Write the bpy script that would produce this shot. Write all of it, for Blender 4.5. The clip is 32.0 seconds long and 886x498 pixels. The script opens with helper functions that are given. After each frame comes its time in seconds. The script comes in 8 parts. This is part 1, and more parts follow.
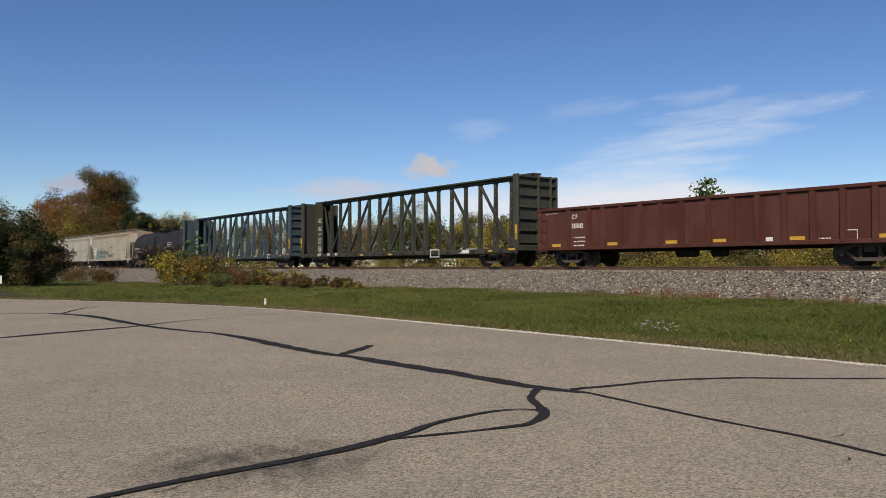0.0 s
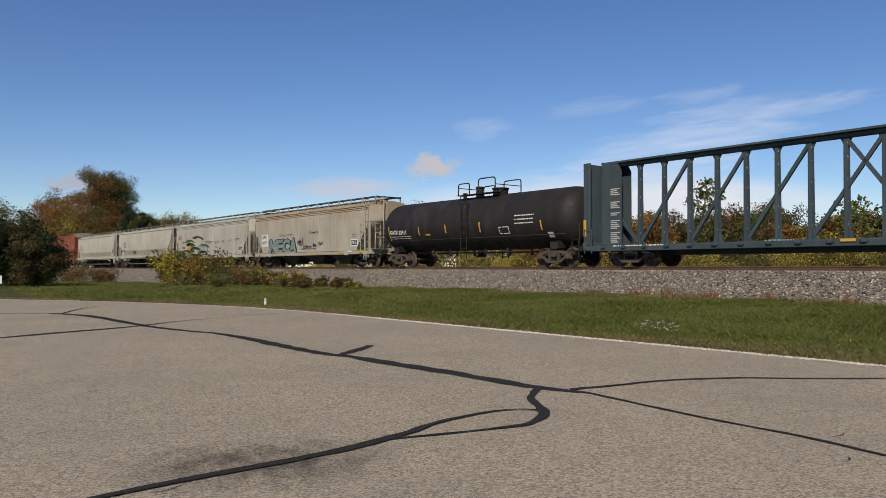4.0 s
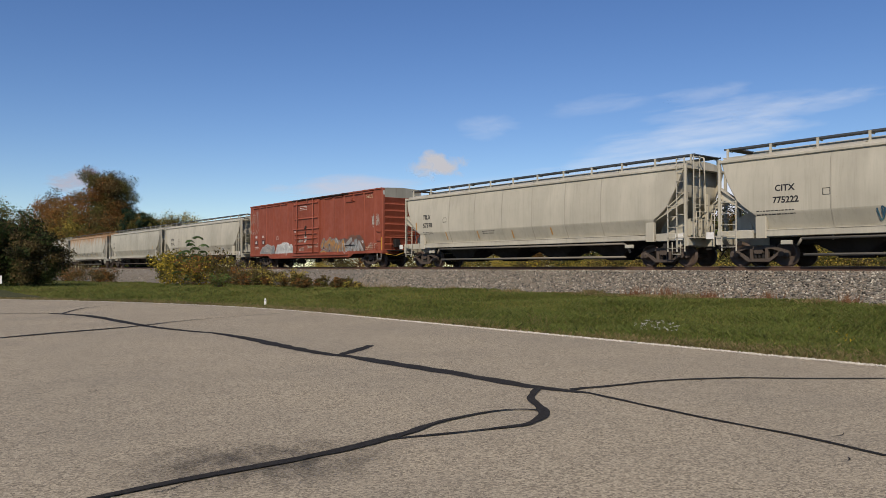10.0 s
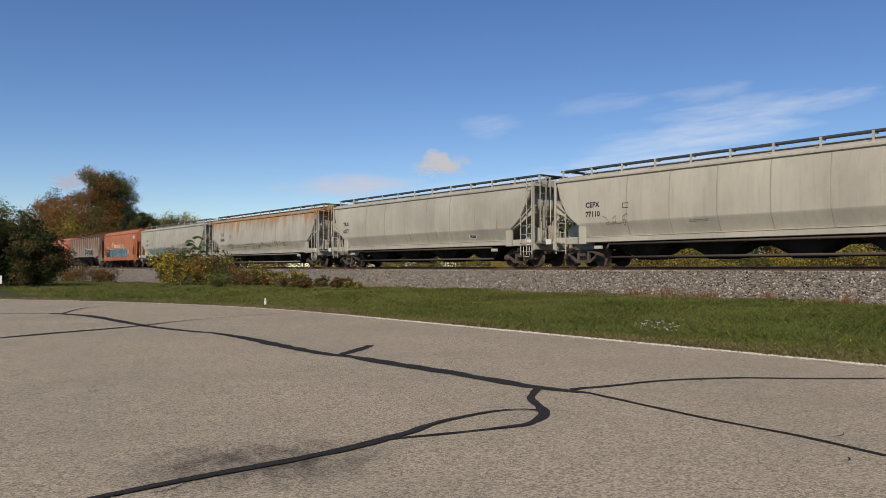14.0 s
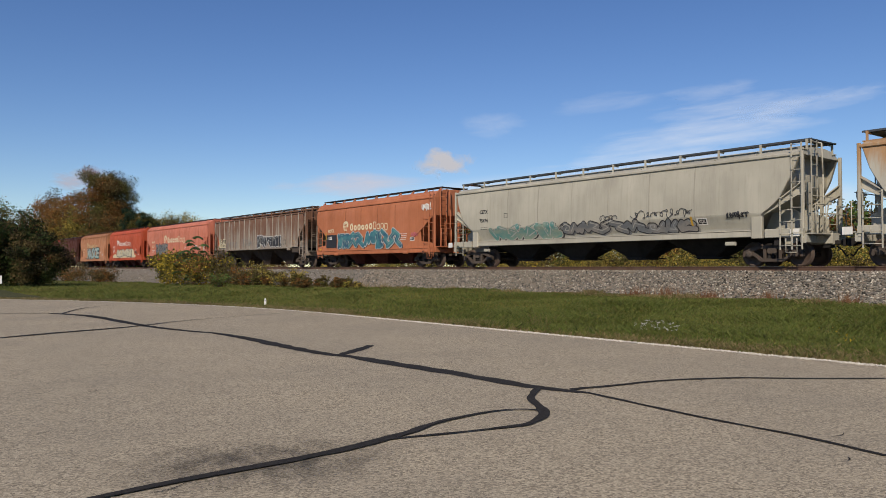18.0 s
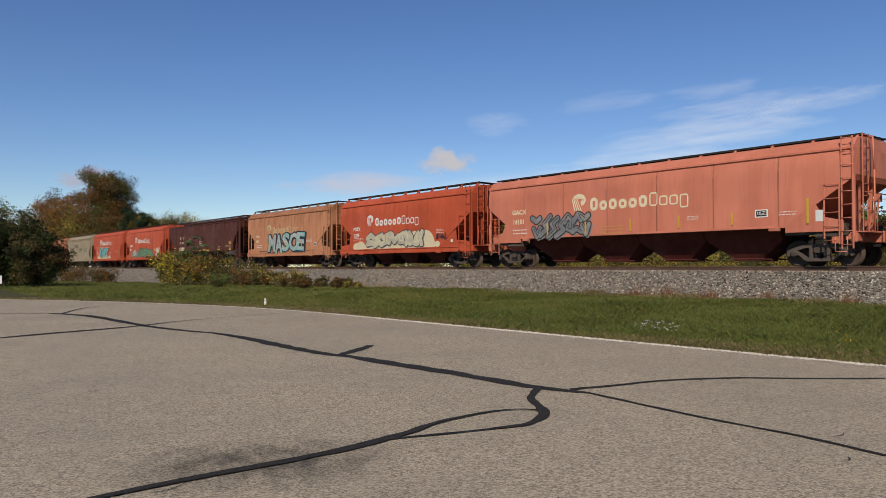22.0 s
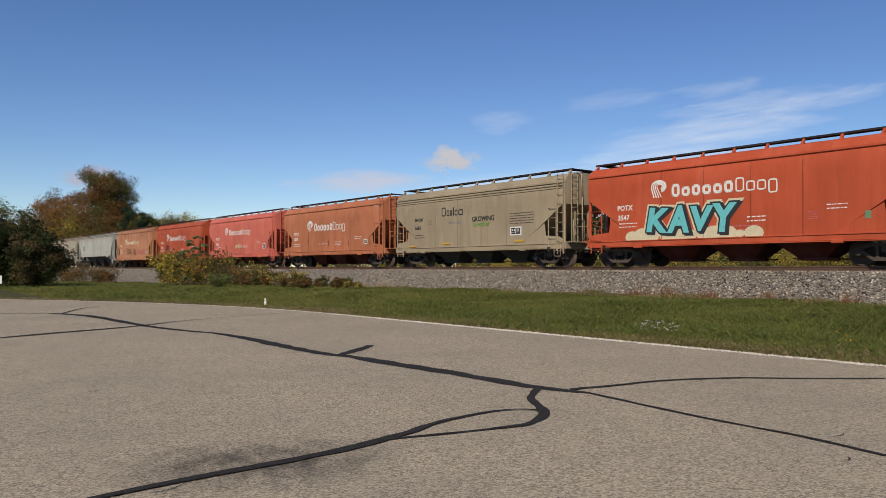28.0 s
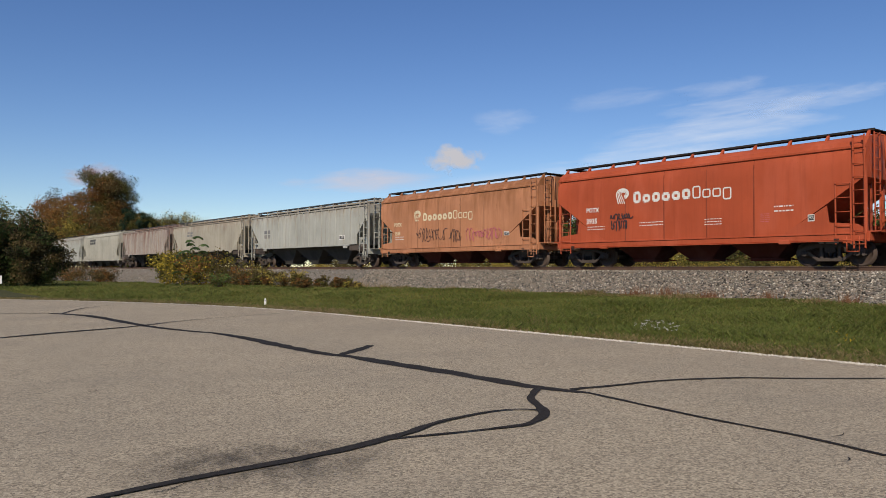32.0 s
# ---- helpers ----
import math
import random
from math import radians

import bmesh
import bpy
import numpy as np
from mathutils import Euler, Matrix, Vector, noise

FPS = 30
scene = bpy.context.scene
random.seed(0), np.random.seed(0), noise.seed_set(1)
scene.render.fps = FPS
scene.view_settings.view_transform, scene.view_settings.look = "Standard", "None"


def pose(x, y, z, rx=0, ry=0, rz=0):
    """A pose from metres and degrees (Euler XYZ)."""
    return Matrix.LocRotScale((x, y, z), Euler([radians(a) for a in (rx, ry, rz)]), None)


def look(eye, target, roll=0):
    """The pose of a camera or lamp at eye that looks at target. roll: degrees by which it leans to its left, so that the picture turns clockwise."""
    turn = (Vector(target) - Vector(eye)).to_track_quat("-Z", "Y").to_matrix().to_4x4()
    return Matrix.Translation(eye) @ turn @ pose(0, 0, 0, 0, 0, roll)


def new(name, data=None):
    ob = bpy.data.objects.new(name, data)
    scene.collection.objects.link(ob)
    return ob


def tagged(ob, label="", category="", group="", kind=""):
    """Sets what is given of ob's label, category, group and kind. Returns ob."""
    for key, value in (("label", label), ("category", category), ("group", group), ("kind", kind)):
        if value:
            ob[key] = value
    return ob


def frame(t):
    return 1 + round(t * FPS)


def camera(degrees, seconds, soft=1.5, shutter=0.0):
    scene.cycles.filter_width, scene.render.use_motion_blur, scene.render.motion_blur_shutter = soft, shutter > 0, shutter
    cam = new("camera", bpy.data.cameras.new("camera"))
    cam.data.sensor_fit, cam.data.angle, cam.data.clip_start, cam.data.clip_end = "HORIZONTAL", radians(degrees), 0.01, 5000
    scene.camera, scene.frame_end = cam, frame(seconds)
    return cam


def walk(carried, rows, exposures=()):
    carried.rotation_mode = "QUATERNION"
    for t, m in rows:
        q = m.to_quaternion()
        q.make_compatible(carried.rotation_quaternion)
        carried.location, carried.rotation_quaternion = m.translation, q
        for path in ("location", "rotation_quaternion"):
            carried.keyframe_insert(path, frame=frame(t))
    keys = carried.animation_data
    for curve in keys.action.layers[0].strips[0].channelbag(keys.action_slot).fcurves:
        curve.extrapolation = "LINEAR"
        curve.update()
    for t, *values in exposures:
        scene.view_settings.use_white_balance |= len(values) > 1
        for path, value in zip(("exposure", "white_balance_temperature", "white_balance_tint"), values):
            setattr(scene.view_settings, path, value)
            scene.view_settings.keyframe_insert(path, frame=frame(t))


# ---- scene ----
# Camera: stands still on the road beside the railway line, at the height of the rails.
EYE = 1.55
cam = camera(60.8, 32.0, soft=0.85, shutter=0.0)
walk(cam, [(0.0, pose(0, 0, EYE, 91.41, 0, 0)), (32.0, pose(0, 0, EYE, 91.41, 0, 0))],
     exposures=[(0.0, -0.05), (5.0, -0.06), (9.0, -0.05), (12.0, 0.0), (15.0, -0.06), (18.0, -0.04), (22.0, -0.08), (25.0, -0.02), (32.0, -0.02)])

# The line runs straight, 38.4 degrees to the left of the view. q: metres along it (away), p: metres across it.
TH = radians(38.4)
U = Vector((-math.sin(TH), math.cos(TH), 0))
N = Vector((math.cos(TH), math.sin(TH), 0))
RAIL = EYE + 0.04          # top of the rails
PC = 27.9                  # centre line of the track
SIDE = 26.3                # near side of the cars


def at(q, p, z=0.0):
    v = U * q + N * p
    return Vector((v.x, v.y, z))


def travelled(t):
    """Metres that the train has gone since the start; it gathers a little speed."""
    k = t / 32
    return 12.8 * (t + 32 * (0.1615 * k ** 2 - 0.1123 * k ** 3 + 0.0416 * k ** 4))


# ---- light ----
SUN_AZ, SUN_EL = math.atan2(-0.27, -0.963), radians(37)
world = bpy.data.worlds.new("sky")
scene.world = world
world.use_nodes = True
wn = world.node_tree.nodes
sky = wn.new("ShaderNodeTexSky")
sky.sky_type = "NISHITA"
sky.sun_disc = False
sky.sun_elevation, sky.sun_rotation = SUN_EL, SUN_AZ
sky.altitude, sky.air_density, sky.dust_density, sky.ozone_density = 700, 1.0, 0.0, 3.1
deep = wn.new("ShaderNodeHueSaturation")
deep.inputs["Saturation"].default_value, deep.inputs["Hue"].default_value = 1.17, 0.511
world.node_tree.links.new(sky.outputs[0], deep.inputs["Color"])
world.node_tree.links.new(deep.outputs[0], wn["Background"].inputs[0])
wn["Background"].inputs[1].default_value = 0.1
sun = new("sun", bpy.data.lights.new("sun", "SUN"))
sun.data.energy, sun.data.angle, sun.data.color = 4.2, radians(0.5), (1.0, 0.875, 0.70)
sun.matrix_basis = look((0, 0, 0), (-math.sin(SUN_AZ) * math.cos(SUN_EL), -math.cos(SUN_AZ) * math.cos(SUN_EL), -math.sin(SUN_EL)))


# ---- materials ----
def mat(name):
    m = bpy.data.materials.new(name)
    m.use_nodes = True
    return m, m.node_tree, m.node_tree.nodes["Principled BSDF"]


def link(nt, a, b):
    nt.links.new(a, b)


def coord(nt, scale=(1, 1, 1), shift=True):
    tc = nt.nodes.new("ShaderNodeTexCoord")
    mp = nt.nodes.new("ShaderNodeMapping")
    mp.inputs["Scale"].default_value = scale
    link(nt, tc.outputs["Object"], mp.inputs[0])
    if shift:
        oi = nt.nodes.new("ShaderNodeObjectInfo")
        mu = nt.nodes.new("ShaderNodeMath")
        mu.operation, mu.inputs[1].default_value = "MULTIPLY", 40.0
        link(nt, oi.outputs["Random"], mu.inputs[0])
        link(nt, mu.outputs[0], mp.inputs["Location"])
    return mp.outputs[0]


def noisy(nt, scale, detail=4, stretch=(1, 1, 1), rough=0.55, shift=True):
    n = nt.nodes.new("ShaderNodeTexNoise")
    n.inputs["Scale"].default_value, n.inputs["Detail"].default_value = scale, detail
    n.inputs["Roughness"].default_value = rough
    link(nt, coord(nt, stretch, shift), n.inputs["Vector"])
    return n.outputs["Fac"]


def ramp(nt, fac, lo, hi, a=0.0, b=1.0):
    r = nt.nodes.new("ShaderNodeMapRange")
    r.inputs["From Min"].default_value, r.inputs["From Max"].default_value = lo, hi
    r.inputs["To Min"].default_value, r.inputs["To Max"].default_value = a, b
    link(nt, fac, r.inputs[0])
    return r.outputs[0]


def mix(nt, fac, a, b):
    n = nt.nodes.new("ShaderNodeMix")
    n.data_type = "RGBA"
    for socket, v in ((n.inputs["Factor"], fac), (n.inputs[6], a), (n.inputs[7], b)):
        if isinstance(v, (tuple, list)):
            socket.default_value = (*v, 1.0)
        elif isinstance(v, float):
            socket.default_value = v
        else:
            link(nt, v, socket)
    return n.outputs[2]


def bump(nt, b, height, strength=0.3, dist=0.01):
    n = nt.nodes.new("ShaderNodeBump")
    n.inputs["Strength"].default_value, n.inputs["Distance"].default_value = strength, dist
    link(nt, height, n.inputs["Height"])
    link(nt, n.outputs[0], b.inputs["Normal"])


def shade(col, k):
    return tuple(c * k for c in col)


def paint(name, col, rust=0.2, rough=0.55, rust_col=(0.17, 0.075, 0.035), metal=0.0, runs=0.0, run_from=(2.4, 4.2)):
    """Weathered paint on steel: broad fading, panels bleached unevenly, vertical streaks of dirt and rust, soot and chips."""
    m, nt, b = mat(name)
    fade = mix(nt, ramp(nt, noisy(nt, 0.45, 5), 0.35, 0.7), col, shade(col, 0.78))
    fade = mix(nt, ramp(nt, noisy(nt, 0.9, 3, (0.7, 0.7, 0.25)), 0.52, 0.6, 0.0, 0.3), fade, tuple(min(0.8, 1.12 * c + 0.03) for c in col))
    dust = mix(nt, ramp(nt, noisy(nt, 1.6, 6, (1.2, 1.2, 0.18)), 0.5, 0.85, 0.0, 0.45), fade, tuple(1.2 * c + 0.018 for c in col))
    soot = ramp(nt, noisy(nt, 3.2, 6, (2.2, 2.2, 0.1), 0.7), 0.5, 0.8, 0.0, 0.4)
    c = mix(nt, soot, dust, shade(col, 0.5))
    streak = ramp(nt, noisy(nt, 2.2, 7, (1.6, 1.6, 0.09), 0.65), 0.78 - 0.42 * rust, 0.95 - 0.3 * rust, 0.0, 0.75)
    c = mix(nt, streak, c, rust_col)
    spots = ramp(nt, noisy(nt, 5.0, 6), 0.8 - 0.25 * rust, 0.9 - 0.2 * rust, 0.0, 0.8)
    c = mix(nt, spots, c, shade(rust_col, 0.8))
    chips = ramp(nt, noisy(nt, 14.0, 4, rough=0.7), 0.68, 0.72, 0.0, 0.25 + 0.5 * min(1.0, rust))
    c = mix(nt, chips, c, shade(rust_col, 0.6))
    if runs:        # rust that has run down from the roof
        tc, sx = nt.nodes.new("ShaderNodeTexCoord"), nt.nodes.new("ShaderNodeSeparateXYZ")
        link(nt, tc.outputs["Object"], sx.inputs[0])
        ad = nt.nodes.new("ShaderNodeMath")
        ad.operation = "ADD"
        link(nt, ramp(nt, sx.outputs[2], run_from[0], run_from[1], -0.28, 0.22), ad.inputs[0])
        link(nt, noisy(nt, 1.3, 6, (1.2, 1.2, 0.12), 0.65), ad.inputs[1])
        c = mix(nt, ramp(nt, ad.outputs[0], 0.48, 0.66, 0.0, runs), c, rust_col)
    link(nt, c, b.inputs["Base Color"])
    b.inputs["Metallic"].default_value, b.inputs["Specular IOR Level"].default_value = metal, 0.25
    link(nt, ramp(nt, noisy(nt, 3.0), 0.3, 0.7, rough - 0.1, rough + 0.15), b.inputs["Roughness"])
    ben = nt.nodes.new("ShaderNodeMath")     # dents between the frames, and fine grain
    ben.operation, ben.inputs[1].default_value = "MULTIPLY_ADD", 6.0
    link(nt, noisy(nt, 0.8, 2), ben.inputs[0])
    link(nt, noisy(nt, 9.0, 5), ben.inputs[2])
    bump(nt, b, ben.outputs[0], 0.12, 0.012)
    return m


def speckled(name, a, c, scale, rough=0.9, lo=0.35, hi=0.65, relief=0.5, dist=0.01, broad=0.3):
    """A rough surface of two tones: fine grain with broad stains."""
    m, nt, b = mat(name)
    col = mix(nt, ramp(nt, noisy(nt, scale, 3, shift=False), lo, hi), a, c)
    col = mix(nt, ramp(nt, noisy(nt, scale * 0.01, 5, shift=False), 0.4, 0.75, 0.0, broad), col, shade(a, 0.6))
    link(nt, col, b.inputs["Base Color"])
    b.inputs["Roughness"].default_value, b.inputs["Specular IOR Level"].default_value = rough, 0.15
    bump(nt, b, noisy(nt, scale * 0.8, 4, shift=False), relief, dist)
    return m


def island(name, cols, rough=0.8, through_light=0.0, spec=0.2):
    """Loose pieces (leaves, blades, stones), each of its own tone."""
    m, nt, b = mat(name)
    g = nt.nodes.new("ShaderNodeNewGeometry")
    r = nt.nodes.new("ShaderNodeValToRGB")
    r.color_ramp.interpolation = "LINEAR"
    e = r.color_ramp.elements
    while len(e) < len(cols):
        e.new(0.5)
    for i, c in enumerate(cols):
        e[i].position, e[i].color = i / (len(cols) - 1), (*c, 1)
    link(nt, g.outputs["Random Per Island"], r.inputs[0])
    link(nt, r.outputs[0], b.inputs["Base Color"])
    b.inputs["Roughness"].default_value = rough
    b.inputs["Specular IOR Level"].default_value = spec
    if through_light:
        t = nt.nodes.new("ShaderNodeBsdfTranslucent")
        s = nt.nodes.new("ShaderNodeMixShader")
        s.inputs[0].default_value = through_light
        link(nt, r.outputs[0], t.inputs[0])
        link(nt, b.outputs[0], s.inputs[1])
        link(nt, t.outputs[0], s.inputs[2])
        link(nt, s.outputs[0], nt.nodes["Material Output"].inputs[0])
    return m


def plain(name, col, rough=0.6, metal=0.0):
    m, nt, b = mat(name)
    c = mix(nt, ramp(nt, noisy(nt, 6.0, 5), 0.35, 0.75, 0.0, 0.5), col, shade(col, 0.7))
    link(nt, c, b.inputs["Base Color"])
    b.inputs["Roughness"].default_value, b.inputs["Metallic"].default_value = rough, metal
    return m


# ---- mesh building ----
class Geo:
    """Collects faces for one mesh."""

    def __init__(self):
        self.v, self.f, self.s = [], [], []

    def add(self, verts, faces, smooth=False):
        k = len(self.v)
        self.v += [tuple(x) for x in verts]
        self.f += [tuple(i + k for i in f) for f in faces]
        self.s += [smooth] * len(faces)
        return self

    def prism(self, prof, axis, a, b):
        """A profile drawn in the two other axes, drawn out along axis from a to b."""
        n = len(prof)
        put = {"x": lambda u, w, h: (h, u, w), "y": lambda u, w, h: (u, h, w), "z": lambda u, w, h: (u, w, h)}[axis]
        vs = [put(u, w, a) for u, w in prof] + [put(u, w, b) for u, w in prof]
        fs = [(i, (i + 1) % n, n + (i + 1) % n, n + i) for i in range(n)]
        return self.add(vs, fs + [tuple(range(n))[::-1], tuple(range(n, 2 * n))])

    def box(self, c, s, bev=0.0):
        x, y, z = c
        a, b, d = s[0] / 2, s[1] / 2, s[2] / 2
        ax = max(range(3), key=lambda i: s[i])
        h = [(b, d), (a, d), (a, b)][ax]
        e = min(bev, 0.45 * min(h))
        pr = [(-h[0], -h[1]), (h[0], -h[1]), (h[0], h[1]), (-h[0], h[1])] if e <= 0 else [
            (-h[0] + e, -h[1]), (h[0] - e, -h[1]), (h[0], -h[1] + e), (h[0], h[1] - e),
            (h[0] - e, h[1]), (-h[0] + e, h[1]), (-h[0], h[1] - e), (-h[0], -h[1] + e)]
        o = [(y, z), (x, z), (x, y)][ax]
        pr = [(u + o[0], w + o[1]) for u, w in pr]
        m = [x, y, z][ax]
        return self.prism(pr, "xyz"[ax], m - s[ax] / 2, m + s[ax] / 2)

    def cyl(self, p0, p1, r, n=10, r1=None, caps=True):
        p0, p1 = Vector(p0), Vector(p1)
        q = (p1 - p0).to_track_quat("Z", "Y")
        r1 = r if r1 is None else r1
        vs = []
        for c, rr in ((p0, r), (p1, r1)):
            vs += [c + q @ Vector((rr * math.cos(6.28319 * i / n), rr * math.sin(6.28319 * i / n), 0)) for i in range(n)]
        self.add(vs, [(i, (i + 1) % n, n + (i + 1) % n, n + i) for i in range(n)], n > 5)
        if caps:
            k = len(self.v) - 2 * n
            self.f += [tuple(range(k + n - 1, k - 1, -1)), tuple(range(k + n, k + 2 * n))]
            self.s += [False, False]
        return self

    def tube(self, pts, r, n=6):
        for a, b in zip(pts, pts[1:]):
            self.cyl(a, b, r, n)
        return self

    def lathe(self, prof, axis_point, n=24, axis="y"):
        """prof: (distance along the axis, radius)."""
        rows = []
        k = len(self.v)
        for d, r in prof:
            for i in range(n):
                c, s = r * math.cos(6.28319 * i / n), r * math.sin(6.28319 * i / n)
                o = {"y": (c, d, s), "x": (d, c, s), "z": (c, s, d)}[axis]
                rows.append(tuple(a + b for a, b in zip(axis_point, o)))
        fs = [(j * n + i, j * n + (i + 1) % n, (j + 1) * n + (i + 1) % n, (j + 1) * n + i) for j in range(len(prof) - 1) for i in range(n)]
        return self.add(rows, fs, True)

    def mesh(self, name):
        me = bpy.data.meshes.new(name)
        me.from_pydata(self.v, [], self.f)
        me.polygons.foreach_set("use_smooth", self.s)
        me.materials.append(None)
        me.update()
        return me


MESHES = {}


def cached(key, build):
    if key not in MESHES:
        g = build()
        MESHES[key] = g.mesh(key[0]) if isinstance(g, Geo) else g
    return MESHES[key]


def part(name, geo, material, parent, label="", m=None, kind=""):
    """One mesh object under a thing or a part."""
    ob = new(name, geo.mesh(name) if isinstance(geo, Geo) else geo)
    ob.material_slots[0].link = "OBJECT"
    ob.material_slots[0].material = material
    if parent:
        ob.parent = parent
    if m:
        ob.matrix_basis = m
    return tagged(ob, label=label, kind=kind)


def raw(name, verts, faces, material, smooth=False):
    """A mesh from arrays."""
    me = bpy.data.meshes.new(name)
    me.from_pydata(verts.tolist() if hasattr(verts, "tolist") else verts, [], faces.tolist() if hasattr(faces, "tolist") else faces)
    if smooth:
        me.polygons.foreach_set("use_smooth", [True] * len(me.polygons))
    me.materials.append(material)
    me.update()
    return new(name, me)


# ---- ground, road, track ----
def smooth01(x):
    x = np.clip(x, 0, 1)
    return x * x * (3 - 2 * x)


def road_edge(q):
    return 12.8 - np.maximum(0, q - 22.0) ** 2 / 60.0


def z_toe(q):
    return np.interp(q, [-30, 10, 20, 30, 50, 100, 130], [0.38, 0.40, 0.43, 0.38, 0.24, -0.18, -0.35])


def ground_z(q, p):
    """Height of the natural ground."""
    e = road_edge(q)
    k = smooth01((p - e) / np.maximum(24.2 - e, 2.0))
    near = k * z_toe(q) + 0.03 * np.clip((p - e) / 0.6, 0, 1) - 0.03
    ripple = 0.035 * np.sin(q * 0.9 + 1.3 * np.sin(p * 0.7)) * np.sin(p * 1.1 + 0.4 * q) * np.clip((p - e) / 2, 0, 1)
    z = np.where(p < 24.2, near + ripple, z_toe(q))
    far = smooth01((p - 34) / 60)
    return np.where(p < e, -0.06, z * (1 - far) + 0.1 * far)


def asphalt():
    """Bleached chip-seal: pale chips and dark pits, broad faded patches."""
    m, nt, b = mat("worn_asphalt")
    vo = nt.nodes.new("ShaderNodeTexVoronoi")
    vo.inputs["Scale"].default_value = 58.0
    link(nt, coord(nt, (1, 1, 1), False), vo.inputs["Vector"])
    sp = nt.nodes.new("ShaderNodeSeparateColor")
    link(nt, vo.outputs["Color"], sp.inputs[0])
    chips = mix(nt, sp.outputs[0], (0.155, 0.13, 0.095), (0.58, 0.495, 0.36))
    fine = mix(nt, ramp(nt, noisy(nt, 130.0, 2, shift=False), 0.42, 0.58, 0.0, 0.35), chips, (0.32, 0.27, 0.195))
    pits = ramp(nt, noisy(nt, 34.0, 3, shift=False, rough=0.7), 0.62, 0.68, 0.0, 0.8)
    c = mix(nt, pits, fine, (0.075, 0.063, 0.05))
    c = mix(nt, ramp(nt, noisy(nt, 0.35, 6, shift=False), 0.4, 0.7, 0.0, 0.4), c, (0.22, 0.197, 0.158))
    c = mix(nt, ramp(nt, noisy(nt, 2.2, 5, shift=False), 0.5, 0.75, 0.0, 0.3), c, (0.44, 0.372, 0.268))
    link(nt, c, b.inputs["Base Color"])
    b.inputs["Roughness"].default_value, b.inputs["Specular IOR Level"].default_value = 0.95, 0.15
    bump(nt, b, noisy(nt, 60.0, 4, shift=False), 0.7, 0.008)
    return m


M_GRASS_GROUND = speckled("grass_soil", (0.05, 0.06, 0.02), (0.09, 0.08, 0.036), 14.0, 0.95, relief=0.6, dist=0.03, broad=0.5)
M_ROAD = asphalt()
M_TAR = speckled("tar", (0.018, 0.0165, 0.0155), (0.042, 0.038, 0.035), 40.0, 0.95, relief=0.1, dist=0.003)
M_GRAVEL_EDGE = speckled("pale_grit", (0.30, 0.27, 0.22), (0.62, 0.57, 0.48), 50.0, 0.9, dist=0.01)
M_BALLAST = speckled("ballast_bed", (0.11, 0.10, 0.088), (0.25, 0.228, 0.2), 18.0, 0.9, relief=1.0, dist=0.03)
M_RAIL = paint("rusty_rail", (0.105, 0.06, 0.042), 0.4, 0.75, (0.13, 0.065, 0.04))
M_STEEL = plain("bright_steel", (0.42, 0.40, 0.38), 0.35, 1.0)
M_TIE = speckled("tie_wood", (0.05, 0.04, 0.032), (0.10, 0.085, 0.07), 20.0)


def sheet(name, qs, ps, zf, material):
    qq, pp = np.meshgrid(qs, ps, indexing="ij")
    zz = zf(qq, pp)
    x, y = U.x * qq + N.x * pp, U.y * qq + N.y * pp
    v = np.stack([x, y, zz], -1).reshape(-1, 3)
    i = np.arange(len(qs) * len(ps)).reshape(len(qs), len(ps))
    f = np.stack([i[:-1, :-1], i[:-1, 1:], i[1:, 1:], i[1:, :-1]], -1).reshape(-1, 4)
    return raw(name, v, f, material, True)


qs = np.concatenate([[-2600, -900, -300, -120, -60], np.arange(-30, 110, 1.0), [115, 125, 140, 170, 220, 320, 600, 1200, 2600]])
ps = np.concatenate([[-2600, -900, -300, -100, -60, -40, -30, -20], np.arange(-14, 40, 0.6), [42, 46, 52, 60, 75, 100, 150, 300, 700, 2600]])
tagged(sheet("ground", qs, ps, ground_z, M_GRASS_GROUND), "grassy ground beside the railway, reaching the horizon", "ground", kind="structure")

rq = np.concatenate([[-200, -120, -60], np.arange(-30, 24, 3.0), np.arange(24, 70, 1.5)])
rk = np.linspace(0, 1, 9)
verts = []
for q in rq:
    e = float(road_edge(q))
    w = 22.0 + max(0.0, q - 22) * 0.5
    for k in rk:
        verts.append(at(q, e - w * (1 - k), 0.0))
nk = len(rk)
faces = [(a * nk + b, a * nk + b + 1, (a + 1) * nk + b + 1, (a + 1) * nk + b) for a in range(len(rq) - 1) for b in range(nk - 1)]
road = tagged(raw("road", [tuple(v) for v in verts], faces, M_ROAD), "worn pale asphalt road with black tar-sealed cracks", "road", kind="structure")


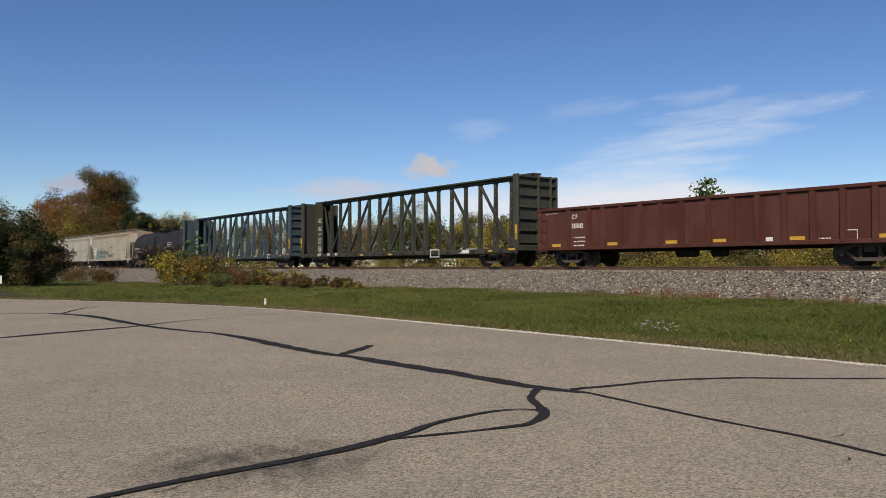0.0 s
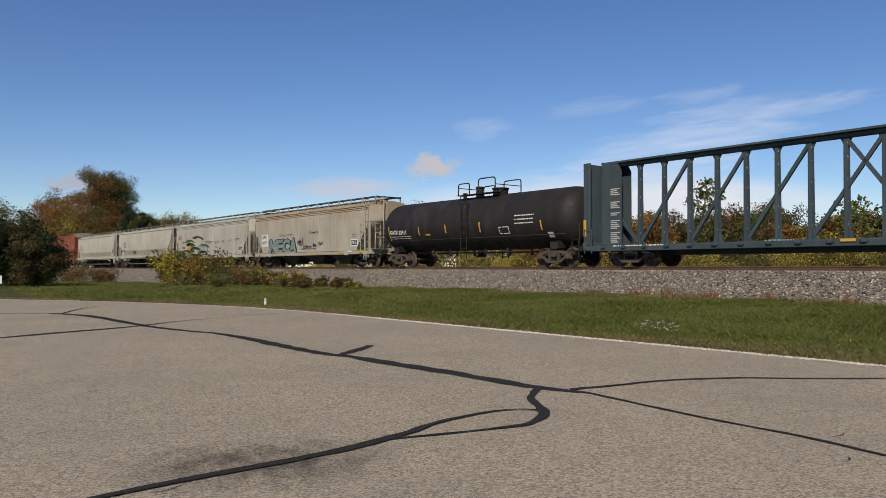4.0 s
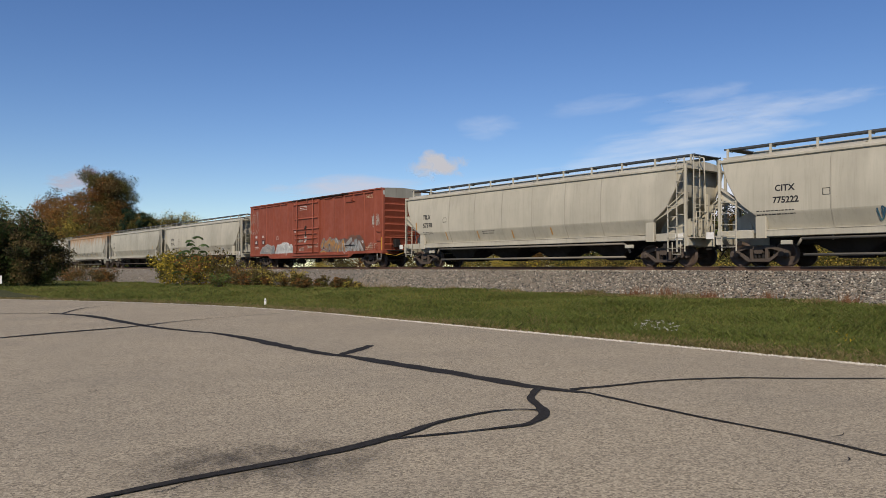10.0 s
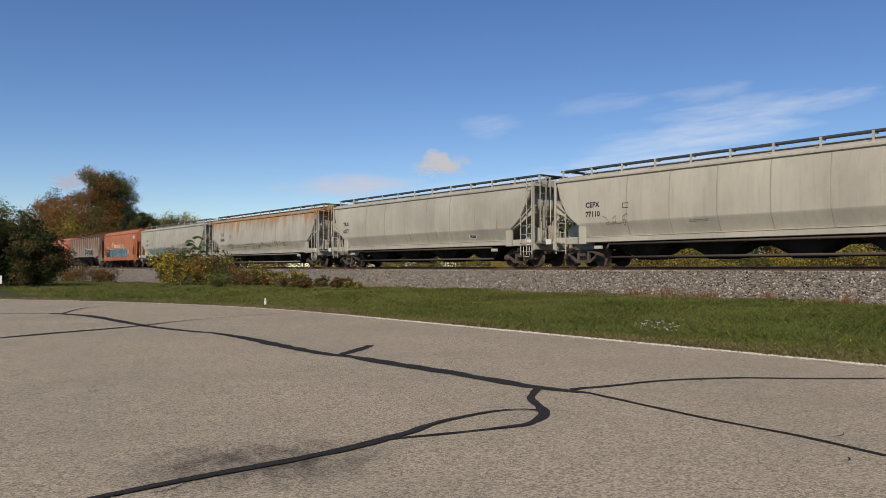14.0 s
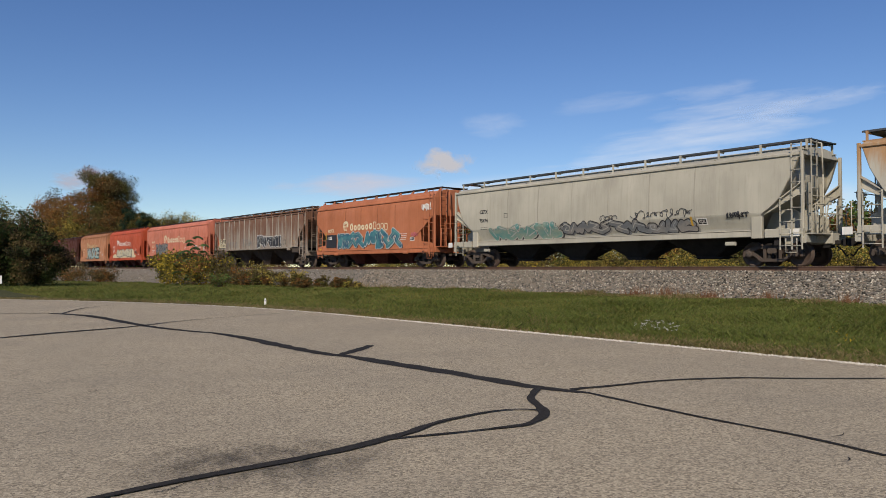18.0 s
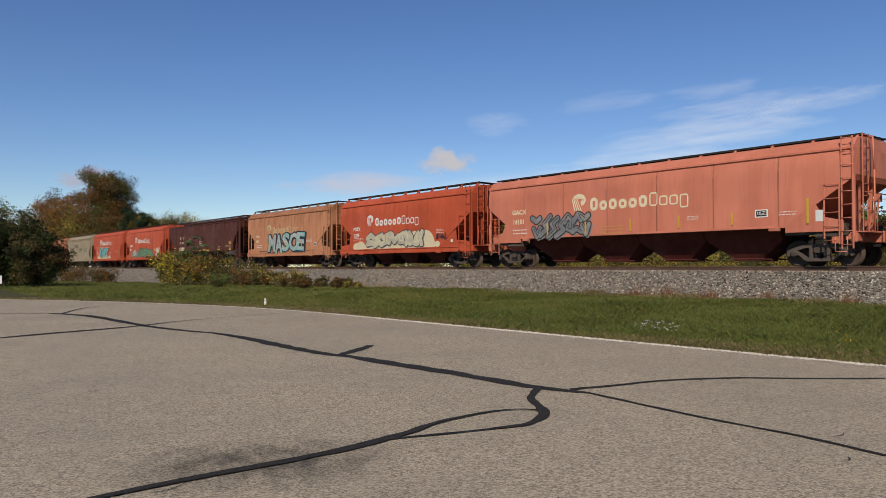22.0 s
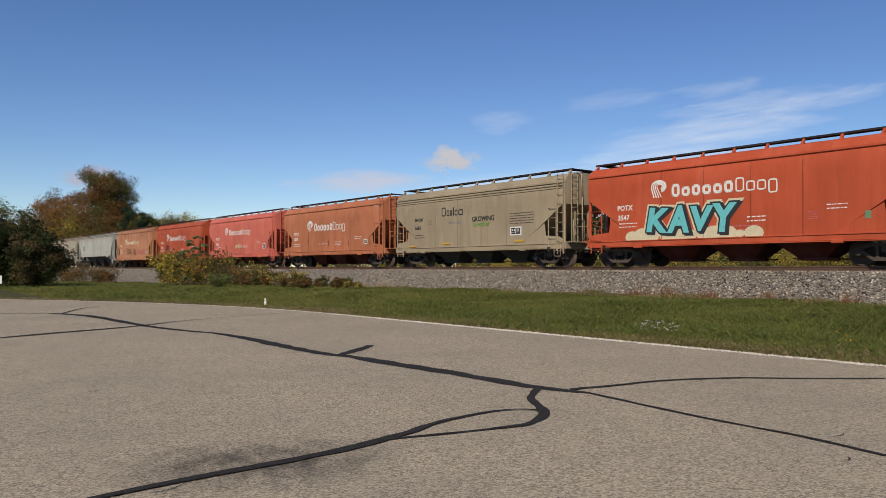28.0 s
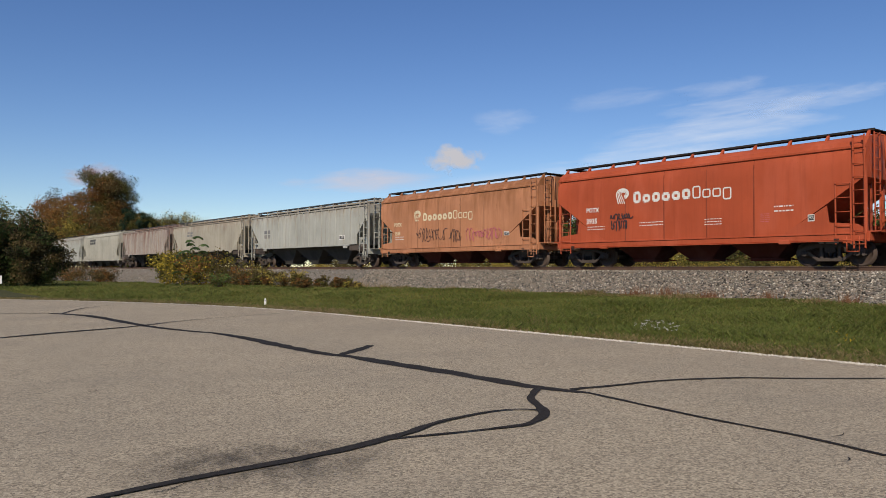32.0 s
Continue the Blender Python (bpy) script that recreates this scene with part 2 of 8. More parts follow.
def ribbon(pts, widths, z, n=10):
    """A flat strip along a smooth line through (q, p) points; its edges waver."""
    line = []
    for i in range(len(pts) - 1):
        p0, p1, p2, p3 = (Vector(pts[max(0, min(len(pts) - 1, i + k))]) for k in (-1, 0, 1, 2))
        w1, w2 = widths[i], widths[i + 1]
        for j in range(n):
            t = j / n
            c = 0.5 * ((2 * p1) + (p2 - p0) * t + (2 * p0 - 5 * p1 + 4 * p2 - p3) * t * t + (3 * p1 - p0 - 3 * p2 + p3) * t ** 3)
            line.append((c, w1 + (w2 - w1) * t))
    line.append((Vector(pts[-1]), widths[-1]))
    g = Geo()
    vs = []
    for i, (c, w) in enumerate(line):
        d = (line[min(i + 1, len(line) - 1)][0] - line[max(i - 1, 0)][0]).normalized()
        s = Vector((-d.y, d.x))
        for side in (-1, 1):
            k = w / 2 * (1 + 0.5 * noise.noise((c.x * 3.1, c.y * 3.1, side * 7.0)))
            v = c + s * (side * k)
            vs.append(at(v.x, v.y, z))
    g.add(vs, [(2 * i, 2 * i + 1, 2 * i + 3, 2 * i + 2) for i in range(len(line) - 1)])
    return g


# Black tar seals on the cracks of the road, as (q, p) lines with their widths.
CRACKS = [
    ([(28.32, 5.47), (25.87, 6.17), (20.97, 6.28), (18.67, 6.54), (17.37, 6.88)],
     [0.25, 0.36, 0.26, 0.2, 0.16]),
    ([(17.37, 6.88), (15.54, 6.92), (13.67, 6.8), (12.06, 6.78), (11.3, 6.91), (10.0, 6.95), (8.85, 7.02), (7.65, 7.0), (6.93, 7.04), (6.23, 7.22)],
     [0.16, 0.3, 0.3, 0.25, 0.25, 0.31, 0.3, 0.26, 0.25, 0.11]),
    ([(11.64, 6.88), (12.08, 7.5), (12.68, 8.23)],
     [0.16, 0.24, 0.14]),
    ([(6.23, 7.22), (5.2, 7.06), (4.64, 6.98), (4.1, 6.93), (3.51, 6.9), (3.13, 6.84), (2.63, 6.73)],
     [0.07, 0.06, 0.06, 0.06, 0.06, 0.055, 0.055]),
    ([(6.54, 7.25), (6.4, 7.86), (6.26, 8.76), (5.78, 9.79), (5.16, 10.48), (4.44, 11.39)],
     [0.12, 0.08, 0.075, 0.08, 0.075, 0.07]),
    ([(6.91, 7.07), (6.41, 6.41), (5.91, 6.05), (5.59, 5.78), (5.37, 5.37), (5.37, 5.07), (5.47, 4.58), (5.6, 4.08), (5.66, 3.82)],
     [0.12, 0.09, 0.12, 0.13, 0.1, 0.07, 0.05, 0.05, 0.06]),
    ([(5.8, 5.93), (6.01, 5.67), (6.04, 5.21), (5.97, 4.7), (5.76, 4.14), (5.61, 3.54), (5.53, 2.95), (5.51, 2.28), (5.49, 1.85), (5.44, 1.38), (5.4, 0.97)],
     [0.05, 0.05, 0.06, 0.08, 0.11, 0.12, 0.115, 0.11, 0.095, 0.085, 0.08]),
    ([(19.05, 2.7), (19.69, 3.95), (20.26, 5.37), (20.77, 6.22), (21.93, 7.84), (22.85, 9.98), (23.78, 12.24)],
     [0.16, 0.2, 0.16, 0.13, 0.06, 0.05, 0.04]),
    ([(29.01, 4.1), (28.32, 5.47)],
     [0.1, 0.12]),
    ([(27.44, 5.59), (31.02, 7.19), (32.96, 8.95)],
     [0.1, 0.06, 0.05]),
]
for i, (pts, widths) in enumerate(CRACKS):
    part("tar_seal", ribbon(pts, widths, 0.006 + 0.0012 * i), M_TAR, road)

rd = random.Random(9)
for i in range(26):         # short unsealed cracks
    q, p, a = rd.uniform(2, 16), rd.uniform(0.5, 11), rd.uniform(-0.4, 0.5)
    ln = rd.uniform(0.08, 0.3)
    part("short_crack", ribbon([(q, p), (q + ln * math.sin(a) * 0.5, p + ln * 0.5), (q + ln * math.sin(a + 0.3), p + ln)], [0.006, 0.012, 0.005], 0.007, 4), M_TAR, road)
# faint dark patch, soft at its rim and broken up by noise
m, nt, bs = mat("dark_road_patch")
bs.inputs["Base Color"].default_value, bs.inputs["Roughness"].default_value = (0.05, 0.045, 0.04, 1), 0.9
tc, gd, mp = nt.nodes.new("ShaderNodeTexCoord"), nt.nodes.new("ShaderNodeTexGradient"), nt.nodes.new("ShaderNodeMapping")
gd.gradient_type = "SPHERICAL"
mp.inputs["Scale"].default_value = (1.0, 2.0, 1.0)
link(nt, tc.outputs["Object"], mp.inputs[0])
link(nt, mp.outputs[0], gd.inputs[0])
mm, ms, tp = nt.nodes.new("ShaderNodeMath"), nt.nodes.new("ShaderNodeMixShader"), nt.nodes.new("ShaderNodeBsdfTransparent")
mm.operation = "MULTIPLY"
link(nt, ramp(nt, gd.outputs["Fac"], 0.0, 0.7, 0.0, 0.55), mm.inputs[0])
link(nt, ramp(nt, noisy(nt, 5.0, 6, shift=False), 0.3, 0.65), mm.inputs[1])
link(nt, mm.outputs[0], ms.inputs[0])
link(nt, tp.outputs[0], ms.inputs[1])
link(nt, bs.outputs[0], ms.inputs[2])
link(nt, ms.outputs[0], nt.nodes["Material Output"].inputs[0])
part("dark_road_patch", Geo().add([(-1, -0.5, 0), (1, -0.5, 0), (1, 0.5, 0), (-1, 0.5, 0)], [(0, 1, 2, 3)]), m, road, "faint dark patch on the asphalt", m=pose(-1.45, 6.05, 0.0045, rz=18) @ Matrix.Diagonal((1.25, 1.9, 1, 1)))

# pale grit along the road's edge
eq = np.concatenate([np.arange(-30, 70, 0.25)])
vs, fs = [], []
for i, q in enumerate(eq):
    e = float(road_edge(q))
    for k, (d, z) in enumerate(((-0.06, -0.004), (-0.02, 0.0), (0.03, 0.001), (0.12, -0.03))):
        vs.append(at(q, e + d + 0.09 * noise.noise((q * 2.9, k * 0.5, 1.0)), z + 0.01))
    if i:
        a = 4 * i
        fs += [(a - 4 + k, a - 3 + k, a + 1 + k, a + k) for k in range(3)]
part("grit_edge", Geo().add(vs, fs), M_GRAVEL_EDGE, road)

# ballast bed
bq = np.concatenate([[-900, -300, -100], np.arange(-40, 120, 2.0), [140, 200, 400, 900]])
bp = np.array([23.7, 24.2, 25.0, 26.0, 27.15, 28.65, 29.8, 31.2, 32.2])


def bed_z(q, p):
    t = z_toe(q)
    top = RAIL - 0.20
    d = np.abs(p - PC)
    slope = np.clip((3.75 - d) / 1.85, 0, 1)
    return t - 0.08 + (top - t + 0.08) * slope - 0.02 * np.clip(1 - np.abs(d - 0.75), 0, 1)


ballast = tagged(sheet("ballast", bq, bp, bed_z, M_BALLAST), "bed of crushed grey and pinkish stone under the track", "ballast", kind="structure")
rng = np.random.default_rng(5)


def lumps(name, pos, size, material, flat=0.75):
    """Many small broken stones in one mesh: squashed, turned octahedra."""
    n = len(pos)
    o = np.array([(1, 0, 0), (-1, 0, 0), (0, 1, 0), (0, -1, 0), (0, 0, 1), (0, 0, -1)], float)
    v = o[None] * (size[:, None, None] * rng.uniform(0.6, 1.2, (n, 6, 1))) + rng.normal(0, 0.18, (n, 6, 3)) * size[:, None, None]
    a = rng.uniform(0, 6.28, n)
    c, s = np.cos(a)[:, None], np.sin(a)[:, None]
    v = np.stack([v[..., 0] * c - v[..., 1] * s, v[..., 0] * s + v[..., 1] * c, v[..., 2] * flat], -1) + pos[:, None]
    f = np.array([(0, 2, 4), (2, 1, 4), (1, 3, 4), (3, 0, 4), (2, 0, 5), (1, 2, 5), (3, 1, 5), (0, 3, 5)])
    return raw(name, v.reshape(-1, 3), (f[None] + 6 * np.arange(n)[:, None, None]).reshape(-1, 3), material)


def world_xyz(q, p, z):
    return np.stack([U.x * q + N.x * p, U.y * q + N.y * p, z], -1)


M_STONES = island("ballast_stone", [(0.03, 0.028, 0.024), (0.17, 0.155, 0.132), (0.29, 0.235, 0.18), (0.075, 0.069, 0.06), (0.52, 0.475, 0.395)], 0.85)
k = 72000
q = np.concatenate([rng.uniform(-6, 40, 56000), rng.uniform(40, 120, k - 56000)])
p = rng.uniform(23.85, 27.0, k)
tagged(lumps("ballast_stones", world_xyz(q, p, bed_z(q, p) + 0.012), rng.uniform(0.025, 0.065, k), M_STONES), "loose broken stones of the ballast slope", "ballast", kind="stuff")

k = 9000
q = np.concatenate([rng.uniform(0, 22, 6500), rng.uniform(22, 50, 2500)])
p = road_edge(q) + rng.normal(0.0, 0.055, k)
M_GRIT = island("edge_grit", [(0.3, 0.27, 0.22), (0.62, 0.58, 0.5), (0.45, 0.4, 0.33), (0.7, 0.66, 0.58)], 0.9)
tagged(lumps("edge_grit", world_xyz(q, p, np.full(k, 0.006)), rng.uniform(0.008, 0.026, k), M_GRIT), "pale loose grit along the road's edge", "grit", kind="stuff")

# rails and ties
RAIL_PROF = [(-0.07, 0), (0.07, 0), (0.07, 0.012), (0.012, 0.03), (0.012, 0.125), (0.036, 0.135), (0.036, 0.165), (0.028, 0.172), (-0.028, 0.172), (-0.036, 0.165), (-0.036, 0.135), (-0.012, 0.125), (-0.012, 0.03), (-0.07, 0.012)]
RAIL_TURN = Matrix(((-U.x, N.x, 0, 0), (-U.y, N.y, 0, 0), (0, 0, 1, 0), (0, 0, 0, 1)))   # car space: x ahead, y away from the camera
for side in (-0.75, 0.75):
    r = part("rail", Geo().prism([(a + side, b) for a, b in RAIL_PROF], "x", -900, 900), M_RAIL, None, m=Matrix.Translation(at(0, PC, RAIL - 0.172)) @ RAIL_TURN)
    tagged(r, "brown rusted steel rail on the ballast", "rail", kind="structure")
    part("rail_head", Geo().box((0, side, 0.1735), (1800, 0.045, 0.003)), M_STEEL, r)
g = Geo()
for i in range(-90, 250):
    g.box((-i * 0.5, random.uniform(-0.02, 0.02), -0.09), (0.22, 2.6, 0.17), 0.012)
ties = part("ties", g, M_TIE, None, m=Matrix.Translation(at(0, PC, RAIL - 0.172)) @ RAIL_TURN)
tagged(ties, "dark wooden ties bedded in the ballast", "ties", kind="stuff")

# ---- the train ----
M_DARK = paint("grimy_steel", (0.022, 0.019, 0.018), 0.3, 0.8, (0.10, 0.055, 0.035))
M_TRUCK = paint("truck_steel", (0.082, 0.064, 0.053), 0.45, 0.85, (0.15, 0.08, 0.05))
M_WHEEL = paint("wheel_steel", (0.085, 0.06, 0.048), 0.4, 0.65, (0.15, 0.085, 0.055))
# dark bay red: shade under the cars and grime put into the colour
M_BAYRED = paint("bay_shaded_grimy_red", (0.10, 0.022, 0.015), 0.3, 0.75, (0.06, 0.03, 0.02))
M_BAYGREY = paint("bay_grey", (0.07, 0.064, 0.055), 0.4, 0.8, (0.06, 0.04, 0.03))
M_PIPE = paint("weathered_pipe", (0.2, 0.18, 0.15), 0.35, 0.7)
M_BAYBROWN = paint("bay_brown", (0.05, 0.022, 0.016), 0.3, 0.8, (0.06, 0.03, 0.02))
M_BOARD = plain("grating_steel", (0.10, 0.105, 0.11), 0.5, 0.6)
M_WHITE = plain("white_lettering", (0.72, 0.70, 0.66))
M_BLACK = plain("black_lettering", (0.02, 0.02, 0.022))
M_YELLOW = plain("yellow_marking", (0.56, 0.33, 0.04))
M_CREAM = plain("cream_lettering", (0.72, 0.62, 0.42))
WHEEL_R = 0.457


def side_frame():
    g = Geo()
    # a cast frame with two windows: upper bar, lower bar, columns and jaws
    def bar(pts, h, d=0.15):
        for (x0, z0), (x1, z1) in zip(pts, pts[1:]):
            g.prism([(x0, z0 - h / 2), (x1, z1 - h / 2), (x1, z1 + h / 2), (x0, z0 + h / 2)], "y", -d / 2, d / 2)
    bar([(-1.14, 0.5), (-0.95, 0.58), (-0.5, 0.72), (0.5, 0.72), (0.95, 0.58), (1.14, 0.5)], 0.13)
    bar([(-0.78, 0.5), (-0.42, 0.24), (0.42, 0.24), (0.78, 0.5)], 0.12)
    for s in (-1, 1):
        g.box((s * 0.3, 0, 0.48), (0.12, 0.16, 0.42), 0.02)
        g.box((s * 0.89, 0, 0.47), (0.3, 0.17, 0.2), 0.04)
        g.box((s * 1.1, 0, 0.44), (0.1, 0.16, 0.16), 0.03)
    return g


def wheelset():
    g = Geo()
    for s in (-1, 1):
        y = s * 0.72
        g.lathe([(y + s * 0.06, 0.0), (y + s * 0.06, 0.11), (y + s * 0.02, 0.13), (y + s * 0.015, 0.36), (y + s * 0.065, 0.38), (y + s * 0.065, 0.452), (y - s * 0.04, 0.46), (y - s * 0.045, 0.485), (y - s * 0.075, 0.485), (y - s * 0.075, 0.37), (y - s * 0.03, 0.35), (y - s * 0.05, 0.1), (y - s * 0.06, 0.0)], (0, 0, 0), 28)
        g.cyl((0, y, 0), (0, s * 1.06, 0), 0.09, 12)
    g.cyl((0, -0.7, 0), (0, 0.7, 0), 0.085, 12)
    return g


def bearing():
    g = Geo()
    g.lathe([(-0.15, 0.0), (-0.15, 0.09), (-0.13, 0.115), (0.02, 0.12), (0.04, 0.1), (0.04, 0.0)], (0, 0, 0), 16)
    for k in range(3):
        a = k * 2.094 + 0.5
        g.cyl((0.06 * math.cos(a), -0.15, 0.06 * math.sin(a)), (0.06 * math.cos(a), -0.175, 0.06 * math.sin(a)), 0.016, 6)
    return g


def springs():
    g = Geo()
    prof = [(0.30, 0.0)]
    for k in range(5):
        prof += [(0.30 + k * 0.045, 0.045), (0.31 + k * 0.045, 0.062), (0.33 + k * 0.045, 0.062), (0.34 + k * 0.045, 0.045)]
    g.lathe(prof + [(0.53, 0.0)], (0, 0, 0), 10, "z")
    return g


WHEELS = []


def truck(car, x):
    t = part("truck", cached(("truck",), lambda: Geo().box((0, 0, 0.58), (0.36, 2.2, 0.2), 0.05).box((0, 0, 0.74), (0.5, 0.5, 0.14), 0.03).box((0.45, 0, 0.5), (0.08, 1.5, 0.1)).box((-0.45, 0, 0.5), (0.08, 1.5, 0.1))), M_TRUCK, car, m=pose(x, 0, 0))
    for s in (-1, 1):
        part("side_frame", cached(("side_frame",), side_frame), M_TRUCK, t, m=pose(0, s * 1.0, 0))
        for x_ in (-0.15, 0.0, 0.15):
            part("spring", cached(("spring",), springs), M_DARK, t, m=pose(x_, s * 1.0, 0))
        for a in (-0.89, 0.89):
            part("bearing_cap", cached(("bearing_cap",), bearing), M_TRUCK, t, m=pose(a, s * 1.0, WHEEL_R, rz=0 if s < 0 else 180))
    for a in (-0.89, 0.89):
        w = part("wheelset", cached(("wheelset",), wheelset), M_WHEEL, t, "steel wheels with polished treads on their axle", m=pose(a, 0, WHEEL_R))
        WHEELS.append((w, a))
    return t


def coupler(car, x, s):
    def build():
        g = Geo().box((0.35, 0, 0.86), (0.75, 0.16, 0.16), 0.03).box((0.74, 0.05, 0.86), (0.24, 0.3, 0.26), 0.06).box((0.72, -0.16, 0.86), (0.16, 0.1, 0.24), 0.04)
        g.box((0.1, 0, 0.86), (0.3, 0.36, 0.36), 0.04)
        return g
    part("coupler", cached(("coupler",), build), M_DARK, car, m=pose(x, 0, 0, rz=0 if s > 0 else 180))
    def hose():
        pts = [(0.25, 0.3, 0.75), (0.45, 0.3, 0.6), (0.62, 0.24, 0.38), (0.75, 0.12, 0.42)]
        return Geo().tube(pts, 0.025, 7)
    part("air_hose", cached(("air_hose",), hose), M_DARK, car, m=pose(x, 0, 0, rz=0 if s > 0 else 180))


def ladder(car, x, y, z0, z1, width, material, face="y", name="ladder"):
    """Two stiles and rungs; face y: in the plane of the car's side, face x: across its end."""
    def build():
        g = Geo()
        for s in (-0.5, 0.5):
            g.box((s * width, 0, (z0 + z1) / 2), (0.05, 0.035, z1 - z0), 0.006)
        n = int((z1 - z0) / 0.38)
        for i in range(n):
            z = z0 + 0.14 + i * (z1 - z0 - 0.2) / max(1, n - 1)
            g.cyl((-width / 2, -0.03, z), (width / 2, -0.03, z), 0.014, 6)
        return g
    return part(name, cached((name, round(z0, 2), round(z1, 2), width), build), material, car, m=pose(x, y, 0, rz=0 if face == "y" else 90))


# --- painted marks: all drawn in the plane of a car's side ---
class Side:
    """The side of a car as a drawing board: x ahead, z up; depth(z) tells how far it bulges."""

    def __init__(self, car, depth, dx=0.0):
        self.car, self.depth, self.dx = car, depth, dx

    def put(self, name, polys, material, lift=0.006, label=""):
        g = Geo()
        tall = []
        for poly in polys:          # tall upright pieces follow the bulge of the side
            if len(poly) == 4 and poly[2][1] - poly[0][1] > 0.16:
                (x0, z0), (x1, _), (x2, z2), (x3, _) = poly
                for i in range(5):
                    u, w = i / 5, (i + 1) / 5
                    tall.append([(x0 + (x3 - x0) * u, z0 + (z2 - z0) * u), (x1 + (x2 - x1) * u, z0 + (z2 - z0) * u), (x1 + (x2 - x1) * w, z0 + (z2 - z0) * w), (x0 + (x3 - x0) * w, z0 + (z2 - z0) * w)])
            else:
                tall.append(poly)
        for i, poly in enumerate(tall):
            n = len(poly)
            g.add([(x + self.dx, -self.depth(z) - lift - 0.00008 * (i % 40), z) for x, z in poly], [tuple(range(n))])
        return part(name, g, material, self.car, label, kind="stuff" if len(polys) > 2 else "")

    def bars(self, name, x, z, w, h, rows, material, lift=0.006, fill=0.3, cols=0):
        """Small print: rows of short bars."""
        r = random.Random(int(x * 97 + z * 31 + w * 53))
        ps = []
        for i in range(rows):
            zz = z - i * h / rows
            hh = h / rows * (fill if not cols else 0.75)
            xx = x
            while xx < x + w - 0.02:
                ww = min(r.uniform(0.03, 0.16) if not cols else w / cols * 0.72, x + w - xx)
                ps.append([(xx, zz - hh), (xx + ww, zz - hh), (xx + ww, zz), (xx, zz)])
                xx += ww + (0.04 if not cols else w / cols * 0.28)
        return self.put(name, ps, material, lift)

    def text(self, word, x, z, size, material, lift=0.008, wide=1.0, hand=0.0):
        """Stencilled or, with hand, brushed words: thinner, each letter a little askew."""
        key = ("word", word, hand)
        def build():
            cu = bpy.data.curves.new("word", "FONT")
            cu.body, cu.size, cu.resolution_u, cu.offset = word, 1.38, 2, 0.042 if not hand else -0.012
            ob = bpy.data.objects.new("word", cu)
            me = bpy.data.meshes.new_from_object(ob)
            bpy.data.objects.remove(ob)
            return me
        if key not in MESHES:
            MESHES[key] = build()
        src = MESHES[key]
        g = Geo()
        wob = lambda v: hand * (0.09 * math.sin(v.co.x * 5.1 + x) + 0.07 * math.sin(v.co.x * 9.7 + 3 * v.co.y))
        g.add([(self.dx + x + (v.co.x + 0.6 * hand * (v.co.y * 0.3 * math.sin(v.co.x * 3.3))) * size * wide, -self.depth(z + v.co.y * size) - lift, z + (v.co.y + wob(v)) * size) for v in src.vertices], [tuple(p.vertices) for p in src.polygons])
        return part("lettering", g, material, self.car)

    def wordmark(self, x, z, w, h, bold, thin, material):
        """A brand's sign: four bent stripes, and a row of plain rounded loops in place of its name."""
        ps, r = [], h * 1.32

        def stroke(line, t):
            for (ax, az), (bx, bz) in zip(line, line[1:]):
                d = Vector((bx - ax, bz - az))
                n_ = Vector((-d.y, d.x)).normalized() * t / 2
                ps.append([(ax - n_.x, az - n_.y), (bx - n_.x, bz - n_.y), (bx + n_.x, bz + n_.y), (ax + n_.x, az + n_.y)])
        m = z - 0.42 * h
        for k in range(4):
            rx, rz = r * (0.5 - 0.105 * k), r * (0.34 - 0.07 * k)
            cx, cz = x + r * (0.55 + 0.02 * k), m + r * 0.62
            arc = [(cx + rx * math.cos(a), cz + rz * math.sin(a)) for a in [3.3 - 4.5 * i / 10 for i in range(11)]]
            stroke([(x + r * (0.22 + 0.17 * k), m - 0.02 * r), arc[0]] + arc, r * (0.085 - 0.008 * k))
        self.flat("brand_sign", ps, material, 0.007)
        x += r * 1.42
        step = (w - r * 1.42) / (bold + 0.92 * thin)
        m = z - 0.5 * h
        heavy, light = [], []
        for i in range(bold + thin):
            ps = heavy if i < bold else light
            wide = step * (0.80 if i < bold else 0.76)
            t = step * (0.26 if i < bold else 0.12)
            tall = (1.0, 0.72, 0.8, 0.72, 0.72, 0.85)[i % 6] if i < bold else (1.0, 0.70, 0.70, 0.70)[(i - bold) % 4]
            low = -0.26 * h if i == bold + thin - 1 else 0.0
            a, b = wide / 2 - t / 2, (tall * h - low) / 2 - t / 2
            cx, cz = x + wide / 2, m + low + (tall * h - low) / 2
            stroke([(cx + a * math.copysign(abs(math.cos(u)) ** 0.3, math.cos(u)), cz + b * math.copysign(abs(math.sin(u)) ** 0.3, math.sin(u))) for u in [6.2832 * q_ / 16 for q_ in range(17)]], t)
            x += step * (1.0 if i < bold else 0.92)
        self.flat("brand_name_bar", heavy, material, 0.007)
        self.flat("brand_name_bar", light, material, 0.007)

    def loops(self, x, z, sizes, t, material):
        """A row of plain rounded loops in place of a name; sizes are their widths and heights."""
        lines = []
        for w, h in sizes:
            cx, cz = x + w / 2, z + h / 2
            lines.append([(cx + (w / 2 - t) * math.copysign(abs(math.cos(u)) ** 0.3, math.cos(u)), cz + (h / 2 - t / 2) * math.copysign(abs(math.sin(u)) ** 0.3, math.sin(u))) for u in [6.2832 * i / 16 for i in range(17)]])
            x += w * 1.05
        self.flat("brand_name_bar", self.fat(lines, t), material, 0.007)

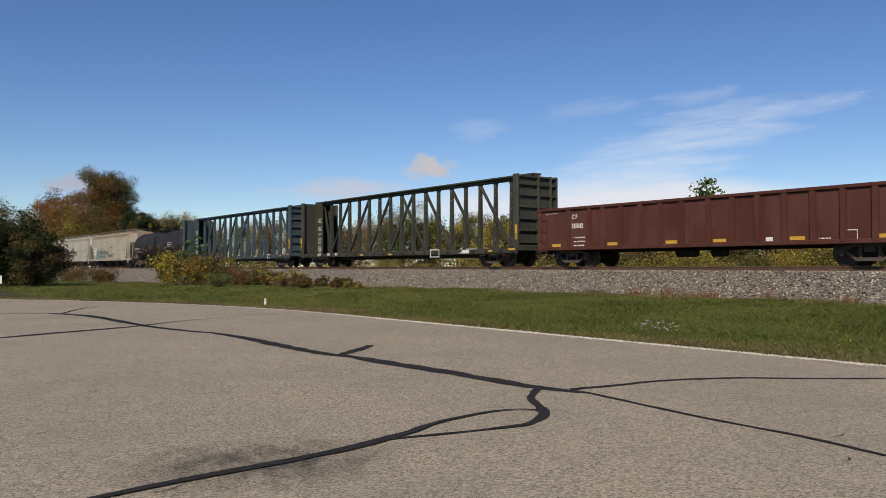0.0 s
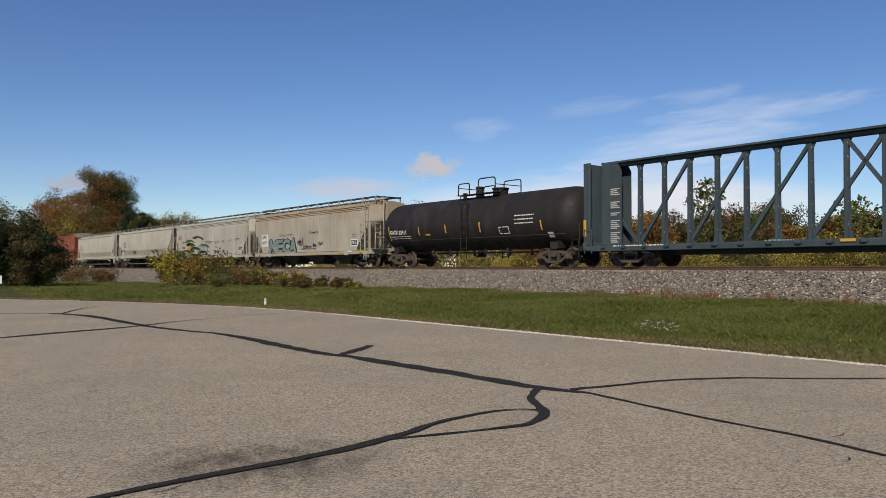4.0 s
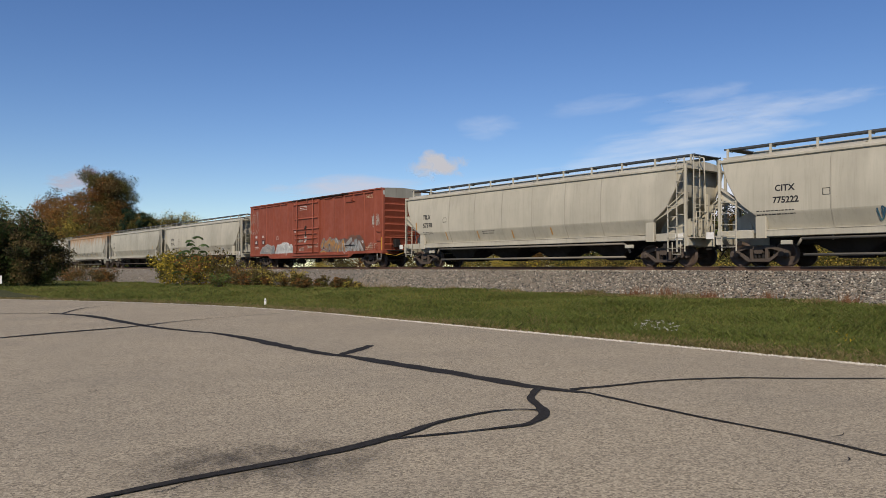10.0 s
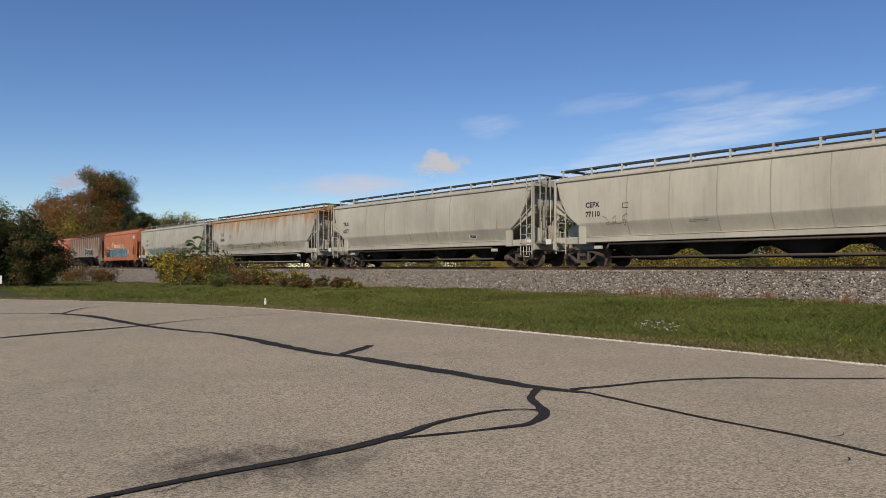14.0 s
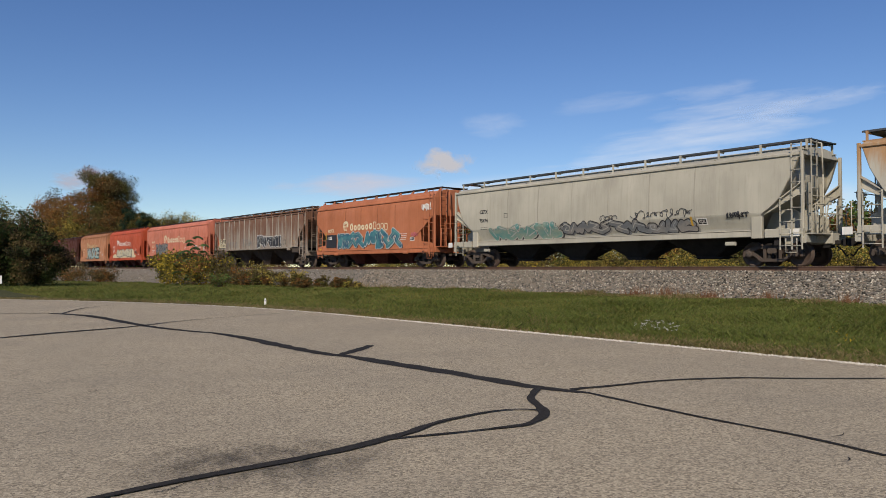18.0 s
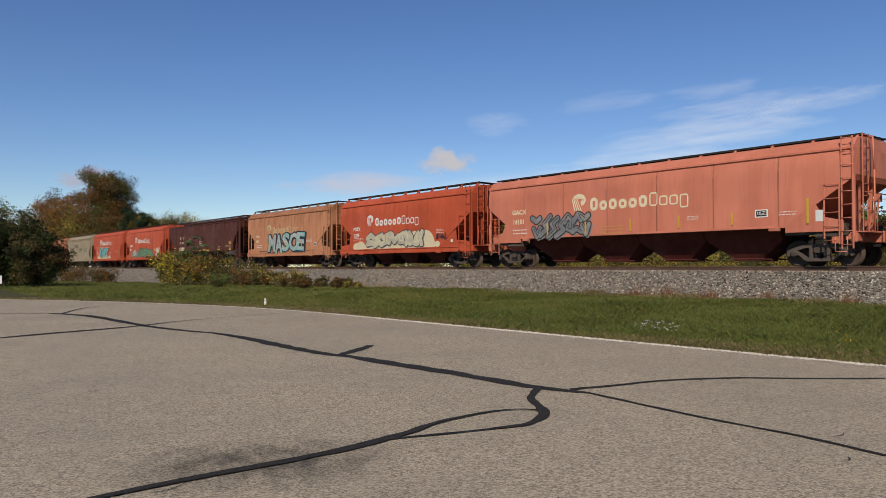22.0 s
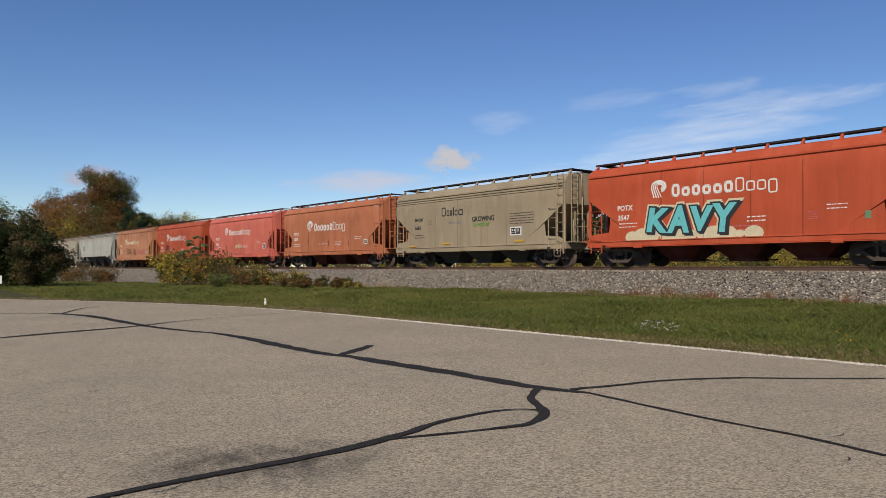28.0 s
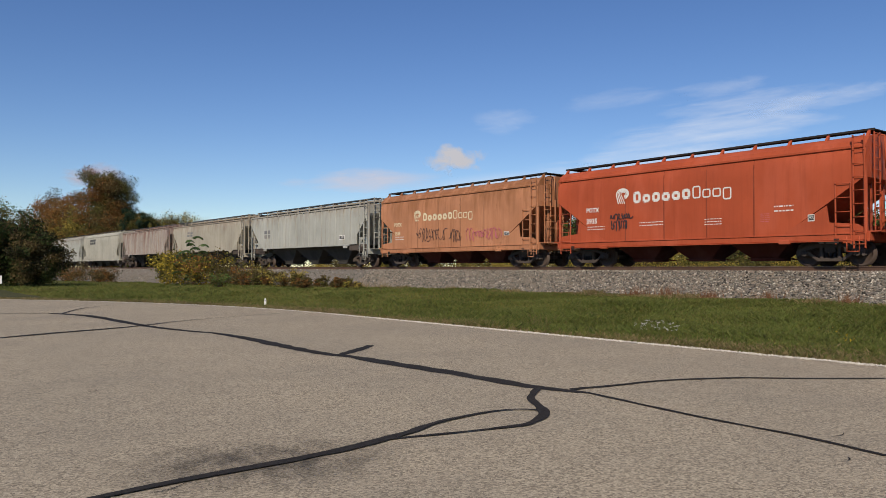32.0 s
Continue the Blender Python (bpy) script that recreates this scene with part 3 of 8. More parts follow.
    def fat(self, lines, t, grow=0.0, dx=0.0, dz=0.0):
        """Polygons of thick bent strokes with rounded ends."""
        ps = []
        t = t + grow
        for line in lines:
            for (ax, az), (bx, bz) in zip(line, line[1:]):
                d = Vector((bx - ax, bz - az))
                if d.length < 1e-4:
                    continue
                n_ = Vector((-d.y, d.x)).normalized() * t / 2
                ps.append([(ax - n_.x, az - n_.y), (bx - n_.x, bz - n_.y), (bx + n_.x, bz + n_.y), (ax + n_.x, az + n_.y)])
            for cx, cz in line:
                ps.append([(cx + t / 2 * math.cos(6.2832 * i / 8 + 0.4), cz + t / 2 * math.sin(6.2832 * i / 8 + 0.4)) for i in range(8)])
        return [[(px + dx, max(0.9, pz + dz)) for px, pz in p_] for p_ in ps]

    def flat(self, name, polys, material, lift):
        """Polygons at one depth, each a hair above the last."""
        g = Geo()
        for i, p_ in enumerate(polys):
            g.add([(px + self.dx, -self.depth(pz) - lift - 0.00003 * (i % 120), pz) for px, pz in p_], [tuple(range(len(p_)))])
        return part(name, g, material, self.car, kind="stuff")

    def spray(self, x, z, w, h, n, fill, edge, back=None, seed=1, glint=None):
        """Sprayed picture: leaning, interlocking fat strokes with rims, a cast block shade and glints, on a cloud of background colour."""
        r = random.Random(seed)
        forms = [[[(0.0, 0.2), (0.35, 0.9), (0.55, 0.3), (1.0, 0.8)]], [[(0.1, 0.7), (0.4, 1.0), (0.8, 0.75), (0.7, 0.3), (0.35, 0.35), (0.5, 0.65)]],
                 [[(0.0, 0.95), (0.6, 0.6), (0.2, 0.35), (0.95, 0.0)]], [[(0.1, 0.0), (0.3, 0.55), (0.15, 1.0)], [(0.5, 0.1), (0.75, 0.5), (0.55, 0.95), (1.0, 0.85)]],
                 [[(0.0, 0.1), (0.5, 0.25), (0.95, 0.1)], [(0.1, 0.6), (0.45, 1.0), (0.9, 0.55)]]]
        n = max(2, int(n * 1.25))
        cell = w / n
        thick = min(0.34 * h, 0.42 * cell)
        lines = []
        for i in range(n):
            lean, sx = r.uniform(-0.12, 0.25), r.uniform(1.1, 1.4)
            flip = r.random() < 0.4
            up_ = r.uniform(-0.06, 0.08)
            over = r.random() < 0.5
            for f_ in r.choice(forms):
                lines.append([(x + thick * 0.5 + (cell * i + cell * 0.92 * sx * ((1 - u) if flip else u) + cell * lean * (v - 0.5)) * (w - thick) / w,
                               z + thick * 0.5 + (h - thick) * min(1.0, max(0.0, ((1 - v) if over else v) * r.uniform(0.9, 1.06) + up_))) for u, v in f_])
        if back:
            blobs = []
            for i in range(n * 2):
                cx, cz, a = x + w * (i + 0.5) / (2 * n), z + h * r.uniform(0.3, 0.72), r.uniform(0.32, 0.5) * h
                blobs.append([(cx + a * 1.2 * math.cos(6.2832 * k / 14), max(1.0, cz + a * math.sin(6.2832 * k / 14))) for k in range(14)])
            self.flat("graffiti_background", blobs, back, 0.006)
        rim = max(0.045, 0.05 * h)
        if edge:
            self.flat("graffiti_shade", self.fat(lines, thick, rim, 0.09, -0.05), G_BLACK if edge is not G_BLACK else G_GREY, 0.012)
            self.flat("graffiti_outline", self.fat(lines, thick, rim * 2), edge, 0.017)
        self.flat("graffiti_fill", self.fat(lines, thick), fill, 0.023)
        inner = [[(a + 0.12 * thick, b + 0.18 * thick) for a, b in line] for line in lines if r.random() < 0.8]
        self.flat("graffiti_glint", self.fat([line[:2] if r.random() < 0.6 else line for line in inner], thick * 0.16), glint or edge or M_WHITE, 0.029)

    def throw(self, word, x, z, w, h, fill, edge, halo=None, glint=None, slant=0.1):
        """Fat sprayed letters, each leaning its own way and overlapping the next, with a dark rim, a cast block shade and a pale halo."""
        layers = {"graffiti_halo": (0.15, halo, 0.010, 0.0), "graffiti_shade": (0.10, edge, 0.014, 0.1), "graffiti_outline": (0.095, edge, 0.017, 0.0), "graffiti_fill": (0.045, fill, 0.022, 0.0), "graffiti_glint": (-0.01, glint, 0.026, -0.03)}
        r0 = random.Random(len(word) + int(w * 10))
        cell = w / len(word)
        pose_ = [(r0.uniform(-0.09, 0.09), r0.uniform(-0.04, 0.05) * h, r0.uniform(0.94, 1.08)) for _ in word]
        for name, (fat_, material, lift, shift_) in layers.items():
            if not material:
                continue
            g = Geo()
            for k, letter in enumerate(word):
                box_ = None
                for off in (0.045, fat_):
                    key = ("glyph", letter, off)
                    if key not in MESHES:
                        cu = bpy.data.curves.new("word", "FONT")
                        cu.body, cu.size, cu.resolution_u, cu.offset = letter, 1.0, 2, off
                        ob = bpy.data.objects.new("word", cu)
                        MESHES[key] = bpy.data.meshes.new_from_object(ob)
                        bpy.data.objects.remove(ob)
                    me = MESHES[key]
                    if box_ is None:
                        xs, zs = [v.co.x for v in me.vertices], [v.co.y for v in me.vertices]
                        box_ = (min(xs), min(zs), max(xs) - min(xs), max(zs) - min(zs))
                turn, rise, tall_ = pose_[k]
                pts = []
                for v in me.vertices:
                    u, q_ = (v.co.x - box_[0]) / box_[2] - 0.5, (v.co.y - box_[1]) / box_[3] - 0.5
                    px, pz = u * cell * 1.06, q_ * h * 0.94 * tall_
                    pts.append((x + cell * (k + 0.5) + px * math.cos(turn) - pz * math.sin(turn) + slant * (q_ + 0.5) * h + shift_, z + h * 0.5 + rise + px * math.sin(turn) + pz * math.cos(turn) - shift_ * 0.5))
                g.add([(a + self.dx, -self.depth(b) - lift - 0.0006 * k, b) for a, b in pts], [tuple(p.vertices) for p in me.polygons])
            part(name, g, material, self.car)

    def scrawl(self, x, z, w, h, material, seed=1, loops=7, thick=0.035):
        """A scribbled tag: quick loops and slashes of a thin line."""
        r = random.Random(seed)
        n = max(8, int(loops * 3.5))
        knots, turn, amp = [], r.uniform(0, 6), 0.8
        for i in range(n):
            if i % 5 == 0:
                amp, step_ = r.uniform(0.35, 1.0), r.choice([-1, 1]) * r.uniform(1.3, 2.4)
            turn += step_ * r.uniform(0.6, 1.3)
            k = (i + 0.5) / n
            knots.append(Vector((x + w * k + 0.55 * w / loops * math.cos(turn), z + h * (0.5 + 0.48 * amp * math.sin(turn)))))
        lines, line = [], []
        for i in range(n - 1):
            p0, p1, p2, p3 = (knots[max(0, min(n - 1, i + k))] for k in (-1, 0, 1, 2))
            for j in range(6):
                t = j / 6
                c = 0.5 * ((2 * p1) + (p2 - p0) * t + (2 * p0 - 5 * p1 + 4 * p2 - p3) * t * t + (3 * p1 - p0 - 3 * p2 + p3) * t ** 3)
                line.append((c.x, min(z + h, max(z, c.y))))
            if r.random() < 0.22:
                lines.append(line)
                line = []
        lines.append(line)
        ps = []
        for line in lines:
            for (ax, az), (bx, bz) in zip(line, line[1:]):
                d = Vector((bx - ax, bz - az))
                if d.length > 1e-4:
                    s = Vector((-d.y, d.x)).normalized() * thick / 2
                    ps.append([(ax - s.x, az - s.y), (bx - s.x, bz - s.y), (bx + s.x, bz + s.y), (ax + s.x, az + s.y)])
        self.flat("scrawled_tag", ps, material, 0.034)

    def label(self, x, z, w=0.55, h=0.36):
        """White stencil panel with black fields."""
        box = lambda a, b, c, d: [(x + a * w, z + c * h), (x + b * w, z + c * h), (x + b * w, z + d * h), (x + a * w, z + d * h)]
        self.put("data_panel", [box(0, 1, 0, 1)], M_WHITE, 0.006)
        self.put("panel_field", [box(0.1, 0.9, 0.14, 0.86)], M_BLACK, 0.010)
        self.put("panel_print", [box(0.2, 0.27, 0.5, 0.72), box(0.36, 0.43, 0.5, 0.72), box(0.47, 0.5, 0.2, 0.8), box(0.58, 0.82, 0.66, 0.74), box(0.58, 0.78, 0.48, 0.54), box(0.1, 0.9, 0.34, 0.38)], M_WHITE, 0.014)

    def ticks(self, xs, z, h, material, w=0.07):
        for x in xs:
            self.put("reflector", [[(x, z), (x + w, z), (x + w, z + h), (x, z + h)]], material, 0.040)


def flat_depth(z):
    return 1.56 if z < 3.4 else 1.56 - 0.10 * ((z - 3.4) / 0.65) ** 2


def round_depth(z):
    if z < 1.98:        # below the crease the side turns inwards
        return 1.585 - 0.30 * (1.98 - z) / 0.68
    if z < 2.5:
        return 1.60 - 0.015 * (2.5 - z) / 0.52
    return 1.60 - 0.13 * ((z - 2.5) / 1.5) ** 2


def hopper(label, half, colour, style="flat", bays=3, ribs=0, boards=None, trim=None, posts=11, bay_colour=None, up=0.05, ledge=0.0, low=1.08, pipes=True, rib_colour=None, thin=False, dome=False):
    """A covered hopper car, half its body's length long on each side. style flat: upright sides with a notch at each end; round: bulging sides."""
    car = tagged(new("covered_hopper_car"), label, "freight car", "cars of the train")
    trim = trim or colour
    boards = boards or (M_BOARD if style == "round" or thin else M_DARK)
    round_ = style == "round"
    depth = round_depth if round_ else flat_depth
    z0, z1 = (1.30, 4.02) if round_ else (low, 4.02)

    def inset(z):
        if round_:
            return np.interp(z, [1.3, 1.95, 2.15, 2.45, 3.2, 4.02], [1.9, 1.52, 1.2, 0.88, 0.46, 0.16])
        if dome:
            return np.interp(z, [low, 1.3, 2.82, 4.02], [1.45, 1.4, 0.12, 0.0])
        return np.interp(z, [low, 2.12, 2.98 if style == "flat" else 3.4, 4.02], [2.9 if low < 1.2 else 2.36, 1.3, 0.02, 0.0])

    def shell():
        g = Geo()
        zs = sorted(set(list(np.linspace(z0, z1, 15)) + ([1.98, 1.985] if round_ else [])))
        nx = 25
        for s in (-1, 1):
            vs = [(float(-half + inset(z) + (2 * (half - inset(z))) * i / (nx - 1)), s * depth(z), z) for z in zs for i in range(nx)]
            fs = [(a * nx + b, a * nx + b + 1, (a + 1) * nx + b + 1, (a + 1) * nx + b)[::(1 if s < 0 else -1)] for a in range(len(zs) - 1) for b in range(nx - 1)]
            g.add(vs, fs, True)
        if not (round_ or dome):
            for e in (-1, 1):
                vs = [(e * (half - float(inset(z))), y, z) for z in zs for y in (-depth(z), depth(z))]
                g.add(vs, [(2 * a, 2 * a + 1, 2 * a + 3, 2 * a + 2)[::e] for a in range(len(zs) - 1)])
        b = half - float(inset(z0))
        g.add([(-b, -depth(z0), z0), (b, -depth(z0), z0), (b, depth(z0), z0), (-b, depth(z0), z0)], [(0, 3, 2, 1)])
        return g
    part("body", cached(("body", style, half, low, dome), shell), colour, car)

    def end_sheet():
        """The end: recessed with a slope below on round cars; bowed outwards over a drawn-in slope where it is domed."""
        ny = 13
        zz = [low, 2.2, 2.95, 3.0, 3.2, 3.6, 4.02] if dome else list(np.linspace(z0, z1, 15))
        vs = []
        for z in zz:
            for i in range(ny):
                u = -1 + 2 * i / (ny - 1)
                if dome:
                    k = float(np.interp(z, [low, 2.2, 2.95, 3.0, 3.6, 4.02], [0.0, 0.15, 0.92, 1.0, 1.0, 0.9]))
                    vs.append((half - (float(inset(z)) if z < 2.9 else 0.0) + 0.42 * k * (1 - abs(u) ** 2.6), u * (depth(z) - 0.004), z))
                else:
                    vs.append((half - float(np.interp(z, [1.3, 2.9, 4.02], [2.7, 0.62, 0.55])), u * (depth(z) - 0.01), z))
        return Geo().add(vs, [(a * ny + b, a * ny + b + 1, (a + 1) * ny + b + 1, (a + 1) * ny + b) for a in range(len(zz) - 1) for b in range(ny - 1)], True)

    def edge_flange():
        zz = list(np.linspace(z0, z1, 15))
        fl = [(half - float(inset(z)) + dx, -depth(z) + dy, z) for z in zz for dx, dy in ((0, 0.0), (0.03, 0.02), (0.03, 0.14))]
        return Geo().add(fl, [(3 * a + k, 3 * a + k + 1, 3 * a + 4 + k, 3 * a + 3 + k) for a in range(len(zz) - 1) for k in (0, 1)])
    for e in (-1, 1):
        if round_ or dome:
            part("end_sheet", cached(("end_sheet", style, half, low, dome), end_sheet), colour, car, m=Matrix.Diagonal((e, 1, 1, 1)))
        if round_:
            for s in (-1, 1):
                part("edge_flange", cached(("edge_flange", half), edge_flange), SEAM[colour.name], car, m=Matrix.Diagonal((e, -s, 1, 1)))

    def roof():
        g = Geo()
        h = half - (0.12 if round_ else 0.0)
        ys = [1.47, 1.40, 1.2, 0.8, 0.4, 0.0]
        zz = [4.0, 4.03, 4.07, 4.12, 4.15, 4.16] if style == "grimy" else [4.0, 4.06, 4.17, 4.28, 4.33, 4.34] if round_ or thin else [4.0, 4.2, 4.36, 4.45, 4.49, 4.5]
        prof = [(-y, z) for y, z in zip(ys, zz)] + [(y, z) for y, z in zip(ys[-2::-1], zz[-2::-1])]
        g.prism(prof, "x", -h, h)
        for s in (-1, 1):
            g.box((0, s * 1.5, 4.0), (2 * h, 0.09, 0.11), 0.02)
        return g
    part("roof", cached(("roof", style, thin, half), roof), colour, car)

    def seams():
        g = Geo()
        n = 9 if round_ else 7
        for s in (-1, 1):
            for i in range(1, n):
                x = -half + 2 * half * i / n
                if abs(x) > half - 2.2:
                    continue
                for za, zb in zip(np.linspace(z0 + 0.02, z1, 9)[:-1], np.linspace(z0 + 0.02, z1, 9)[1:]):
                    g.add([(x - 0.03, s * (depth(za) + 0.0015), za), (x, s * (depth(za) + 0.009), za), (x + 0.03, s * (depth(za) + 0.0015), za), (x - 0.03, s * (depth(zb) + 0.0015), zb), (x, s * (depth(zb) + 0.009), zb), (x + 0.03, s * (depth(zb) + 0.0015), zb)], [(0, 1, 4, 3), (1, 2, 5, 4)])
        return g
    if not ribs:
        part("weld_seams", cached(("weld_seams", style, half, low), seams), SEAM[colour.name], car, kind="stuff")
    for i in range(ribs):
        x = -half + 0.15 + (2 * half - 0.3) * i / (ribs - 1)
        zb = low + 0.02 if abs(x) < half - 1.3 else 3.1 - (half - abs(x)) * 0.66
        for s in (-1, 1):
            part("rib", cached(("rib", round(zb, 2)), lambda: Geo().box((0, 0, (zb + 3.98) / 2), (0.055, 0.06, 3.98 - zb), 0.014)), rib_colour or colour, car, m=pose(x, s * 1.555, 0))
    # hatch trough and running boards
    part("hatch_trough", cached(("hatch_trough", half), lambda: Geo().prism([(-0.32, 4.3), (0.32, 4.3), (0.3, 4.43), (0.2, 4.47), (-0.2, 4.47), (-0.3, 4.43)], "x", -half + 0.8, half - 0.8)), colour if not round_ else trim, car)

    up = 0.0 if round_ else up
    for s in (-1, 1):
        part("running_board", cached(("running_board", half), lambda: Geo().prism([(0.46, 4.545), (0.92, 4.545), (0.92, 4.525), (0.945, 4.525), (0.945, 4.595), (0.92, 4.595), (0.92, 4.575), (0.46, 4.575)], "x", -half - 0.05, half + 0.05)), boards, car, "grated running board along the roof", m=pose(0, 0, up) if s > 0 else pose(0, 0, up, rz=180))
        part("end_board", cached(("end_board",), lambda: Geo().box((0, 0, 4.56), (0.5, 0.9, 0.03))), boards, car, m=pose(s * (half - 0.2), 0, up))
    for i in range(posts):
        x = -half + 0.12 + (2 * half - 0.24) * i / (posts - 1)
        for s in (-1, 1):
            if round_ or thin:
                part("board_bracket", cached(("board_post",), lambda: Geo().box((0, -0.97, 4.36), (0.075, 0.05, 0.42)).box((0, -1.1, 4.19), (0.07, 0.3, 0.04)).box((0, -0.8, 4.5), (0.05, 0.36, 0.05))), trim, car, m=pose(x, 0, up, rz=0 if s < 0 else 180))
                continue
            part("board_bracket", cached(("board_bracket",), lambda: Geo().box((0, -0.93, 4.38), (0.06, 0.03, 0.36)).prism([(-1.38, 4.08), (-1.18, 4.2), (-0.9, 4.52), (-0.97, 4.52)], "x", -0.045, 0.045)), trim, car, m=pose(x, 0, up, rz=0 if s < 0 else 180))
    if ledge:
        for s in (-1, 1):
            part("side_bead", cached(("side_bead", half, ledge), lambda: Geo().box((0, 0, ledge), (2 * half - 0.1, 0.05, 0.05), 0.012).box((0, 0, ledge + 0.12), (2 * half - 0.1, 0.04, 0.03))), colour, car, m=pose(0, s * 1.545, 0))
    # side sills
    for s in (-1, 1):
        if round_:
            part("side_sill", cached(("side_sill_round", half), lambda: Geo().box((0, 0, 1.22), (2 * half - 3.3, 0.1, 0.26), 0.02).box((0, 0.2, 1.32), (2 * half - 3.3, 0.5, 0.04))), trim, car, m=pose(0, s * 1.46, 0, rz=0 if s < 0 else 180))
        elif low > 1.2:
            h = half - 2.35
            part("side_sill", cached(("side_sill_high", half, low), lambda: Geo().box((0, 0, low - 0.03), (2 * h, 0.07, 0.1), 0.02)), trim, car, m=pose(0, s * 1.53, 0))
            for e in (-1, 1):
                part("bolster", cached(("bolster", low), lambda: Geo().box((0, 0, 1.28), (2.1, 0.3, low - 1.1), 0.03).box((0.55, -0.12, 1.15), (1.1, 0.06, 0.26), 0.02)), M_TRUCK, car, m=pose(e * (half - 1.35), s * 1.33, 0, rz=0 if s < 0 else 180))
                if style == "grimy":
                    part("side_plate", cached(("side_plate",), lambda: Geo().box((0, 0, 1.88), (0.82, 0.03, 0.16)).box((0, 0, 1.57), (0.82, 0.03, 0.14)).box((-0.3, 0, 1.72), (0.22, 0.03, 0.16)).box((0.34, 0, 1.72), (0.14, 0.03, 0.16))), colour, car, m=pose(e * (half - 0.85), s * 1.36, 0))
        else:
            part("side_sill", cached(("side_sill_flat", half), lambda: Geo().box((0, 0, 0.98), (2 * half, 0.1, 0.22), 0.02).box((0, 0, 1.10), (2 * half, 0.16, 0.03)).box((0, 0, 0.86), (2 * half - 0.2, 0.17, 0.03))), trim, car, m=pose(0, s * 1.53, 0))
        for e in (-1, 1):
            if round_:
                part("placard", cached(("placard",), lambda: Geo().box((0, 0, 1.2), (0.34, 0.012, 0.26))), M_WHITE, car, "white placard on the end beam", m=pose(e * half - 0.3, s * 1.57, 0))
                part("bolster_post", cached(("bolster_post",), lambda: Geo().box((0, 0, 1.44), (0.42, 0.18, 0.8), 0.03)), trim, car, m=pose(e * (half - 1.75), s * 1.46, 0, rz=0 if e > 0 else 180))
                def brace():
                    """A sloping flanged beam from the corner post down to the bolster post, with a gusset plate below the side sheet."""
                    g = Geo().prism([(-1.62, 1.84), (-1.5, 2.0), (-0.02, 3.02), (-0.02, 2.66)], "y", -0.03, 0.03)
                    g.prism([(-1.5, 1.98), (-1.5, 2.03), (-0.02, 3.05), (-0.02, 3.0)], "y", -0.14, 0.14)
                    g.prism([(-1.62, 1.82), (-1.62, 1.87), (-0.02, 2.69), (-0.02, 2.64)], "y", -0.1, 0.1)
                    return g
                part("end_brace", cached(("end_brace",), brace), trim, car, m=pose(e * half, s * 1.38, 0) @ Matrix.Diagonal((e, 1, 1, 1)))
                part("shear_plate", cached(("shear_plate",), lambda: Geo().prism([(-1.9, 1.3), (-0.1, 1.3), (-0.1, 1.75), (-0.9, 2.15), (-1.6, 2.0)], "y", -0.02, 0.02)), trim, car, m=pose(e * half, s * 0.62, 0) @ Matrix.Diagonal((e, 1, 1, 1)))
                part("end_beam", cached(("end_beam",), lambda: Geo().box((-0.72, 0, 1.2), (1.45, 0.08, 0.32), 0.02).box((-0.2, -0.06, 1.22), (0.4, 0.05, 0.26), 0.01)), trim, car, m=pose(e * half, s * 1.47, 0) @ Matrix.Diagonal((e, s * -1.0, 1, 1)))
            elif not dome:
                edge = [(-1.33, 2.2), (-1.33, low), (-2.36, low)] if style == "grimy" else [(-1.31, 2.22), (-1.05, 1.72), (-0.35, 1.55), (-0.35, 1.2), (-2.36, 1.2), (-2.36, low)] if low > 1.2 else [(-1.28, 2.08), (-1.2, 1.5), (-0.3, 1.42), (-0.1, 1.3), (-0.1, 1.08), (-2.95, 1.08)]
                part("gusset", cached(("gusset", e, style, low), lambda: Geo().prism([(u * e, w) for u, w in edge], "y", -0.02, 0.02)), colour, car, m=pose(e * half, s * 1.5402, 0))
    for s in (-1, 1):
        for e in (-1, 1):
            part("jacking_pad", cached(("jacking_pad", low > 1.2), lambda: Geo().box((0, 0, 0.86 if low < 1.2 else low - 0.16), (0.4, 0.1, 0.15), 0.02)), trim, car, m=pose(e * (half - 2.75), s * 1.58, 0))
            part("placard_holder", cached(("placard_holder",), lambda: Geo().box((0, 0, 0.86), (0.16, 0.03, 0.16))), M_DARK, car, m=pose(e * (half - 0.95), s * 1.6, 0))
    # ends: corner posts, sill, platform, ladders, coupler
    for e in (-1, 1):
        for s in (-1, 1):
            part("corner_post", cached(("corner_post",), lambda: Geo().box((0, 0, 2.55), (0.11, 0.13, 3.1), 0.02)), trim, car, m=pose(e * (half - 0.06), s * 1.46, 0))
            if e * s < 0:
                ladder(car, e * (half - 0.2), s * 1.60, 0.6, 4.38, 0.36, trim)
                if not round_:
                    ladder(car, e * (half - 0.72), s * 1.59, 0.75, 2.85, 0.5, trim, name="side_ladder")
                else:
                    ladder(car, e * (half - 0.62), s * 1.57, 0.6, 2.5, 0.42, trim, name="side_ladder")
                part("step", cached(("step",), lambda: Geo().tube([(-0.2, 0, 1.0), (-0.2, 0, 0.5), (0.2, 0, 0.5), (0.2, 0, 1.0)], 0.02)), trim, car, m=pose(e * (half - 0.42), s * 1.58, 0))
                ladder(car, e * (half + 0.12), s * 0.95, 1.0, 4.5, 0.42, trim, "x", "end_ladder")
            else:
                ladder(car, e * (half - 0.5), s * 1.58, 0.6, 2.5, 0.6, trim, name="side_ladder")
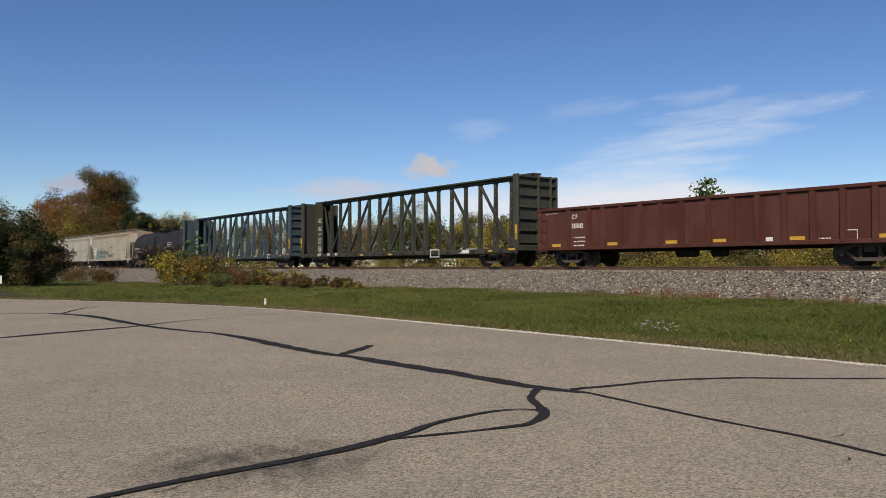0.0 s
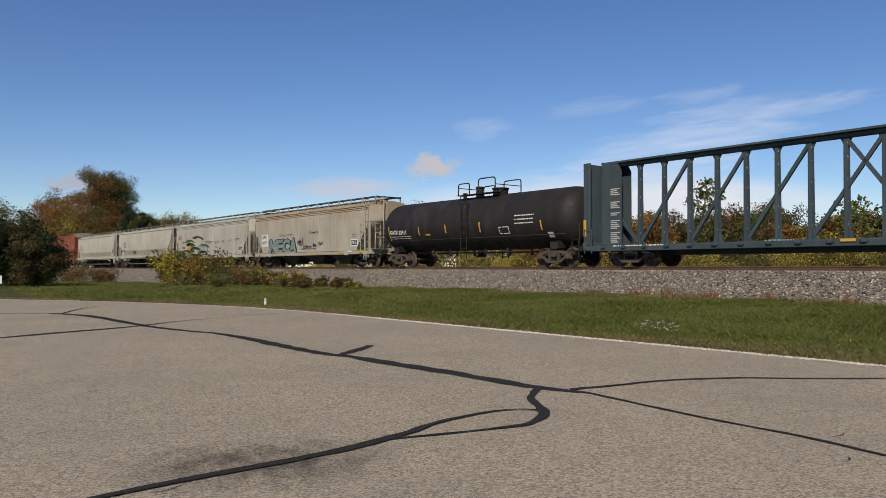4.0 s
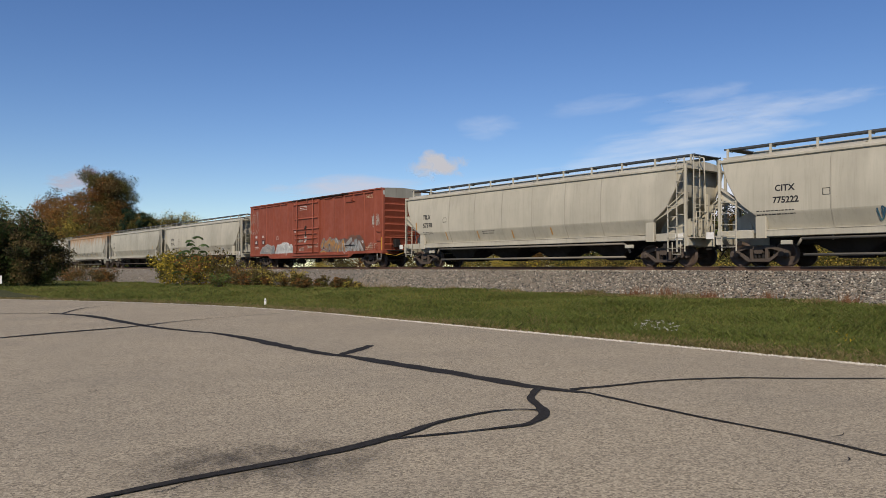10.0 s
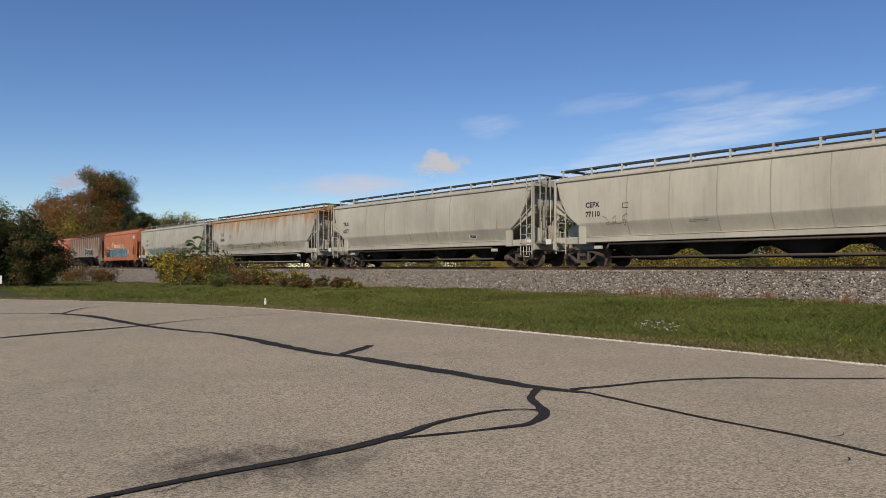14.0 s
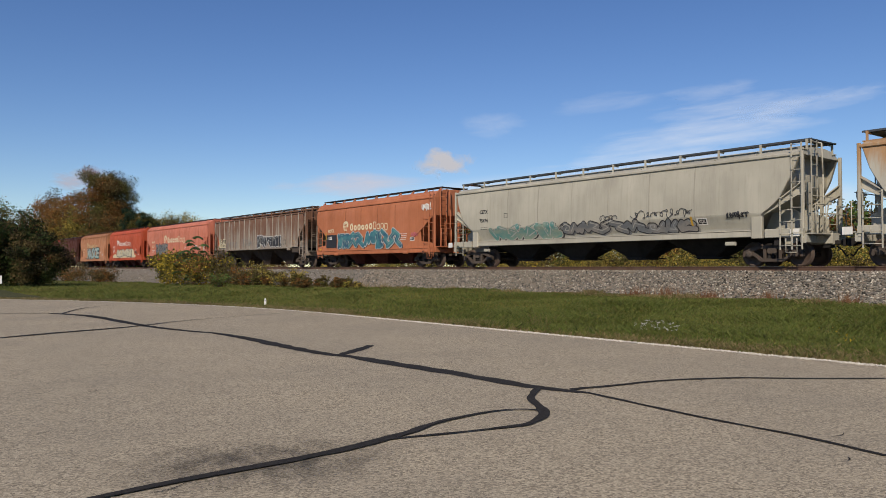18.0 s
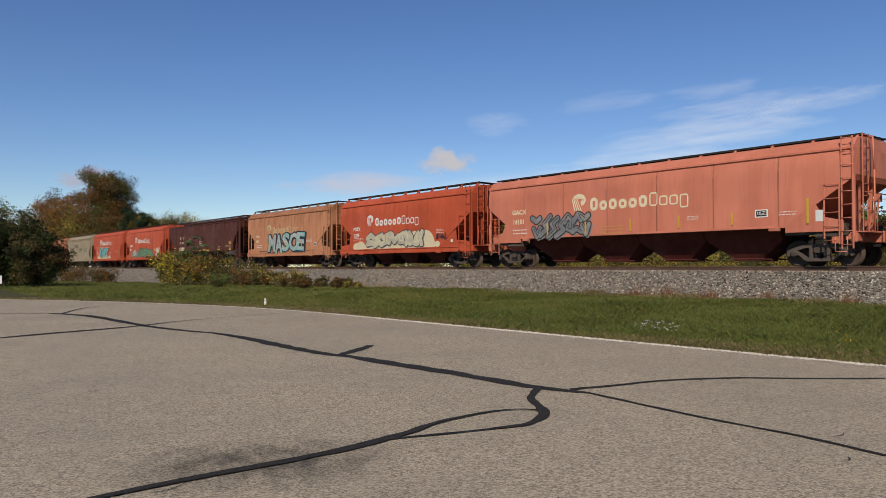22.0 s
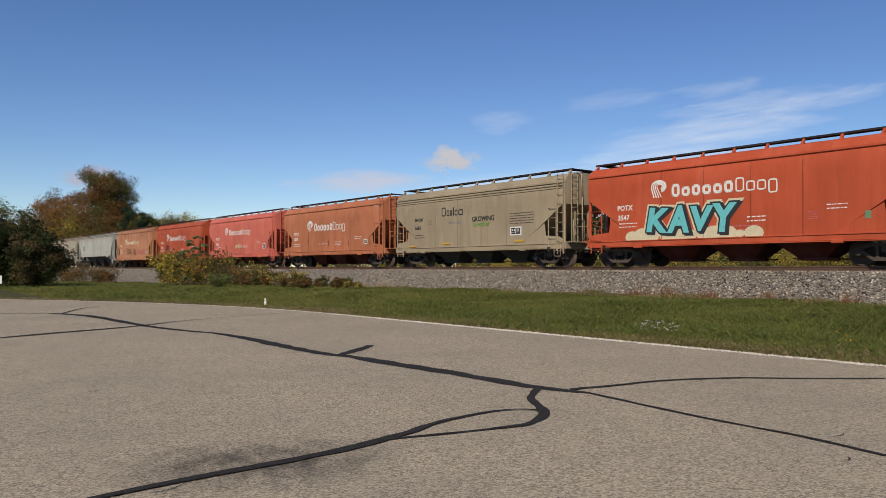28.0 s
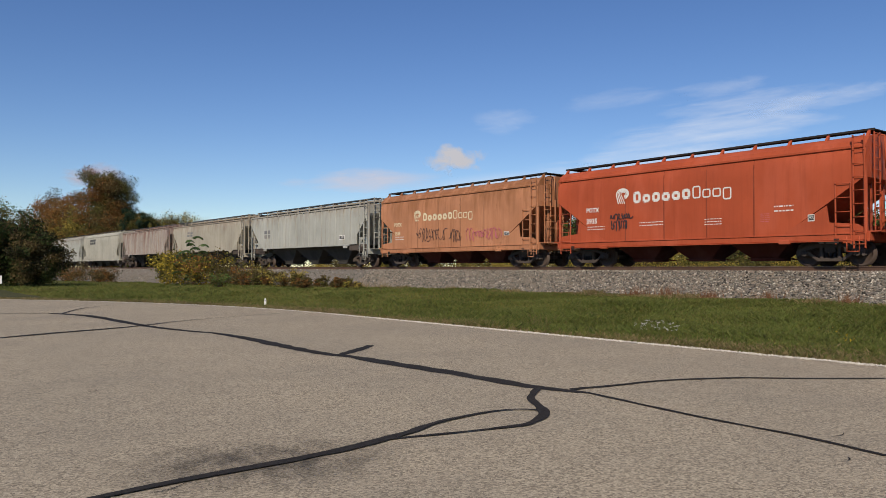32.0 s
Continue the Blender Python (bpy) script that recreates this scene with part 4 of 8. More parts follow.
            part("grab_rail", cached(("grab_rail",), lambda: Geo().tube([(0, -0.45, 1.15), (0, -0.45, 2.2), (0, 0.3, 2.2), (0, 0.3, 1.15)], 0.018)), trim, car, m=pose(e * (half + 0.3), s * 0.8, 0))
        part("roof_rail", cached(("roof_rail", dome), lambda: Geo().tube([(-0.1, -0.75, 4.5), (0.38, -0.75, 4.5), (0.5, -0.75, 4.32), (0.5, -0.75, 1.15)] if dome else [(-0.1, -0.55, 4.5), (0.2, -0.55, 4.42), (0.24, -0.55, 3.3), (0.24, -0.55, 1.15)], 0.03, 6)), trim, car, m=pose(e * half, 0, 0) @ Matrix.Diagonal((e, e, 1, 1)))
        part("brake_rigging", cached(("brake_rigging",), lambda: Geo().tube([(0.05, 0.25, 2.3), (0.0, 0.2, 1.7), (-0.3, 0.1, 1.3)], 0.025, 5).box((0.02, 0.3, 2.4), (0.18, 0.22, 0.3), 0.03).tube([(0.2, -1.2, 1.9), (0.2, 1.2, 1.9)], 0.018, 5).tube([(0.2, -1.2, 2.5), (0.2, 1.2, 2.5)], 0.018, 5)), trim, car, m=pose(e * half, 0, 0) @ Matrix.Diagonal((e, 1, 1, 1)))
        part("end_sill", cached(("end_sill",), lambda: Geo().box((0, 0, 0.98), (0.22, 3.0, 0.3), 0.03)), trim, car, m=pose(e * (half - 0.02), 0, 0))
        part("end_platform", cached(("end_platform",), lambda: Geo().box((0, 0, 1.16), (0.5, 2.9, 0.04)).box((-0.6, 0, 1.0), (1.8, 0.5, 0.4), 0.03)), trim, car, m=pose(e * (half + 0.12), 0, 0) @ Matrix.Diagonal((e, 1, 1, 1)))
        part("centre_post", cached(("centre_post",), lambda: Geo().box((0, -0.5, 2.1), (0.1, 0.12, 1.9)).box((0, 0.5, 2.1), (0.1, 0.12, 1.9))), trim, car, m=pose(e * (half - 0.3), 0, 0))
        coupler(car, e * (half + 0.05), e)
        truck(car, e * (half - 1.4))
    part("brake_wheel", cached(("brake_wheel",), lambda: Geo().lathe([(0, 0.25), (0.03, 0.27), (0.05, 0.25), (0.03, 0.23), (0, 0.25)], (0, 0, 0), 20, "x").cyl((0.02, -0.24, 0), (0.02, 0.24, 0), 0.015).cyl((0.02, 0, -0.24), (0.02, 0, 0.24), 0.015).cyl((-0.2, 0, 0), (0.06, 0, 0), 0.03)), trim, car, m=pose(-half - 0.3, -0.5, 2.45, rz=180))
    part("air_reservoir", cached(("air_reservoir",), lambda: Geo().cyl((0, -0.7, 1.5), (0, 0.4, 1.5), 0.2, 14).box((0, -0.1, 1.35), (0.1, 0.4, 0.3))), trim, car, m=pose(-half + 0.75, 0, 0))
    # bays
    span = 2 * (half - 2.75)
    for i in range(bays):
        x = -span / 2 + span * (i + 0.5) / bays
        w = span / bays

        def bay():
            """A chute: upright above, then narrowing to a flat outlet with its gate."""
            g = Geo()
            a, b = w / 2 - 0.02, w * (0.1 if round_ or style == "grimy" else 0.13 if dome else 0.17)
            knee, zb = (1.15, 0.36) if round_ else (1.28 if style == "grimy" else 1.0, 0.27)
            rows = [(a, 1.3, z0 + 0.01), (a, 0.95, knee), (b, 0.45, zb)]
            g.add([(sx * xx, sy * yy, zz) for xx, yy, zz in rows for sx, sy in ((-1, -1), (1, -1), (1, 1), (-1, 1))],
                  [(4 * r + k, 4 * r + (k + 1) % 4, 4 * r + 4 + (k + 1) % 4, 4 * r + 4 + k) for r in (0, 1) for k in range(4)] + [(3, 2, 1, 0), (8, 9, 10, 11)])
            g.box((0, 0, zb - 0.02), (2 * b + 0.12, 1.1, 0.07), 0.02)
            for sy in (-0.56, 0.56):
                g.box((0, sy, zb + 0.03), (2 * b + 0.3, 0.05, 0.05)).cyl((b + 0.1, sy, zb), (b + 0.42, sy, zb), 0.028, 6)
            return g
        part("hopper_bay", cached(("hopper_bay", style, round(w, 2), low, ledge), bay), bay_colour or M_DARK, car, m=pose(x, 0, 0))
    part("centre_sill", cached(("centre_sill", half), lambda: Geo().box((0, 0, 0.95), (2 * half, 0.4, 0.3))), M_DARK, car)
    if round_ and pipes:
        for s in (-1, 1):
            def pipe():
                h = half - 3.2
                g = Geo().tube([(-h - 0.15, 0, 0.75), (-h, 0, 1.0), (h, 0, 1.0), (h + 0.25, 0, 0.85), (h + 0.35, 0, 0.6)], 0.05, 8)
                g.tube([(-h, 0.15, 0.42), (h, 0.15, 0.42)], 0.05, 8)
                for k in range(-2, 3):
                    g.cyl((k * h / 2.4, 0, 0.92), (k * h / 2.4, 0, 1.1), 0.03, 6)
                return g
            part("unloading_pipe", cached(("unloading_pipe", half), pipe), M_PIPE if pipes == "pale" else M_TRUCK, car, m=pose(0, s * 1.40, 0, rz=0 if s < 0 else 180))
    return car, Side(car, depth)


def frame_ends(car, half, trim, z=0.98):
    for e in (-1, 1):
        part("end_sill", cached(("end_sill",), lambda: Geo().box((0, 0, 0.98), (0.22, 3.0, 0.3), 0.03)), trim, car, m=pose(e * (half - 0.1), 0, z - 0.98))
        coupler(car, e * (half + 0.05), e)


M_FADE = plain("worn_white", (0.42, 0.42, 0.40))


def gondola(label, half, colour):
    car = tagged(new("gondola_car"), label, "freight car", "cars of the train")
    for s in (-1, 1):
        part("side_wall", cached(("side_wall", half), lambda: Geo().box((0, 0, 1.75), (2 * half, 0.03, 1.9))), colour, car, m=pose(0, s * 1.46, 0))
        part("top_chord", cached(("top_chord", half), lambda: Geo().box((0, 0, 2.70), (2 * half + 0.06, 0.14, 0.13), 0.02)), colour, car, m=pose(0, s * 1.5, 0))
        part("side_sill", cached(("side_sill_g", half), lambda: Geo().box((0, 0, 0.84), (2 * half, 0.12, 0.16), 0.02)), colour, car, m=pose(0, s * 1.5, 0))
        for x in (-8.2, -6.4, -5.14, -4.36, -3.36, -2.35, -1.34, -0.33, 0.87, 1.89, 2.9, 3.92, 4.93, 5.95, 6.97, 8.2):
            part("rib", cached(("rib_g",), lambda: Geo().prism([(-0.12, 0), (0.12, 0), (0.09, -0.1), (-0.09, -0.1)], "z", 0.84, 2.64)), colour, car, m=pose(x, s * 1.475, 0, rz=0 if s < 0 else 180))
    for e in (-1, 1):
        part("end_wall", cached(("end_wall_g",), lambda: Geo().box((0, 0, 1.75), (0.04, 2.9, 1.95)).box((0.06, 0, 2.65), (0.12, 3.0, 0.14), 0.02).box((0.06, 0, 1.5), (0.1, 2.9, 0.12), 0.02).box((0.06, 0, 2.1), (0.1, 2.9, 0.12), 0.02)), colour, car, m=pose(e * half, 0, 0) @ Matrix.Diagonal((e, 1, 1, 1)))
        truck(car, e * (half - 1.75))
        ladder(car, e * (half - 0.45), -1.62, 0.6, 2.4, 0.4, colour, name="side_ladder")
    part("floor", Geo().box((0, 0, 1.0), (2 * half, 2.9, 0.08)), colour, car)
    part("centre_sill", Geo().box((0, 0, 0.82), (2 * half, 0.4, 0.3)), M_DARK, car)
    part("brake_cylinder", Geo().cyl((0.5, -0.6, 0.55), (1.1, -0.6, 0.55), 0.16, 12), M_DARK, car)
    part("air_reservoir", Geo().cyl((-1.2, -0.5, 0.6), (-0.3, -0.5, 0.6), 0.2, 12), M_DARK, car)
    frame_ends(car, half, colour)
    return car, Side(car, lambda z: 1.475)


def centrebeam(label, half, colour, trim, low_brace=False):
    car = tagged(new("centrebeam_flat_car"), label, "freight car", "cars of the train")
    part("deck", Geo().box((0, 0, 0.92), (2 * half - 0.3, 2.7, 0.06)).box((0, 0, 0.7), (2 * half - 2.0, 0.5, 0.4)), colour, car)
    for s in (-1, 1):
        part("side_sill", cached(("side_sill_c", half), lambda: Geo().box((0, 0, 0.80), (2 * half - 0.1, 0.1, 0.24), 0.02)), colour, car, m=pose(0, s * 1.45, 0))
        for i in range(20):
            x = -half + 1.2 + (2 * half - 2.4) * i / 19
            part("strap_winch", cached(("strap_winch",), lambda: Geo().box((0, 0, 0.86), (0.18, 0.12, 0.13), 0.02).cyl((-0.12, 0, 0.86), (0.12, 0, 0.86), 0.035, 8)), colour, car, m=pose(x, s * 1.53, 0))
    top = 4.78
    part("top_chord", Geo().box((0, 0, top), (2 * half - 0.2, 0.62, 0.1), 0.02).box((0, 0, top - 0.12), (2 * half - 0.2, 0.3, 0.16), 0.02), colour, car, "dark steel top beam")
    bay = 1.27
    cols = [(k + 0.5) * bay for k in range(-8, 8)]

    def column():
        """A tapering column of two flanges and a web, with bolt heads."""
        g = Geo().prism([(-0.13, 0.95), (0.13, 0.95), (0.07, top - 0.1), (-0.07, top - 0.1)], "x", -0.045, 0.045)
        for k in (-1, 1):
            g.prism([(-0.15, 0.95), (0.15, 0.95), (0.085, top - 0.1), (-0.085, top - 0.1)], "x", k * 0.06 - 0.012, k * 0.06 + 0.012)
        return g
    for x in cols:
        c = part("column", cached(("column", top), column), colour, car, m=pose(x, 0, 0))
        part("bolt_heads", cached(("bolt_heads",), lambda: (lambda g: [g.box((0.074, -0.13 + 0.016 * (z - 1.0), z), (0.012, 0.03, 0.05)) for z in (1.5, 2.3, 3.1, 3.9, 4.4)] and g)(Geo())), M_FADE, c, kind="stuff")
        part("foot_gusset", cached(("foot_gusset",), lambda: Geo().prism([(-0.24, 0.95), (0.24, 0.95), (0.08, 1.4), (-0.08, 1.4)], "y", -0.03, 0.03)), colour, c)
        part("head_gusset", cached(("head_gusset",), lambda: Geo().prism([(-0.22, top - 0.16), (0.22, top - 0.16), (0.06, top - 0.5), (-0.06, top - 0.5)], "y", -0.03, 0.03)), colour, c)

    def diag(x0, za, x1, zb):
        g = Geo().prism([(x0 - 0.07, za), (x0 + 0.07, za), (x1 + 0.07, zb), (x1 - 0.07, zb)], "y", -0.06, 0.06)
        return g.prism([(x0 - 0.085, za), (x0 + 0.085, za), (x1 + 0.085, zb), (x1 - 0.085, zb)], "y", -0.075, -0.06)
    for e in (-1, 1):
        for a in (-0.5, 1.5, 3.5, 5.5):
            part("diagonal", diag(e * a * bay, top - 0.2, e * (a + 2) * bay, 1.0), colour, car)
        part("diagonal", diag(e * 7.5 * bay, 1.0, e * (half - 0.9 if not low_brace else half - 0.3), 4.5 if not low_brace else 2.9), colour, car)
    for e in (-1, 1):
        flip = pose(e * (half - 0.15), 0, 0) @ Matrix.Diagonal((e, 1, 1, 1))
        bh = part("bulkhead", cached(("bulkhead",), lambda: Geo().box((0, 0, 2.83), (0.06, 2.9, 3.7))), colour, car, "tall ribbed end bulkhead", m=flip)
        for y in (-1.4, 1.4):
            part("bulkhead_post", cached(("bulkhead_post",), lambda: Geo().box((-0.05, 0, 2.83), (0.36, 0.14, 3.74), 0.02)), colour, bh, m=pose(0, y, 0))
        for y in (0.0, 0.92):
            part("bulkhead_rib", cached(("bulkhead_rib",), lambda: Geo().box((0.1, 0, 2.83), (0.2, 0.1, 3.72), 0.02)), colour, bh, m=pose(0, y, 0))
        for z in (1.25, 1.85, 2.45, 3.05, 3.65, 4.2, 4.6):
            part("bulkhead_beam", cached(("bulkhead_beam",), lambda: Geo().box((0.09, 0, 0), (0.13, 2.7, 0.12), 0.02)), colour, bh, m=pose(0, 0, z))
        part("marker_plate", cached(("marker_plate",), lambda: Geo().box((0.03, -1.49, 1.75), (0.14, 0.03, 0.75))), M_YELLOW, car, "yellow reflecting plate", m=flip)
        for s in (-1, 1):
            if e < 0:
                part("bulkhead_wing", cached(("bulkhead_wing",), lambda: Geo().prism([(0, 1.0), (-1.1, 1.0), (-1.1, 4.35), (-0.9, 4.7), (0, 4.84)], "y", -0.03, 0.03)), colour, car, m=pose(e * (half - 0.2), s * 0.34, 0) @ Matrix.Diagonal((e, 1, 1, 1)))
            ladder(car, e * (half - 0.3), s * 1.5, 0.6, 1.7, 0.4, trim, name="side_ladder")
        truck(car, e * (half - 2.3))
    frame_ends(car, half, colour, 0.95)
    for e in (-1,):                 # stencils on the wings
        g, h = Geo(), Geo()
        for z, w in ((4.05, 0.7), (3.95, 0.8), (2.75, 0.6), (2.62, 0.7), (2.3, 0.5), (2.18, 0.6)):
            g.box((0, 0, z), (w, 0.004, 0.05))
        k_ = Geo()
        for z0_, n_ in ((3.55, 4), (2.95, 4), (2.45, 2), (2.1, 5), (1.55, 6)):
            for i in range(n_):
                k_.box((-0.04 * (i * 5 % 3), 0, z0_ - 0.085 * i), (0.52 - 0.08 * (i * 5 % 3), 0.004, 0.05))
        part("stencil_column", k_, M_FADE, car, m=pose(e * (half - 0.95), -0.376, 0))
    return car, Side(car, lambda z: 1.505)


def tank(label, half, colour):
    car = tagged(new("tank_car"), label, "freight car", "cars of the train")
    zc, r = 2.42, 1.5
    prof = [(-half + 0.0, 0.0), (-half + 0.05, 0.5), (-half + 0.18, 0.95), (-half + 0.42, 1.3), (-half + 0.75, 1.47), (-half + 1.0, r)]
    prof += [(x, r) for x in np.linspace(-half + 2, half - 2, 6)] + [(-a, b) for a, b in reversed(prof)]
    part("shell", Geo().lathe(prof, (0, 0, zc), 44, "x"), colour, car)
    for x in (-half * 0.4, 0.0, half * 0.4):
        part("weld_band", cached(("weld_band",), lambda: Geo().lathe([(-0.03, r), (-0.02, r + 0.012), (0.02, r + 0.012), (0.03, r)], (0, 0, zc), 44, "x")), colour, car, m=pose(x, 0, 0))
    for e in (-1, 1):
        part("stub_sill", Geo().box((e * (half - 1.2), 0, 0.86), (3.2, 0.5, 0.3), 0.03).box((e * (half - 1.5), 0, 1.05), (0.5, 2.3, 0.4), 0.05), colour, car)
        part("end_handrail", Geo().tube([(e * (half + 0.35), -1.4, 0.95), (e * (half + 0.35), -1.4, 2.0), (e * (half + 0.35), 1.4, 2.0), (e * (half + 0.35), 1.4, 0.95)], 0.025), M_DARK, car)
        part("end_platform", Geo().box((e * (half + 0.1), 0, 0.95), (0.7, 2.9, 0.05)), M_DARK, car)
        ladder(car, e * (half + 0.1), -1.42, 0.45, 1.3, 0.4, M_DARK, name="step")
        truck(car, e * (half - 1.6))
        coupler(car, e * (half + 0.25), e)
    part("side_rail", Geo().tube([(-half + 0.4, -1.5, 1.55), (half - 0.4, -1.5, 1.55)], 0.025).tube([(-half + 0.4, 1.5, 1.55), (half - 0.4, 1.5, 1.55)], 0.025), M_DARK, car)
    for s in (-1, 1):
        ladder(car, 0.32, s * 1.55, 0.45, 3.9, 0.5, M_DARK)
        part("pipe_run", Geo().tube([(-half + 3.0, s * 0.9, 0.82), (half - 3.0, s * 0.9, 0.78)], 0.03, 6), M_DARK, car)
        for x in (-3.2, -1.6, 1.4, 3.1):
            part("hanger", cached(("hanger",), lambda: Geo().box((0, 0, 0.8), (0.12, 0.1, 0.36), 0.02)), M_DARK, car, m=pose(x, s * 0.9, 0))
    dome_at = pose(0.65, 0, 0)
    part("dome_platform", Geo().box((0, -0.75, 3.98), (3.2, 0.5, 0.04)).box((0, 0.75, 3.98), (3.2, 0.5, 0.04)), M_DARK, car, m=dome_at)
    for y in (-0.95, 0.95):
        for x0, x1, z1 in ((-1.5, -0.55, 4.62), (0.2, 1.55, 4.78)):
            r_ = 0.14
            pts = [(x0, y, 3.98), (x0, y, z1 - r_), (x0 + 0.04, y, z1 - 0.04), (x0 + r_, y, z1), (x1 - r_, y, z1), (x1 - 0.04, y, z1 - 0.04), (x1, y, z1 - r_), (x1, y, 3.98)]
            part("dome_railing", Geo().tube(pts, 0.032, 8), M_DARK, car, m=dome_at)
    for x in (-1.5, 1.55):
        part("cross_rail", Geo().tube([(x, -0.95, 4.4), (x, 0.95, 4.4)], 0.025, 6), M_DARK, car, m=dome_at)
    part("manway", Geo().cyl((0.95, 0, 3.85), (0.95, 0, 4.2), 0.42, 20).cyl((0.95, 0, 4.2), (0.95, 0, 4.28), 0.46, 20), M_DARK, car, m=dome_at)
    part("valve_housing", Geo().cyl((-0.55, -0.2, 3.85), (-0.55, -0.2, 4.36), 0.2, 16).cyl((-0.55, -0.2, 4.36), (-0.55, -0.2, 4.46), 0.23, 16), M_DARK, car, m=dome_at)
    part("vent_valve", Geo().cyl((-2.05, 0, 3.85), (-2.05, 0, 4.16), 0.11, 12).cyl((-2.05, 0, 4.16), (-2.05, 0, 4.22), 0.15, 12), M_DARK, car, m=dome_at)
    part("bottom_outlet", Geo().cyl((0, 0, 0.9), (0, 0, 0.55), 0.2, 14).box((0, 0, 0.6), (0.5, 0.3, 0.08)), M_DARK, car)
    return car, Side(car, lambda z: math.sqrt(max(0.05, r * r - (z - zc) ** 2)))


def boxcar(label, half, colour):
    car = tagged(new("boxcar"), label, "freight car", "cars of the train")
    top = 4.95
    part("body", Geo().box((0, 0, (0.95 + top) / 2), (2 * half - 0.1, 3.0, top - 0.95)), colour, car)
    part("roof", Geo().prism([(-1.54, top - 0.02), (-1.54, top + 0.03), (0, top + 0.11), (1.54, top + 0.03), (1.54, top - 0.02)], "x", -half, half), colour, car)
    for i in range(14):
        part("roof_rib", cached(("roof_rib",), lambda: Geo().prism([(-1.54, top + 0.03), (0, top + 0.11), (1.54, top + 0.03), (1.54, top + 0.06), (0, top + 0.14), (-1.54, top + 0.06)], "x", -0.05, 0.05)), M_DARK, car, m=pose(-half + 0.6 + i * (2 * half - 1.2) / 13, 0, 0))
    for s in (-1, 1):
        part("eave_rail", Geo().box((0, s * 1.53, top + 0.0), (2 * half, 0.05, 0.09), 0.01), colour, car)
        part("side_sill", Geo().prism([(-half, 1.05), (half, 1.05), (half, 0.88), (half - 3.4, 0.88), (half - 3.9, 0.66), (-half + 3.9, 0.66), (-half + 3.4, 0.88), (-half, 0.88)], "y", s * 1.52 - 0.04, s * 1.52 + 0.04), colour, car)
        for x in (-9.3, -8.05, -6.8, -5.5, -4.3, -3.1, -2.3, 2.4, 3.9, 5.15, 6.4, 7.66, 8.9):
            part("side_post", cached(("side_post",), lambda: Geo().prism([(-0.05, 0), (0.05, 0), (0.03, -0.022), (-0.03, -0.022)], "z", 1.05, 4.87)), colour, car, m=pose(x, s * 1.5, 0, rz=0 if s < 0 else 180))
        for x in (-8.7, -7.4, -6.15, -4.9, -3.7, 3.1, 4.5, 5.75, 7.0, 8.25):
            part("panel_ledge", cached(("panel_ledge",), lambda: Geo().prism([(-0.02, 4.86), (-0.1, 4.8), (-0.1, 4.77), (-0.02, 4.8)], "x", -0.5, 0.5)), colour, car, m=pose(x, s * 1.48, 0, rz=0 if s < 0 else 180))
        part("route_board", Geo().box((6.0, s * 1.53, 4.36), (1.15, 0.08, 0.04)).box((6.15, s * 1.53, 4.5), (0.2, 0.05, 0.14)), colour, car)
        part("route_board", Geo().box((6.0, s * 1.56, 1.45), (1.2, 0.1, 0.05)), M_DARK, car)
        d = part("plug_door", Geo().box((-0.1, s * 1.55, 2.85), (4.0, 0.07, 3.95), 0.02), colour, car)
        for x0, x1, z in ((-1.9, 1.75, 4.62), (-1.75, 1.7, 3.55), (-2.0, 1.9, 2.78), (-1.75, 1.6, 2.42), (-1.75, 1.6, 2.08), (-1.75, 1.6, 1.68), (-1.9, 1.8, 1.08)):
            part("door_stiffener", Geo().prism([(s * 1.585, z - 0.05), (s * 1.66, z - 0.04), (s * 1.66, z - 0.01), (s * 1.585, z + 0.07)], "x", x0, x1), colour, d)
        for x in (-1.33, 1.1):
            part("lock_bar", Geo().cyl((x, s * 1.67, 0.98), (x, s * 1.67, 4.9), 0.035, 8), colour, d)
            for z in (1.2, 2.5, 3.7, 4.7):
                part("bar_keeper", cached(("bar_keeper",), lambda: Geo().box((0, 0, 0), (0.16, 0.1, 0.1), 0.02)), colour, d, m=pose(x, s * 1.64, z))
        part("lock_bar", Geo().cyl((0.19, s * 1.65, 4.55), (0.19, s * 1.65, 4.95), 0.03, 6), colour, d)
        part("door_handle", Geo().prism([(-0.12, 2.76), (0.12, 2.76), (0.07, 2.86), (0.03, 3.0), (-0.03, 3.0), (-0.07, 2.86)], "y", s * 1.66 - 0.04, s * 1.66 + 0.04).cyl((0, s * 1.66, 2.6), (0, s * 1.66, 2.2), 0.03, 6), M_DARK, d)
        part("door_track", Geo().box((1.8, s * 1.6, 0.86), (8.0, 0.12, 0.07)), colour, car)
        part("door_track", Geo().box((1.8, s * 1.58, 4.93), (8.0, 0.14, 0.06)), M_DARK, car)
        ladder(car, -s * (half - 0.35) if s < 0 else (half - 0.35) * -1, s * 1.54, 0.95, 2.3, 0.5, colour, name="side_ladder")
        part("step", Geo().tube([(s * -9.65, s * 1.5, 0.92), (s * -9.65, s * 1.5, 0.5), (s * -9.2, s * 1.5, 0.5), (s * -9.2, s * 1.5, 0.92)], 0.022), M_FADE if s < 0 else colour, car)
        part("marker_plate", Geo().box((9.73, s * 1.53, 1.45), (0.09, 0.03, 0.85)), M_YELLOW, car, "yellow reflecting strip")
